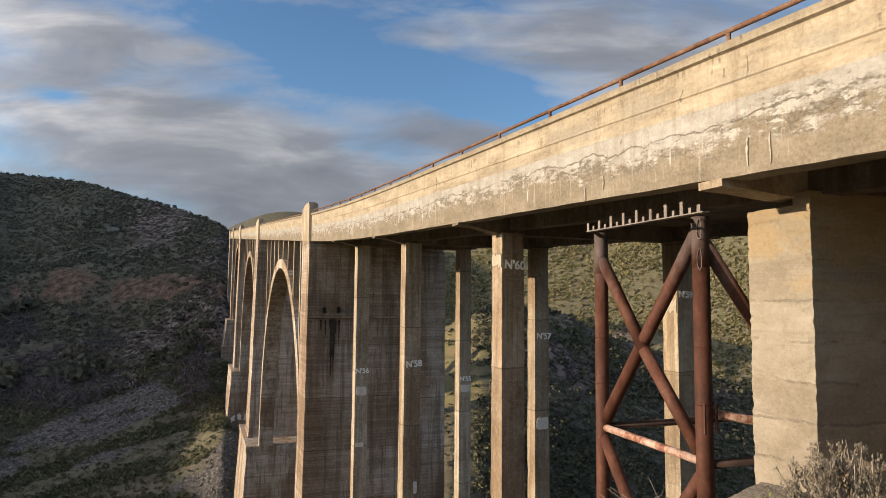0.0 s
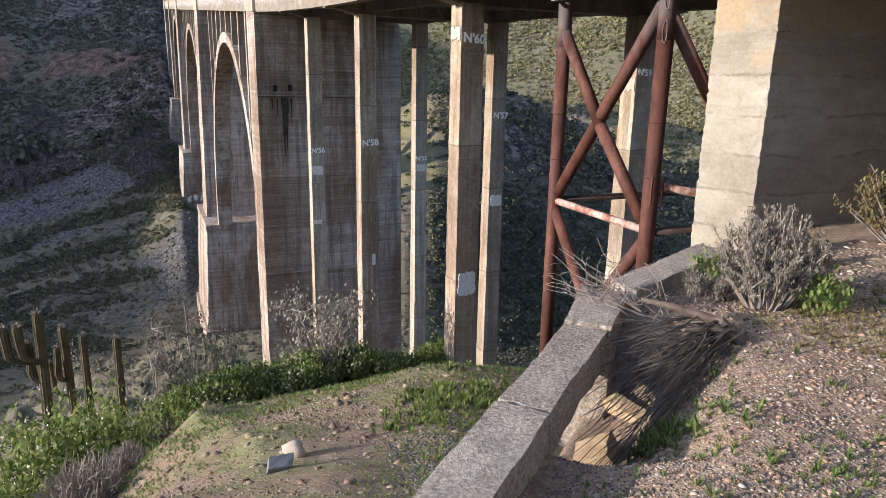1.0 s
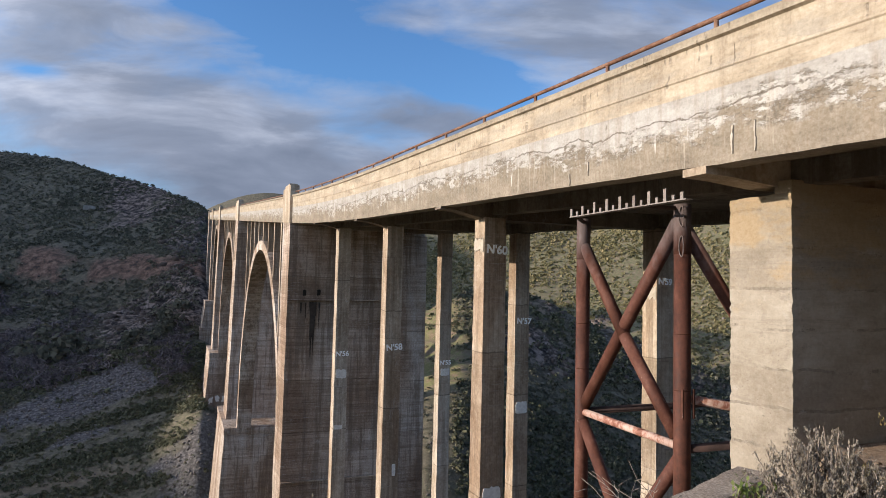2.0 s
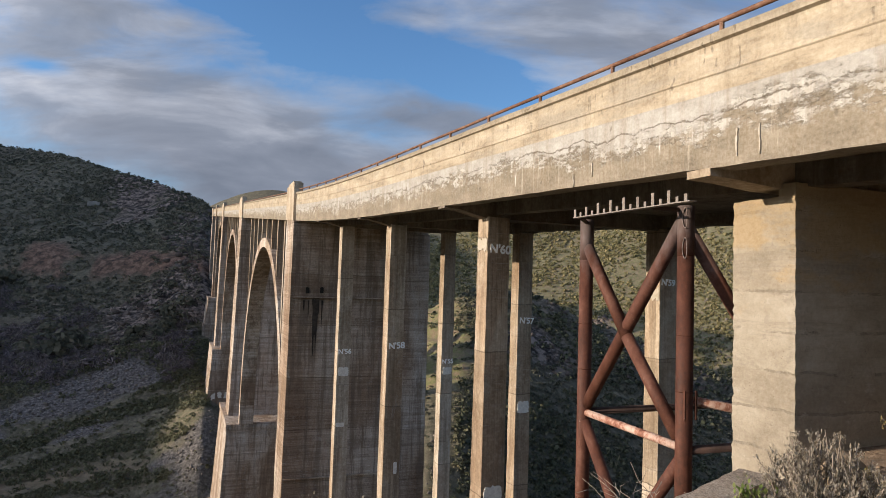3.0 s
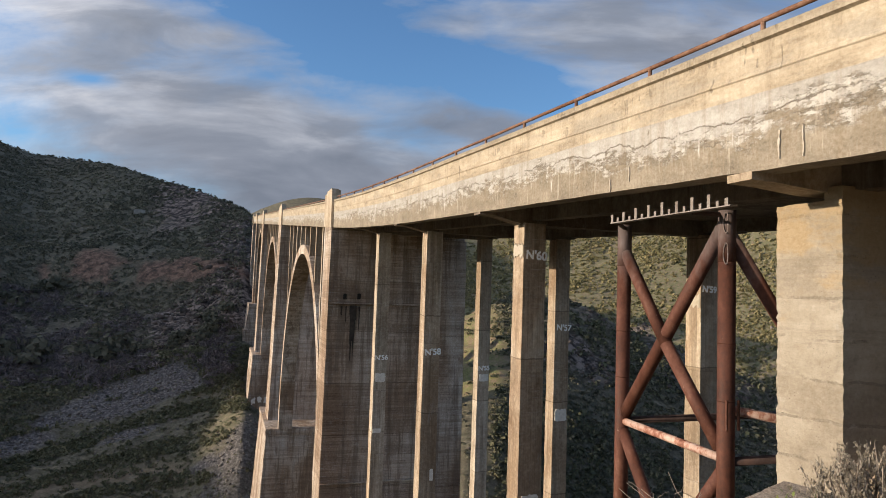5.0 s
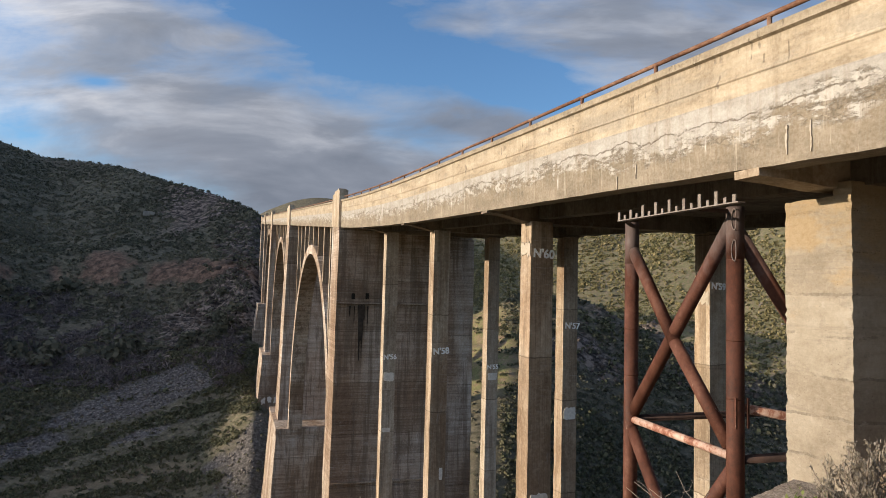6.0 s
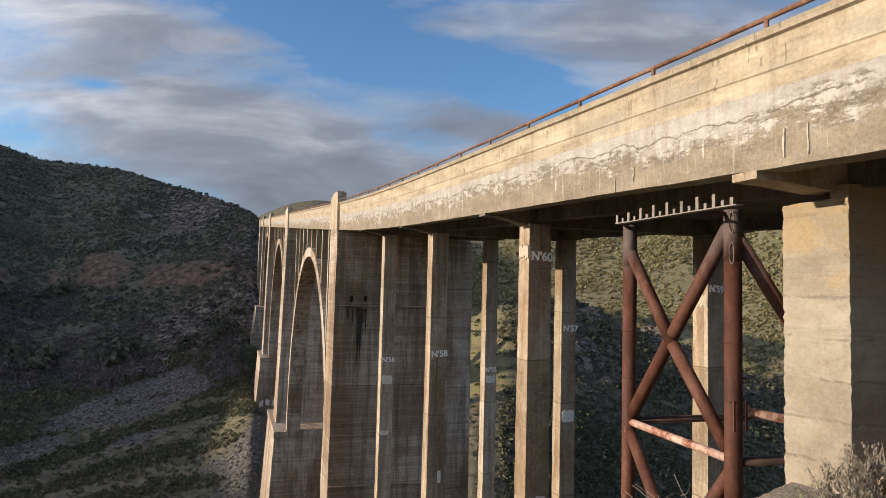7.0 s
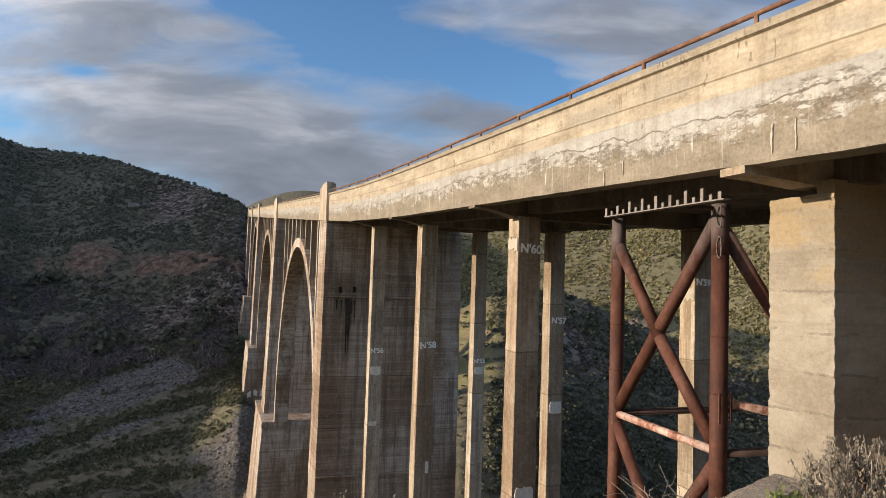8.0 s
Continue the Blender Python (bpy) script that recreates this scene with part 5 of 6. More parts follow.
# ---- steel shoring tower under the deck ----
def tower():
    t = tagged(new("steel_tower"), label="rust-brown braced steel pipe tower propping the concrete deck", category="tower")
    near, far, p, q = 6.6, 8.8, 5.9, 10.4
    for s in (near, far):
        for pp in (p, q):
            foot = min(ground_z(*at(s, pp, 0).xy) - EYE - 0.4, -4.0)
            bm = bmesh.new()
            tube(bm, at(s, pp, foot), at(s, pp, 0.45), 0.105, 24)
            for z in (-0.55, -1.25, -3.2):
                tube(bm, at(s, pp, z), at(s, pp, z + 0.02), 0.108, 24)
            leg = part("leg", bm, M_RUST, t, smooth=False)
            leg.data.shade_smooth()
            bm = bmesh.new()
            tube(bm, at(s, pp, 0.45), at(s, pp, 1.09), 0.107, 24)
            cap = part("leg_head", bm, M_RUST, leg, "grey weathered pipe head")
            cap.data.shade_smooth()
    zn = -1.93

    def brace(a, b, r, mat=M_RUST, label=""):
        bm = bmesh.new()
        tube(bm, at(*a), at(*b), r, 18)
        ob = part("brace", bm, mat, t, label)
        ob.data.shade_smooth()
        return ob

    cross = (7.74, p - 0.01, -0.66)
    brace((far - 0.03, p, 0.66), cross, 0.088)
    brace(cross, (near + 0.1, p, zn + 0.1), 0.088)
    brace((near + 0.02, p + 0.02, 0.98), (far - 0.02, p + 0.02, zn + 0.1), 0.092)
    brace((near + 0.05, p, zn - 0.02), (far - 0.05, p, zn + 0.02), 0.055, M_FLAKY, "pink-rust flaking cross pipe")
    brace((far - 0.03, p, zn - 0.12), (near, p, -4.9), 0.088)
    brace((near, p, zn - 0.12), (far, p, -4.9), 0.088)
    for s, z in ((near, zn - 0.05), (far, zn + 0.02)):
        brace((s, p, z), (s, q, z), 0.055, M_DARKSTEEL, "dark cross pipe")
    brace((near, p + 0.03, 0.80), (near, 8.15, -2.05), 0.088, M_RUST, "grey-brown diagonal pipe")
    brace((near, p + 0.05, -1.35), (near, 8.15, -1.75), 0.06, M_FLAKY, "flaking cross pipe")
    for s, z, name in ((near, 0.93, "weld_seam"), (near, 0.55, "weld_seam")):
        bm = bmesh.new()
        prev = None
        pts = []
        for k in range(21):
            a = math.tau * k / 20
            pts.append(at(s - 0.108 * math.cos(0.6 + 0.5 * math.sin(a)), p - 0.108 * math.sin(0.6 + 0.5 * math.sin(a)) * 0.2 - 0.08, z + 0.13 * math.cos(a)))
        strand(bm, pts, 0.007, 0.007, 5)
        part(name, bm, M_GREYSTEEL, t)
    for pp in (5.81, 5.985):
        bm = bmesh.new()
        sbox(bm, 6.475, 6.50, pp - 0.012, pp + 0.012, -1.58, -1.22)
        part("clamp_plate", bm, M_RUST, t)
    # beam seat with upstanding plates, hung under the deck in front of the legs
    pb = 5.35
    bm = bmesh.new()
    sbox(bm, 5.88, 8.28, pb - 0.05, pb + 0.05, 1.032, 1.046)
    beam = part("seat_beam", bm, M_TEETH, t, "pale steel seat beam with upright plates")
    for a, b in (((6.62, pb + 0.052, 1.04), (6.62, 5.80, 1.04)), ((8.22, pb + 0.052, 1.04), (8.72, 5.83, 1.04))):
        bm = bmesh.new()
        tube(bm, at(*a), at(*b), 0.03, 8)
        part("bracket", bm, M_DARKSTEEL, beam)
    rnd = random.Random(5)
    for k in range(17):
        s = 5.95 + k * 0.143
        h = (0.15, 0.06)[k % 2] if k else 0.08
        if k in (14, 16):
            h = 0.12
        w = 0.022 if k % 2 else 0.026
        bm = bmesh.new()
        sbox(bm, s - w, s + w, pb - 0.045, pb - 0.03, 1.047, 1.047 + h * (0.92 + 0.16 * rnd.random()))
        part("upright_plate", bm, M_TEETH, beam)
    return t


tower()


# ---- low wall ----
def low_wall():
    wall = tagged(new("low_wall"), label="low pebbled grey concrete wall stepping down the slope", category="wall")
    d1 = Vector((math.sin(radians(WALL_AZ)), math.cos(radians(WALL_AZ)), 0))
    n1 = Vector((d1.y, -d1.x, 0)) * WALL_W
    a = Vector((*WALL_A, 0))
    zt, zb = EYE - 1.5, EYE - 3.3

    def block(q, top, cells, label="", foot=zb):
        bm = bmesh.new()
        rough_hexa(bm, [(v[0], v[1], foot) for v in q] + [(v[0], v[1], top) for v in q], cells, 0.008, 0.012, 5.0)
        part("wall_segment", bm, M_WALL, wall, label)

    for s0, s1, dz, foot in ((-5.0, -1.2, -0.01, zb), (-1.19, 0.84, 0.0, zb), (0.85, 1.97, -0.006, zt - 0.24)):
        block([a + d1 * s0, a + d1 * s1, a + d1 * s1 + n1, a + d1 * s0 + n1], zt + dz, (max(8, int((s1 - s0) / 0.06)), 6, 20 if foot == zb else 6), "", foot)
    block([(0.95, 3.72), (1.22, 4.42), (1.56, 4.27), (1.205, 3.59)], zt + 0.01, (14, 8, 20), "broken corner block of the wall")
    block([(1.49, 4.57), (2.66, 5.72), (2.87, 5.50), (1.60, 4.31)], zt + 0.004, (26, 6, 20))
    return wall


low_wall()


# ---- plants and stones ----
def rock_shape(rnd, flat=0.7, sub=1):
    bm = bmesh.new()
    bmesh.ops.create_icosphere(bm, subdivisions=sub, radius=1.0)
    off = Vector((rnd.random() * 50, rnd.random() * 50, rnd.random() * 50))
    for v in bm.verts:
        k = 1 + 0.75 * noise.noise(v.co * 1.2 + off) + 0.45 * noise.noise(v.co * 2.9 + off)
        v.co = Vector((v.co.x * k, v.co.y * k * 0.8, v.co.z * k * flat))
    V = np.array([v.co[:] for v in bm.verts])
    F = np.array([[v.index for v in f.verts] for f in bm.faces])
    bm.free()
    return V, F


def clump_shape(rnd, cards, size, dome=0.75, slim=1.0):
    """A bush as many small leaf sprays, thicker outside, with gaps."""
    V, F = [], []
    for k in range(cards):
        a, h = rnd.random() * math.tau, rnd.random()
        r = (0.45 + 0.55 * rnd.random()) * (1 + 0.25 * math.sin(3 * a + cards))
        el = math.asin(h)
        c = Vector((math.cos(a) * math.cos(el) * r, math.sin(a) * math.cos(el) * r, h * r * dome))
        n = (c.normalized() + Vector((rnd.uniform(-1, 1), rnd.uniform(-1, 1), rnd.uniform(-0.6, 1))) * 0.8).normalized()
        q = n.to_track_quat("Z", "Y")
        w, l = size * (0.5 + rnd.random()) * slim, size * (0.7 + rnd.random()) / math.sqrt(slim)
        t = rnd.random() * math.tau
        for x, y in ((-w, 0), (0, -l), (w, 0), (0, l)):
            x, y = x * math.cos(t) - y * math.sin(t), x * math.sin(t) + y * math.cos(t)
            V.append(c + q @ Vector((x, y, rnd.uniform(-0.2, 0.2) * size)))
        F.append([4 * k, 4 * k + 1, 4 * k + 2, 4 * k + 3])
    return np.array([v[:] for v in V]), np.array(F)


def scatter(name, shapes, spots, mat, rng, parent=None, smooth_it=False, tilt=0.3, upright=False):
    """Joins many turned and scaled copies of the shapes into one mesh. spots: x, y, z, size."""
    VV, FF, base = [], [], 0
    for x, y, z, size in spots:
        V, F = shapes[int(rng.integers(len(shapes)))]
        a = rng.random() * math.tau
        c, s = math.cos(a), math.sin(a)
        R = np.array([[c, -s, 0], [s, c, 0], [0, 0, 1.0]])
        if not upright:
            b = rng.normal() * tilt
            R = R @ np.array([[1, 0, 0], [0, math.cos(b), -math.sin(b)], [0, math.sin(b), math.cos(b)]])
        VV.append((V * (size * np.array([1, 1, rng.uniform(0.8, 1.2)]))) @ R.T + np.array([x, y, z]))
        FF.append(F + base)
        base += len(V)
    return mesh_of(name, np.vstack(VV), np.vstack(FF), mat, parent, smooth_it)


RNG = np.random.default_rng(11)
RND = random.Random(11)


def polar_spots(count, a0, a1, d0, d1, size, keep, power=0.0):
    """Random places on the ground; keep(az, d, x, y, masks) says how likely each one stays."""
    az = RNG.uniform(a0, a1, count)
    u = RNG.random(count)
    d = np.exp(np.log(d0) + u * (np.log(d1) - np.log(d0))) if power == 0 else np.sqrt(d0 * d0 + u * (d1 * d1 - d0 * d0))
    x, y = np.sin(np.radians(az)) * d, np.cos(np.radians(az)) * d
    z, masks = ground_parts(x, y)
    ok = RNG.random(count) < keep(az, d, x, y, masks)
    sz = size(d) * RNG.uniform(0.55, 1.35, count)
    return np.stack([x, y, z, sz], -1)[ok]


def off_bridge(x, y):
    s, p = x * BD.x + y * BD.y, x * BN.x + y * BN.y
    near = (s > 3) & (s < 40) & (p > 4.0) & (p < 12.5)
    piers = (p > 3.3) & (p < 14) & (((s > 56) & (s < 72)) | ((s > 88) & (s < 103)) | ((s > 112) & (s < 140)))
    return ~(near | piers)


def hillside():
    def cover(az, d, x, y, m):
        return off_bridge(x, y) * np.clip(0.80 + 0.45 * fractal(x, y, 12.0, 12.0, 4) - 1.6 * m["scree"] - 0.5 * m["rock"] - 1.2 * m["red"] - m["meadow"], 0.0, 1)

    def plant(name, mat, label, *groups):
        tagged(scatter(name, groups[0], np.vstack(groups[1:]), mat, RNG), label=label, category="shrubs", kind="stuff")

    west = lambda az: smooth(-12.5, -16, az)
    shapes = [clump_shape(RND, 10, 0.33) for _ in range(9)]
    # the near valley side and the spur beyond the columns
    floor = polar_spots(12000, -45, 40, 18, 90, lambda d: np.clip(0.0050 * d, 0.14, 0.42), lambda az, d, x, y, m: cover(az, d, x, y, m) * (1 - 0.93 * west(az) * smooth(60, 66, d)))
    spur = polar_spots(9000, 2, 34, 40, 100, lambda d: np.clip(0.0060 * d, 0.2, 0.55), lambda az, d, x, y, m: off_bridge(x, y) * np.clip(0.6 + 0.6 * fractal(x, y, 6.0, 4.0, 3), 0, 1) * (1 - m["meadow"]) * (1 - 0.8 * m["rock"]))
    plant("valley_scrub", M_SCRUB, "low dry scrub bushes dotted over the valley floor", shapes, floor, spur)
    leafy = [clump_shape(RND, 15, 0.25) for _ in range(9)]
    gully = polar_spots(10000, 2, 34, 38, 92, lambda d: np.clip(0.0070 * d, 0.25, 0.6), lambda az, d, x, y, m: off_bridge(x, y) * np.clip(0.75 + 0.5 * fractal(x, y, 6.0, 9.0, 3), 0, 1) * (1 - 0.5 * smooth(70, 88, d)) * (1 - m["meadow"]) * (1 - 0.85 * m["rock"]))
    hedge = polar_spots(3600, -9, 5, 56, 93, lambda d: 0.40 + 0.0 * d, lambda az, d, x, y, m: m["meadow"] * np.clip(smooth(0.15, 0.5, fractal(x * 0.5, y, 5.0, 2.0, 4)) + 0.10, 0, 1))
    # dark bushes standing in for the shadow across the hill's foot
    shadow_belt = polar_spots(5000, -10, 4.5, 96, 150, lambda d: 0.85 + 0.0 * d, lambda az, d, x, y, m: off_bridge(x, y) * 0.9)
    plant("gully_bushes", M_DARKLEAF, "dense green bushes, darkened for the shaded gully and a shadow band behind", leafy, gully, hedge, shadow_belt)
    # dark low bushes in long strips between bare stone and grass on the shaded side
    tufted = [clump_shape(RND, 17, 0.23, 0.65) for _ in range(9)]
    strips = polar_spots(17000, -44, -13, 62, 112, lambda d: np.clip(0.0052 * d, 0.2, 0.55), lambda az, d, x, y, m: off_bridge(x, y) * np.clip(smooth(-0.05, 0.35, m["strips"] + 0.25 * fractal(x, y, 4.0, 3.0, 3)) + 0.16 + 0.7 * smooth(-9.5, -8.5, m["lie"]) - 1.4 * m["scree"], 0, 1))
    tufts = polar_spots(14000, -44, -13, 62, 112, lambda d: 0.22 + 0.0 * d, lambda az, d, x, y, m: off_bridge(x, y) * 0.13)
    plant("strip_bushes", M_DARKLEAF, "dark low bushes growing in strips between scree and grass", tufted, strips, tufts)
    # far hillsides: fine dense cover, greener and coloured brighter on the sunny side
    small = [clump_shape(RND, 8, 0.38, 0.6) for _ in range(12)]
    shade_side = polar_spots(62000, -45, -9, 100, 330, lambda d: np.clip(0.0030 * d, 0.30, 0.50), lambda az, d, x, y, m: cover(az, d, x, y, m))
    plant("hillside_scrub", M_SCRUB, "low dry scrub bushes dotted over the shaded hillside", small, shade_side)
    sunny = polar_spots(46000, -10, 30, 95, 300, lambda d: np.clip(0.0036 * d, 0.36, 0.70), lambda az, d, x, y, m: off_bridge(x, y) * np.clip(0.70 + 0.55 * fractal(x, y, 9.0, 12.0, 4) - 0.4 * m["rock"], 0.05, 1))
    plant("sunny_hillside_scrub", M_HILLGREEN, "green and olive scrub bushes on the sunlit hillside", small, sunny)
    # leafless thicket and a few large round bushes under the cutting
    twiggy = [clump_shape(RND, 46, 0.20, 0.9, 0.30) for _ in range(9)]
    thicket = polar_spots(5200, -46, -20, 98, 150, lambda d: 1.0 + 0.0 * d, lambda az, d, x, y, m: off_bridge(x, y) * smooth(-8.5, -7.3, m["lie"]) * (1 - smooth(-1.6, -0.4, m["lie"])) * np.clip(0.55 + 0.6 * fractal(x, y, 14.0, 3.0, 3) - m["red"] - 0.6 * m["rock"] - 1.5 * m["scree"], 0, 1))
    plant("valley_thicket", M_THICKET, "grey-brown leafless thicket below the road cutting", twiggy, thicket)
    domes = [clump_shape(RND, 150, 0.13, 0.75) for _ in range(5)]
    big = polar_spots(420, -44, -19, 96, 150, lambda d: 2.3 + 0.0 * d, lambda az, d, x, y, m: off_bridge(x, y) * smooth(-7.0, -5.8, m["lie"]) * (1 - smooth(0.2, 1.2, m["lie"])) * np.clip(0.15 + 0.5 * fractal(x, y, 10.0, 6.0, 3) - m["red"], 0, 1), 1)
    plant("round_bushes", M_SCRUB, "large dark rounded bushes among the leafless thicket", domes, big)
    rocks = [rock_shape(RND, 0.7) for _ in range(6)]
    spots = polar_spots(40000, -44, 34, 24, 150, lambda d: np.clip(0.0024 * d, 0.08, 0.42),
                        lambda az, d, x, y, m: off_bridge(x, y) * np.clip(0.05 + 0.75 * m["scree"] + 0.35 * m["rock"], 0, 1) * (1 - 0.9 * m["meadow"]))
    crags = polar_spots(9000, -30, 40, 50, 175, lambda d: np.clip(0.0048 * d, 0.25, 0.85), lambda az, d, x, y, m: off_bridge(x, y) * m["rock"] * 0.8)
    tagged(scatter("scree_rocks", rocks, spots, M_SCREE, RNG), label="grey broken scree rocks on the valley slopes", category="rocks", kind="stuff")
    tagged(scatter("crag_rocks", rocks, crags, M_CRAG, RNG), label="dark brown rock crags on the valley slopes", category="rocks", kind="stuff")


hillside()


def gravel():
    pebbles = [rock_shape(RND, 0.5) for _ in range(7)]

    def inner(x, y):
        return np.minimum(side(x, y, WALL_A, WALL_AZ) - WALL_W - 0.02, side(x, y, WALL_C, WALL_AZ2) - 0.08)

    off = lambda x, y: (x * BN.x + y * BN.y < 5.7) | (x * BD.x + y * BD.y < 4.8)
    fine = polar_spots(27000, 4, 48, 1.9, 7.0, lambda d: 0.0042 + 0.0014 * d, lambda az, d, x, y, m: (inner(x, y) > 0.03) * off(x, y) * 0.95)
    mid = polar_spots(4200, -10, 62, 1.3, 7.5, lambda d: 0.007 + 0.0032 * d, lambda az, d, x, y, m: (inner(x, y) > 0.06) * off(x, y) * 0.8)
    tagged(scatter("gravel", pebbles, np.vstack([fine, mid]), M_GRAVEL, RNG, smooth_it=False), label="loose brown and grey gravel behind the low wall", category="gravel", kind="stuff")
    outer = lambda x, y: (side(x, y, WALL_A, WALL_AZ) < -0.05) | (side(x, y, WALL_C, WALL_AZ2) < -0.4)
    spots = polar_spots(24000, -34, 16, 2.0, 12, lambda d: 0.0040 + 0.0020 * d, lambda az, d, x, y, m: outer(x, y) * np.clip(0.35 + 0.4 * fractal(x, y, 1.3, 2.0, 3), 0.05, 1))
    big = polar_spots(520, -34, 16, 2.6, 12, lambda d: 0.008 + 0.0058 * d, lambda az, d, x, y, m: outer(x, y) * 0.7)
    dark = polar_spots(9000, -2, 15, 2.4, 4.6, lambda d: 0.0045 + 0.0016 * d, lambda az, d, x, y, m: outer(x, y) * np.clip(1.5 - np.hypot((x - 0.34) / 0.42, (y - 3.30) / 0.62) + 0.35 * fractal(x, y, 0.3, 2.0, 3), 0, 0.9))
    tagged(scatter("dark_gravel", pebbles, dark, M_DARKGRAVEL, RNG), label="patch of dark grey gravel on the slope by the wall", category="gravel", kind="stuff")
    tagged(scatter("slope_stones", pebbles, np.vstack([spots, big]), M_STONE, RNG), label="scattered stones on the grassy earth slope", category="stones", kind="stuff")


gravel()


def tuft_shape(rnd, blades, spread, wide):
    V, F = [], []
    for k in range(blades):
        a = rnd.random() * math.tau
        lean = spread * (0.3 + rnd.random())
        d = Vector((math.cos(a), math.sin(a), 0))
        n = Vector((-d.y, d.x, 0)) * wide * (0.6 + 0.8 * rnd.random())
        h = 0.5 + 0.5 * rnd.random()
        foot = d * 0.08 * rnd.random()
        mid, tip = foot + d * lean * 0.45 + Vector((0, 0, h * 0.62)), foot + d * lean + Vector((0, 0, h))
        V += [foot - n * 0.5, foot + n * 0.5, mid + n, mid - n, tip + n * 0.15, tip - n * 0.15]
        F += [[6 * k, 6 * k + 1, 6 * k + 2, 6 * k + 3], [6 * k + 3, 6 * k + 2, 6 * k + 4, 6 * k + 5]]
    return np.array([v[:] for v in V]), np.array(F)


def weeds():
    herbs = [tuft_shape(RND, 11, 0.6, 0.075) for _ in range(6)]
    grass = [tuft_shape(RND, 8, 0.9, 0.08) for _ in range(5)]
    q = lambda x, y: side(x, y, WALL_A, WALL_AZ)
    spots = polar_spots(420, 8, 62, 1.6, 7, lambda d: 0.035 + 0.004 * d,
                        lambda az, d, x, y, m: (q(x, y) > 0.5) * (side(x, y, WALL_C, WALL_AZ2) > 0.3) * np.clip(0.25 + 0.9 * fractal(x, y, 0.7, 3.0, 3) + 0.5 * (d < 2.6), 0, 1))
    spots = np.vstack([spots, polar_spots(900, 16, 44, 2.0, 3.3, lambda d: 0.024 + 0.002 * d, lambda az, d, x, y, m: (q(x, y) > 0.32) * np.clip(0.3 + 0.6 * fractal(x, y, 0.35, 3.0, 3), 0, 1))])
    tuft = [(1.26 + RNG.normal() * 0.10, 2.84 + RNG.normal() * 0.10, 0, RNG.uniform(0.04, 0.085)) for _ in range(55)]
    tuft = [(x, y, ground_z(x, y), sz) for x, y, _, sz in tuft]
    tagged(scatter("gravel_weeds", herbs, np.vstack([spots, tuft]), M_WEED, RNG, upright=True), label="small fresh green weeds sprouting in the gravel", category="weeds", kind="stuff")
    dry = polar_spots(5200, 20, 60, 3.9, 8.0, lambda d: 0.012 + 0.004 * d, lambda az, d, x, y, m: (side(x, y, WALL_C, WALL_AZ2) > 0.5) * (x * BD.x + y * BD.y < 4.8) * np.clip(0.35 + 0.8 * fractal(x, y, 0.6, 8.0, 4) - 0.4 * m["gravel"], 0, 1))
    tagged(scatter("dry_grass", grass, dry, M_DRYLEAF, RNG, upright=True), label="short yellowed grass on the bank before the pier", category="grass", kind="stuff")
    patch_grass = polar_spots(17000, -40, 14, 2.3, 13, lambda d: 0.008 + 0.0032 * d,
                              lambda az, d, x, y, m: (q(x, y) < -0.06) * np.clip(0.05 + 0.9 * fractal(x, y, 1.1, 7.0, 4) + 0.5 * np.exp(-((d - 6.5) / 1.5) ** 2), 0, 1))
    rim = polar_spots(6500, -34, -2, 4.0, 9.5, lambda d: 0.009 + 0.0036 * d, lambda az, d, x, y, m: (q(x, y) < -0.5) * np.clip(-0.1 + 0.7 * fractal(x, y, 0.8, 3.0, 4) + 1.1 * np.exp(-((d - 6.6 - 0.05 * az) / 0.7) ** 2), 0, 1))
    patch_grass = np.vstack([patch_grass, rim])
    tagged(scatter("slope_grass", grass, patch_grass, M_WEED, RNG, upright=True), label="short green grass and herbs on the slope", category="grass", kind="stuff")
    patch_herb = polar_spots(3200, -8, 13, 3.2, 7.0, lambda d: 0.022 + 0.008 * d,
                             lambda az, d, x, y, m: (q(x, y) < -0.10) * np.clip(-0.25 + 0.9 * fractal(x, y, 0.9, 1.5, 3) + 0.9 * np.exp(-((x - 0.35) / 0.5) ** 2 - ((y - 4.9) / 0.9) ** 2), 0, 0.9))
    tagged(scatter("slope_herbs", herbs, patch_herb, M_LEAF, RNG, upright=True), label="leafy green herbs growing beside the low wall", category="weeds", kind="stuff")


weeds()


def stem_path(foot, top, rnd, bend, n=6):
    side_way = Vector((rnd.uniform(-1, 1), rnd.uniform(-1, 1), rnd.uniform(-0.2, 0.6))) * bend
    pts = []
    for k in range(n):
        u = k / (n - 1)
        pts.append(foot.lerp(top, u) + side_way * math.sin(math.pi * u) + Vector((rnd.uniform(-1, 1), rnd.uniform(-1, 1), rnd.uniform(-1, 1))) * bend * 0.15)
    return pts


def sprays(points, count, size, spread, rnd, wide=0.5):
    """Small leaves round points."""
    V, F = [], []
    for p in points:
        for _ in range(count):
            c = p + Vector((rnd.gauss(0, 1), rnd.gauss(0, 1), rnd.gauss(0, 1))) * spread
            q = Vector((rnd.gauss(0, 1), rnd.gauss(0, 1), rnd.gauss(0.4, 1))).to_track_quat("Z", "Y")
            l = size * (0.6 + 0.8 * rnd.random())
            k = len(V)
            V += [c + q @ Vector(v) for v in ((0, -l, 0), (l * wide, 0, l * 0.15), (0, l, 0), (-l * wide, 0, l * 0.15))]
            F.append([k, k + 1, k + 2, k + 3])
    return np.array([v[:] for v in V]), np.array(F)


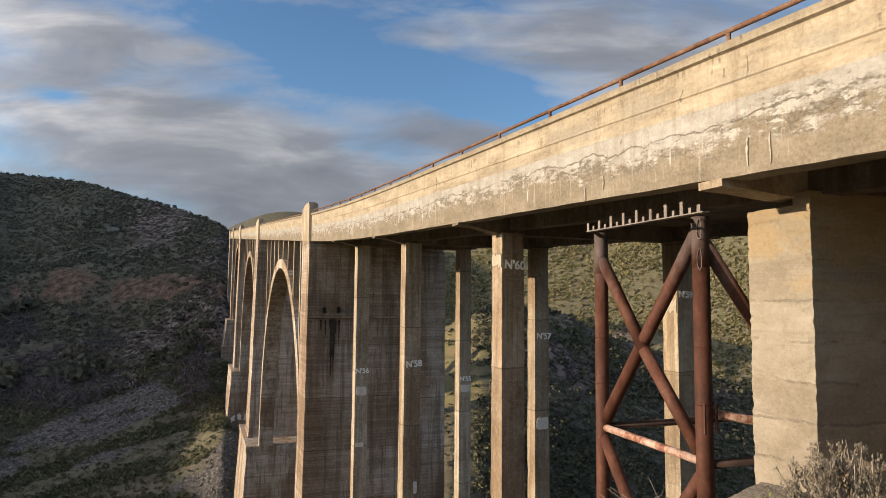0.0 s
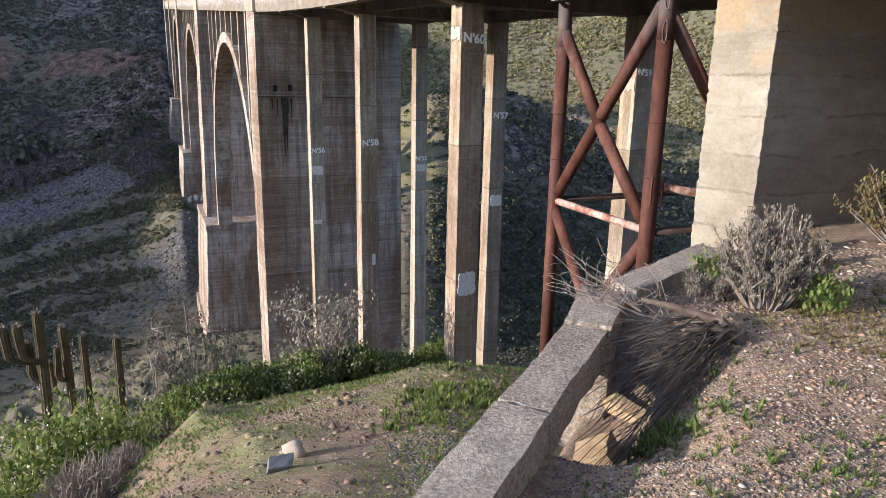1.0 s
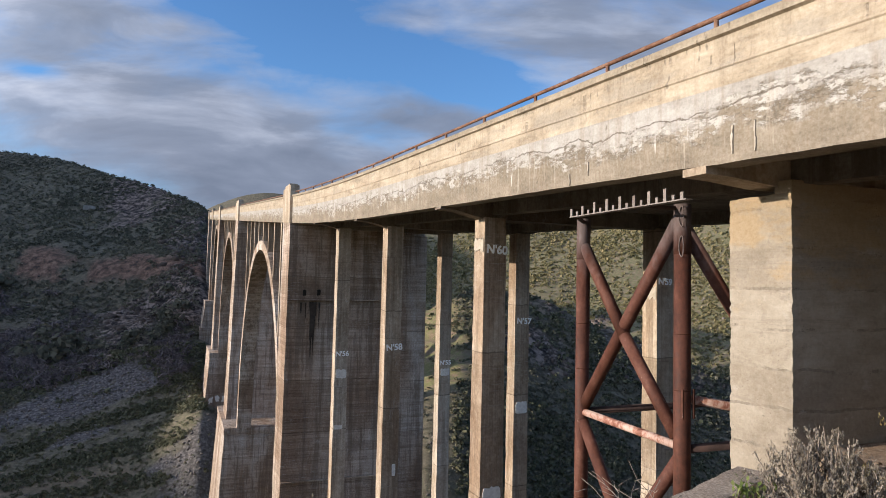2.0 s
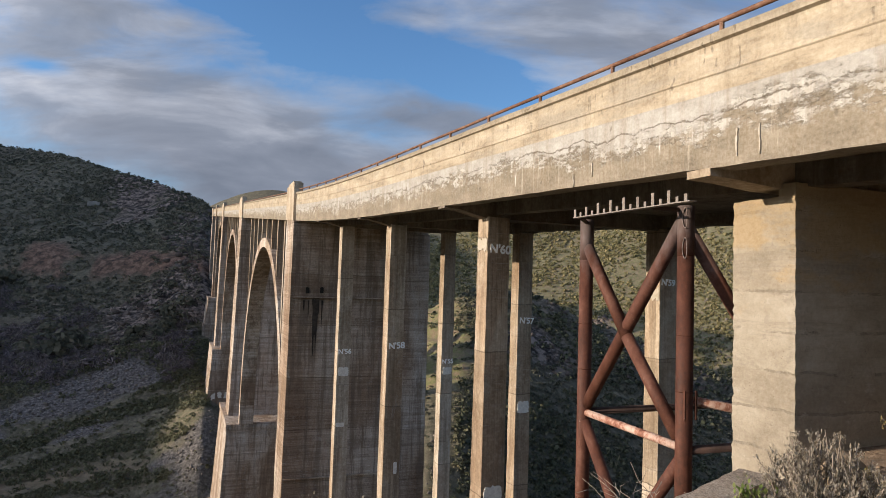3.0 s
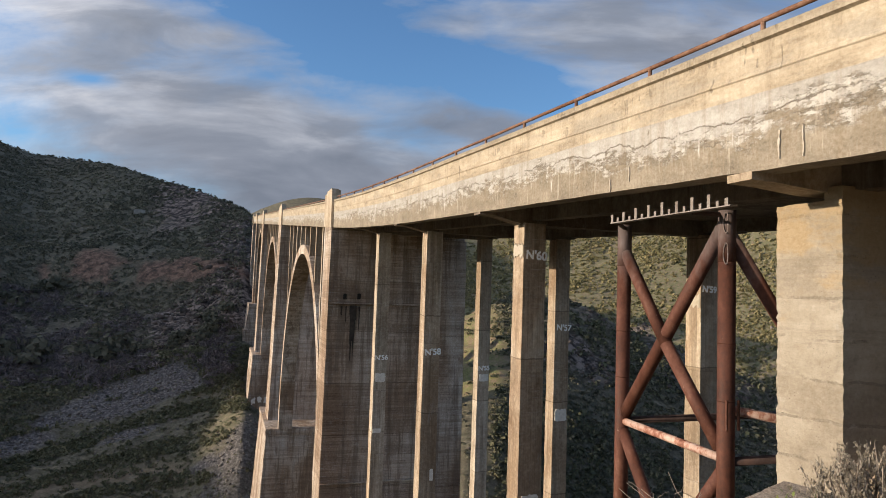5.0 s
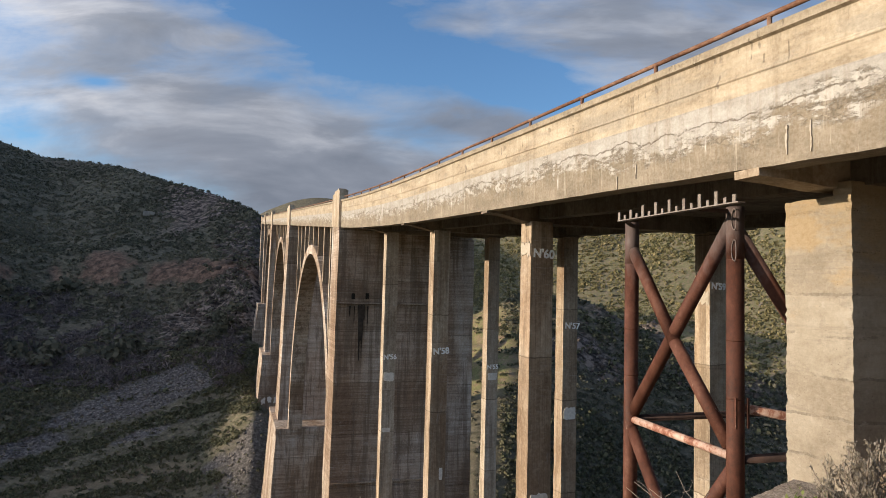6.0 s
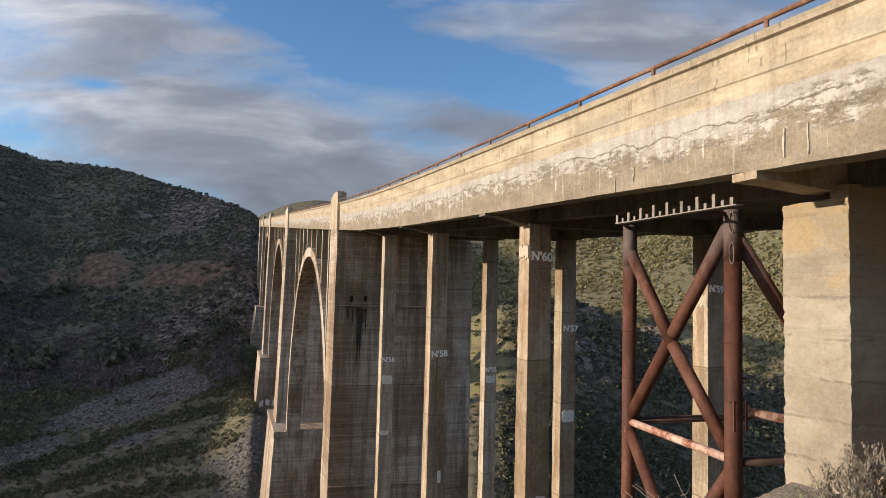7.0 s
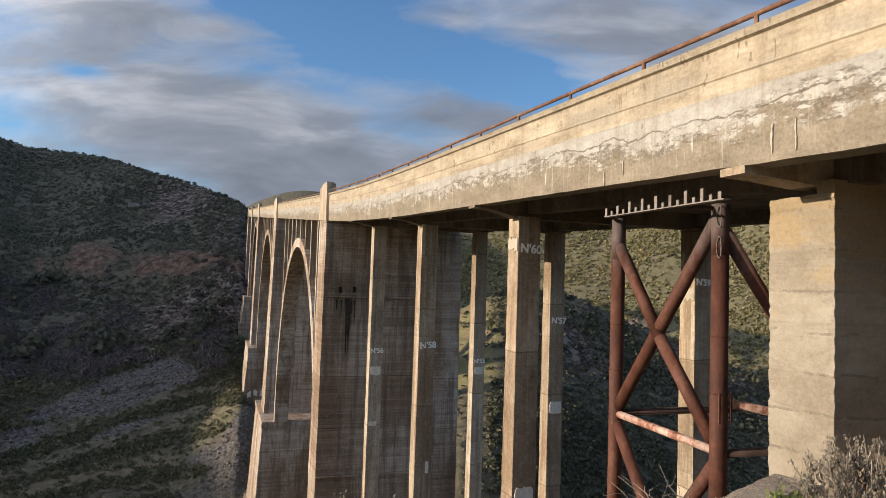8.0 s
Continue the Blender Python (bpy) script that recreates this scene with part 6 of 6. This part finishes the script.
def stem_shrub(name, label, x, y, tall, wide, stems, seed, leaf_mat, leaf_size, per, stem_mat, low_green=False, squash=1.0, shoots=3):
    """An upright shrub: many woody stems that fork, dressed with small leaves."""
    rnd = random.Random(seed)
    root = Vector((x, y, ground_z(x, y)))
    thing = tagged(new(name), label=label, category="shrub")
    bm = bmesh.new()
    spots = []
    for k in range(stems):
        a, r = rnd.random() * math.tau, math.sqrt(rnd.random())
        foot = root + Vector((math.cos(a) * 0.09, math.sin(a) * 0.09, -0.04))
        top = root + Vector((math.cos(a) * wide * r, math.sin(a) * wide * r * squash, tall * (1 - 0.5 * r * r) * rnd.uniform(0.7, 1.05)))
        pts = stem_path(foot, top, rnd, 0.05 * tall)
        strand(bm, pts, 0.006 + 0.006 * tall, 0.003, 4)
        spots += [pts[i].lerp(pts[i + 1], u / 5) for i in range(2, 5) for u in range(5)] + [pts[5]]
        for _ in range(shoots):
            i = rnd.randrange(2, 5)
            tip = pts[i] + Vector((rnd.gauss(0, 0.10), rnd.gauss(0, 0.10), rnd.uniform(0.08, 0.24))) * tall
            sub = stem_path(pts[i], tip, rnd, 0.02 * tall, 5)
            strand(bm, sub, 0.005, 0.002, 3)
            spots += [sub[i].lerp(sub[i + 1], u / 3) for i in range(1, 4) for u in range(3)] + [sub[4]]
    part("branchwork", bm, stem_mat, thing, "grey woody stems")
    V, F = sprays(spots, per, leaf_size, leaf_size * 0.9, rnd, 0.4)
    ob = mesh_of("foliage", V, F, leaf_mat, thing)
    if low_green:
        pts = [root + Vector((0.24 + rnd.gauss(0, 0.07), -0.24 + rnd.gauss(0, 0.07), 0.16 + rnd.gauss(0, 0.07))) for _ in range(130)]
        pts += [root + Vector((-0.42 + rnd.gauss(0, 0.05), 0.05 + rnd.gauss(0, 0.05), 0.30 + rnd.gauss(0, 0.04))) for _ in range(30)]
        V, F = sprays(pts, 3, 0.022, 0.02, rnd, 0.5)
        tagged(mesh_of("green_growth", V, F, M_WEED, thing), label="fresh green shoots", kind="stuff")
    return thing


stem_shrub("grey_shrub", "grey half-dry shrub with a few green shoots on gravel", 2.40, 4.07, 0.72, 0.41, 84, 3, M_GREYLEAF, 0.0115, 4, M_DEADTWIG, True, 0.8)
stem_shrub("small_grey_shrub", "low grey dry shrub against the low wall", 2.12, 4.40, 0.26, 0.22, 20, 4, M_GREYLEAF, 0.011, 3, M_DEADTWIG)
stem_shrub("yellowed_shrub", "yellow-green twiggy shrub in front of the pier", 4.45, 5.45, 0.85, 0.70, 46, 5, M_DRYLEAF, 0.020, 2, M_DEADTWIG)
stem_shrub("small_grey_shrub", "low dry shrub on gravel near the pier", 3.35, 5.15, 0.20, 0.2, 12, 6, M_DRYLEAF, 0.014, 2, M_DEADTWIG)


def brush_pile():
    """Dead branches lying from an uprooted stump to the wall."""
    rnd = random.Random(21)
    thing = tagged(new("brush_pile"), label="tangled pile of dead dry branches lying against the wall", category="branches")
    root = Vector((1.90, 3.52, ground_z(1.90, 3.52) + 0.05))
    along = Vector((math.sin(radians(WALL_AZ)), math.cos(radians(WALL_AZ)), 0))
    inward = Vector((along.y, -along.x, 0))
    start_line = Vector((*WALL_A, 0))
    bm = bmesh.new()
    strand(bm, [root + Vector((0.08, 0.0, -0.06)), root + Vector((-0.05, 0.04, 0.05)), root + Vector((-0.28, 0.16, 0.10)), root + Vector((-0.46, 0.26, 0.12))], 0.05, 0.012, 8)
    strand(bm, [root + Vector((0.07, -0.05, -0.05)), root + Vector((-0.10, -0.06, 0.04)), root + Vector((-0.32, -0.08, 0.05))], 0.035, 0.010, 8)
    part("stump", bm, M_BARK, thing, "dark broken stump")
    for k in range(68):
        bm = bmesh.new()
        u = rnd.random()
        tip = start_line + along * (0.85 + 1.30 * u) + inward * (0.26 + 0.22 * rnd.random())
        tip.z = EYE - 2.02 + 0.40 * u + rnd.uniform(-0.04, 0.14)
        start = root + Vector((rnd.uniform(-0.16, 0.04), rnd.uniform(-0.10, 0.12) + 0.16 * (u - 0.5), rnd.uniform(-0.03, 0.08)))
        pts = stem_path(start, start.lerp(tip, rnd.uniform(0.45, 1.12)), rnd, 0.085, 8)
        strand(bm, pts, rnd.uniform(0.003, 0.0075), 0.0018, 4)
        way = (pts[-1] - pts[0]).normalized()
        for _ in range(3):
            i = rnd.randrange(2, 6)
            sub = stem_path(pts[i], pts[i] + way * rnd.uniform(0.12, 0.32) + Vector((rnd.uniform(-0.08, 0.08), rnd.uniform(-0.10, 0.10), rnd.uniform(-0.06, 0.09))), rnd, 0.03, 5)
            strand(bm, sub, 0.003, 0.0014, 3)
        part("branch", bm, M_TWIG, thing)


brush_pile()


def wall_twigs():
    """Bleached dead twigs that climb over the wall's corner."""
    rnd = random.Random(31)
    thing = tagged(new("dead_twigs"), label="bleached dead twigs curling over the wall corner", category="branches")
    for k in range(40):
        bm = bmesh.new()
        start = Vector((rnd.uniform(1.25, 1.75), rnd.uniform(3.75, 4.25), EYE - 1.60))
        tip = Vector((rnd.uniform(0.95, 1.75), rnd.uniform(3.95, 4.45), EYE - 1.5 + rnd.uniform(0.02, 0.40) * rnd.random() + 0.02))
        pts = stem_path(start, tip, rnd, 0.10, 7)
        strand(bm, pts, 0.005, 0.0018, 4)
        for _ in range(2):
            i = rnd.randrange(3, 7)
            sub = stem_path(pts[i], pts[i] + Vector((rnd.uniform(-0.16, 0.08), rnd.uniform(-0.1, 0.1), rnd.uniform(-0.02, 0.10))), rnd, 0.05, 5)
            strand(bm, sub, 0.003, 0.0014, 3)
        part("twig", bm, M_DEADTWIG, thing)


wall_twigs()


def footing():
    """Ochre concrete blocks half buried in the hollow behind the wall."""
    def block(x, y, z, l, w, h, az, pitch, label, lean=0):
        m = Matrix.Translation((x, y, z)) @ Matrix.Rotation(radians(-az), 4, "Z") @ Matrix.Rotation(radians(pitch), 4, "X") @ Matrix.Rotation(radians(-lean), 4, "Y")
        bm = bmesh.new()
        rough_hexa(bm, [m @ Vector(v) for v in ((-w, -l, -h), (w, -l, -h), (w, l, -h), (-w, l, -h), (-w, -l, h), (w, -l, h), (w, l, h), (-w, l, h))], (4, 8, 3), 0.006, 0.008, 6.0)
        tagged(part("concrete_block", bm, M_PALE, None), label=label, category="block")

    block(1.00, 3.02, EYE - 2.03, 0.14, 0.11, 0.08, 20, 0, "ochre concrete block half buried under the wall", 34)
    block(1.30, 3.50, EYE - 1.99, 0.26, 0.05, 0.05, -25, 0, "thin ochre concrete bar under dead branches", 20)
    block(1.50, 3.92, EYE - 1.95, 0.22, 0.06, 0.05, -25, 0, "thin ochre concrete bar under dead branches", 20)


footing()


def single_stone(x, y, size, flat, mat, label, seed, turn=0.0, sink=0.3):
    V, F = rock_shape(random.Random(seed), flat, 2)
    a = radians(turn)
    R = np.array([[math.cos(a), -math.sin(a), 0], [math.sin(a), math.cos(a), 0], [0, 0, 1]])
    V = (V * size) @ R.T + np.array([x, y, ground_z(x, y) + size * flat * (1 - sink)])
    tagged(mesh_of("stone", V, F, mat), label=label, category="stone")


single_stone(-0.70, 3.57, 0.070, 0.75, M_PALESTONE, "rounded pale stone on the grassy slope", 3)

single_stone(1.05, 2.62, 0.05, 0.7, M_STONE, "brown stone in the gravel by the wall", 8)
single_stone(3.55, 5.75, 0.24, 0.6, M_STONE, "large pale boulder at the foot of the pier", 9, 10, 0.5)


def slate_slab():
    """A flat split stone leaning on the slope."""
    m = Matrix.Translation((-0.72, 3.27, ground_z(-0.72, 3.27) + 0.04)) @ Matrix.Rotation(radians(38), 4, "Z") @ Matrix.Rotation(radians(24), 4, "X")
    bm = bmesh.new()
    rough_hexa(bm, [m @ Vector(v) for v in ((-0.10, -0.03, -0.016), (0.04, -0.065, -0.016), (0.10, 0.025, -0.016), (-0.05, 0.055, -0.016),
                                            (-0.09, -0.027, 0.016), (0.035, -0.06, 0.018), (0.09, 0.02, 0.016), (-0.045, 0.05, 0.014))], (5, 4, 2), 0.004, 0.004, 9.0)
    tagged(part("stone", bm, M_SLATE, None), label="flat grey-green slate stone on the grassy slope", category="stone")


slate_slab()


def slab_corner():
    bm = bmesh.new()
    z = ground_z(-0.2, 2.80)
    rough_hexa(bm, [(-0.36, 2.45, z - 0.2), (0.02, 2.60, z - 0.2), (-0.08, 2.74, z - 0.2), (-0.28, 2.70, z - 0.2), (-0.36, 2.45, z + 0.02), (0.02, 2.60, z + 0.03), (-0.08, 2.74, z + 0.03), (-0.28, 2.70, z + 0.02)], (6, 4, 2), 0.008, 0.01, 6)
    tagged(part("concrete_slab", bm, M_WALL, None), label="buried grey concrete slab beside the wall", category="slab")


slab_corner()


def leafy_bush(x, y, tall, wide, seed, flowers=0, mat=None, label="", cards=900, leaf=0.06, lift=0.0):
    """A rounded bush of limbs and leaf sprays with an uneven outline."""
    rnd = random.Random(seed)
    root = Vector((x, y, ground_z(x, y) + lift))
    thing = tagged(new("bush"), label=label or "dense green bush on the valley slope", category="bush", group="bushes on the slope")
    bm = bmesh.new()
    tips = []
    for k in range(26):
        a, r = rnd.random() * math.tau, math.sqrt(rnd.random())
        tip = root + Vector((math.cos(a) * wide * r, math.sin(a) * wide * r, tall * (1 - 0.55 * r * r) * rnd.uniform(0.65, 1.05)))
        strand(bm, stem_path(root + Vector((rnd.gauss(0, 0.05), rnd.gauss(0, 0.05), -0.1)), tip, rnd, 0.08 * tall, 5), 0.02, 0.006, 4)
        tips.append(tip)
    part("branchwork", bm, M_BARK, thing)
    pts = []
    for _ in range(cards):
        t = rnd.choice(tips)
        pts.append(t + Vector((rnd.gauss(0, 0.16 * wide), rnd.gauss(0, 0.16 * wide), rnd.gauss(-0.12 * tall, 0.13 * tall))))
    zz = ground_parts(np.array([p.x for p in pts]), np.array([p.y for p in pts]))[0]
    pts = [p for p, z in zip(pts, zz) if p.z > z]
    V, F = sprays(pts, 3, leaf, leaf * 1.1, rnd, 0.55)
    mesh_of("foliage", V, F, mat or M_LEAF, thing)
    if flowers:
        pts = [p for p in pts if p.z > root.z + tall * 0.35]
        pick = [rnd.choice(pts) + Vector((-0.08, -0.10, 0.07)) for _ in range(flowers * 2)]
        V, F = sprays(pick, 4, leaf * 0.36, leaf * 0.4, rnd, 0.9)
        tagged(mesh_of("blossom", V, F, M_FLOWER, thing), label="small white flowers", kind="stuff")
    return thing


def polar(az, d):
    return math.sin(radians(az)) * d, math.cos(radians(az)) * d


FLOWERING = "dense green bush with small white flowers"
for k, (az, d, tall, wide, fl) in enumerate(((-29.9, 7.6, 1.95, 1.0, 190), (-34.0, 7.2, 2.0, 1.2, 120), (-19.0, 11.0, 0.8, 0.8, 30),
                                             (-16.0, 11.6, 0.62, 0.7, 50), (-13.3, 12.4, 0.42, 0.7, 90), (-10.6, 12.2, 0.72, 0.8, 130), (-7.4, 12.9, 0.45, 0.7, 90), (-4.8, 12.6, 0.62, 0.7, 80), (-1.8, 13.2, 0.40, 0.6, 50), (2.2, 14.0, 0.7, 0.7, 0))):
    leafy_bush(*polar(az, d), tall, wide, 100 + k, fl, None, FLOWERING if fl else "", 3000 if k < 2 else 1700, 0.036 if k < 2 else 0.040)
# darker scrub leaves here hold the shade behind the rim
leafy_bush(*polar(-24.2, 10.0), 1.0, 0.8, 102, 0, M_SCRUB, "dark scrub bush beyond the slope's rim", 1200, 0.036)
leafy_bush(*polar(-26.6, 9.0), 1.75, 0.75, 103, 90, None, FLOWERING, 2000, 0.03)
leafy_bush(*polar(-22.5, 12.5), 1.5, 1.2, 130, 0, M_DRYLEAF, "yellowish dry bush on the valley slope", 500, 0.05)
leafy_bush(*polar(-17.5, 14.5), 2.2, 1.3, 131, 0, M_SCRUB, "dark scrub bush below the pier", 800, 0.06)
leafy_bush(*polar(-33.0, 12.0), 2.6, 1.5, 132, 0, M_SCRUB, "dark scrub bush among the cacti", 800, 0.06)


def twig_shrub(az, d, tall, wide, seed, label):
    rnd = random.Random(seed)
    x, y = polar(az, d)
    root = Vector((x, y, ground_z(x, y)))
    thing = tagged(new("bare_shrub"), label=label, category="shrub")
    bm, crown = bmesh.new(), bmesh.new()
    for k in range(150):
        a, r = rnd.random() * math.tau, math.sqrt(rnd.random())
        tip = root + Vector((math.cos(a) * wide * r, math.sin(a) * wide * r, tall * (1 - 0.6 * r * r) * rnd.uniform(0.7, 1.05)))
        pts = stem_path(root, tip, rnd, 0.07 * tall, 6)
        strand(bm, pts, 0.008, 0.003, 3)
        for _ in range(4):
            i = rnd.randrange(2, 5)
            strand(crown, stem_path(pts[i], pts[i] + Vector((rnd.gauss(0, 0.15), rnd.gauss(0, 0.15), rnd.uniform(0.05, 0.25))) * tall, rnd, 0.03, 4), 0.004, 0.002, 3)
    part("branchwork", bm, M_DEADTWIG, thing)
    tagged(part("twig_crown", crown, M_DEADTWIG, thing), kind="stuff")


twig_shrub(-28.8, 5.6, 0.72, 0.40, 41, "bare grey twiggy shrub below the slope's rim")
twig_shrub(-25.2, 6.4, 0.45, 0.28, 42, "bare purple-grey twiggy shrub below the slope's rim")


def small_tree(az, d, tall, seed, mat, label):
    """A thin open tree: forked trunk, bare limbs, sparse leaves."""
    rnd = random.Random(seed)
    x, y = polar(az, d)
    root = Vector((x, y, ground_z(x, y)))
    thing = tagged(new("tree"), label=label, category="tree", group="small trees on the slope")
    bm = bmesh.new()
    tips = []
    for k in range(5):
        a = math.tau * k / 5 + rnd.random()
        top = root + Vector((math.cos(a) * 0.35 * tall, math.sin(a) * 0.35 * tall, tall * rnd.uniform(0.6, 1.0)))
        pts = stem_path(root + Vector((0, 0, -0.2)), top, rnd, 0.10 * tall, 7)
        strand(bm, pts, 0.05, 0.012, 6)
        for _ in range(9):
            i = rnd.randrange(2, 7)
            tip = pts[i] + Vector((rnd.gauss(0, 0.14), rnd.gauss(0, 0.14), rnd.uniform(-0.02, 0.2))) * tall
            sub = stem_path(pts[i], tip, rnd, 0.05 * tall, 5)
            strand(bm, sub, 0.014, 0.004, 4)
            tips += sub[2:]
    part("trunk", bm, M_DEADTWIG, thing, "pale forked trunk and limbs")
    V, F = sprays(tips, 13, 0.045, 0.13, rnd, 0.5)
    mesh_of("crown", V, F, mat, thing)


small_tree(-7.6, 13.0, 1.9, 51, M_GREYLEAF, "thin sparse tree in front of the pier")
small_tree(-22.0, 17.0, 3.5, 52, M_GREYLEAF, "pale thin tree on the shaded valley slope")
small_tree(-25.6, 17.0, 3.2, 53, M_GREYLEAF, "pale thin tree on the shaded valley slope")
small_tree(-19.0, 18.0, 3.3, 54, M_SCRUB, "dark thin tree on the shaded valley slope")


def cactus(az, d, stems, seed, label):
    """Columnar cactus: ribbed arms that curve up from one foot. stems: sideways reach, depth, height of the tip, girth."""
    rnd = random.Random(seed)
    x, y = polar(az, d)
    root = Vector((x, y, ground_z(x, y)))
    thing = tagged(new("cactus"), label=label, category="cactus", group="cacti on the slope")
    across = Vector((math.cos(radians(az)), -math.sin(radians(az)), 0))
    deep = Vector((across.y, -across.x, 0))
    for k, (dx, dy, tip, r0) in enumerate(stems):
        bm = bmesh.new()
        lines, n = [], 30
        top = tip + EYE
        # arms leave the trunk well up and bend upright
        fork = top - 0.72 if k else root.z - 0.2
        phase = rnd.random() * 6
        for i in range(n):
            u = i / (n - 1)
            v = 1 - (1 - u) ** 1.6
            out = min(1.0, v * 1.9) if k else v
            out = out * out * (3 - 2 * out)
            c = Vector((root.x, root.y, 0)) + across * (dx * out + 0.02 * math.sin(4 * v + phase)) + deep * (dy * out) + Vector((0, 0, fork + (top - fork) * (v if not k else v ** 1.9)))
            cap = max(0.0, (c.z - (top - r0 * 1.3)) / (r0 * 1.3))
            r = r0 * (1 + 0.08 * math.sin(9 * v + phase)) * math.sqrt(max(0.03, 1 - cap * cap))
            lines.append([bm.verts.new(c + Vector((math.cos(math.tau * j / 20), math.sin(math.tau * j / 20), 0)) * r * (1.0 if j % 2 else 0.84)) for j in range(20)])
        for a, b in zip(lines, lines[1:]):
            for j in range(20):
                bm.faces.new((a[j], a[(j + 1) % 20], b[(j + 1) % 20], b[j]))
        bm.faces.new(lines[-1])
        arm = part("arm", bm, M_CACTUS, thing)
        bm = bmesh.new()
        c = Vector((root.x, root.y, top - r0 * 0.35)) + across * dx + deep * dy
        for _ in range(60):
            w = Vector((rnd.gauss(0, 1), rnd.gauss(0, 1), abs(rnd.gauss(0.3, 0.6)))).normalized()
            strand(bm, [c + w * r0 * 0.6, c + w * r0 * 1.25], 0.006, 0.002, 3)
        part("spiny_tip", bm, M_DEADTWIG, arm, "brown woolly spined tip")


cactus(-30.5, 12.0, ((0.06, 0.0, -3.83, 0.088), (-0.22, 0.1, -3.96, 0.075), (-0.42, 0.0, -3.99, 0.075), (-0.13, -0.12, -4.34, 0.068)), 61, "tall branching columnar cactus on the slope")
cactus(-28.6, 12.5, ((0.0, 0.0, -4.29, 0.07), (-0.13, 0.1, -4.61, 0.06), (-0.25, 0.0, -4.91, 0.045)), 62, "columnar cactus with three arms")
cactus(-27.3, 13.0, ((0.0, 0.0, -4.68, 0.075),), 63, "single upright columnar cactus")
cactus(-24.9, 14.0, ((0.0, 0.0, -5.19, 0.085),), 64, "pale single columnar cactus among bare trees")


def hut():
    """Ruined stone hut far up the shaded hill."""
    x, y = polar(-27.4, 191)
    z = ground_z(x, y)
    thing = tagged(new("ruined_hut"), label="small pale ruined stone hut on the far hillside", category="hut")
    d = Vector((math.cos(radians(27)), math.sin(radians(27)), 0))
    n = Vector((-d.y, d.x, 0))
    c = Vector((x, y, z))

    def wall(a, b, t, z0, z1):
        bm = bmesh.new()
        w = (b - a).normalized()
        k = Vector((-w.y, w.x, 0)) * t
        rough_hexa(bm, [a + Vector((0, 0, z0)), b + Vector((0, 0, z0)), b + k + Vector((0, 0, z0)), a + k + Vector((0, 0, z0)),
                        a + Vector((0, 0, z1)), b + Vector((0, 0, z1 * 0.85)), b + k + Vector((0, 0, z1 * 0.85)), a + k + Vector((0, 0, z1))], (8, 1, 3), 0.12, 0.1, 0.8)
        part("wall", bm, M_HUT, thing)

    wall(c - d * 2.5, c + d * 0.4, 0.4, -1.5, 1.3)
    wall(c + d * 1.1, c + d * 2.5, 0.4, -1.5, 1.1)
    wall(c - d * 2.5 + n * 2.4, c + d * 2.5 + n * 2.4, 0.4, -1.5, 1.6)


hut()
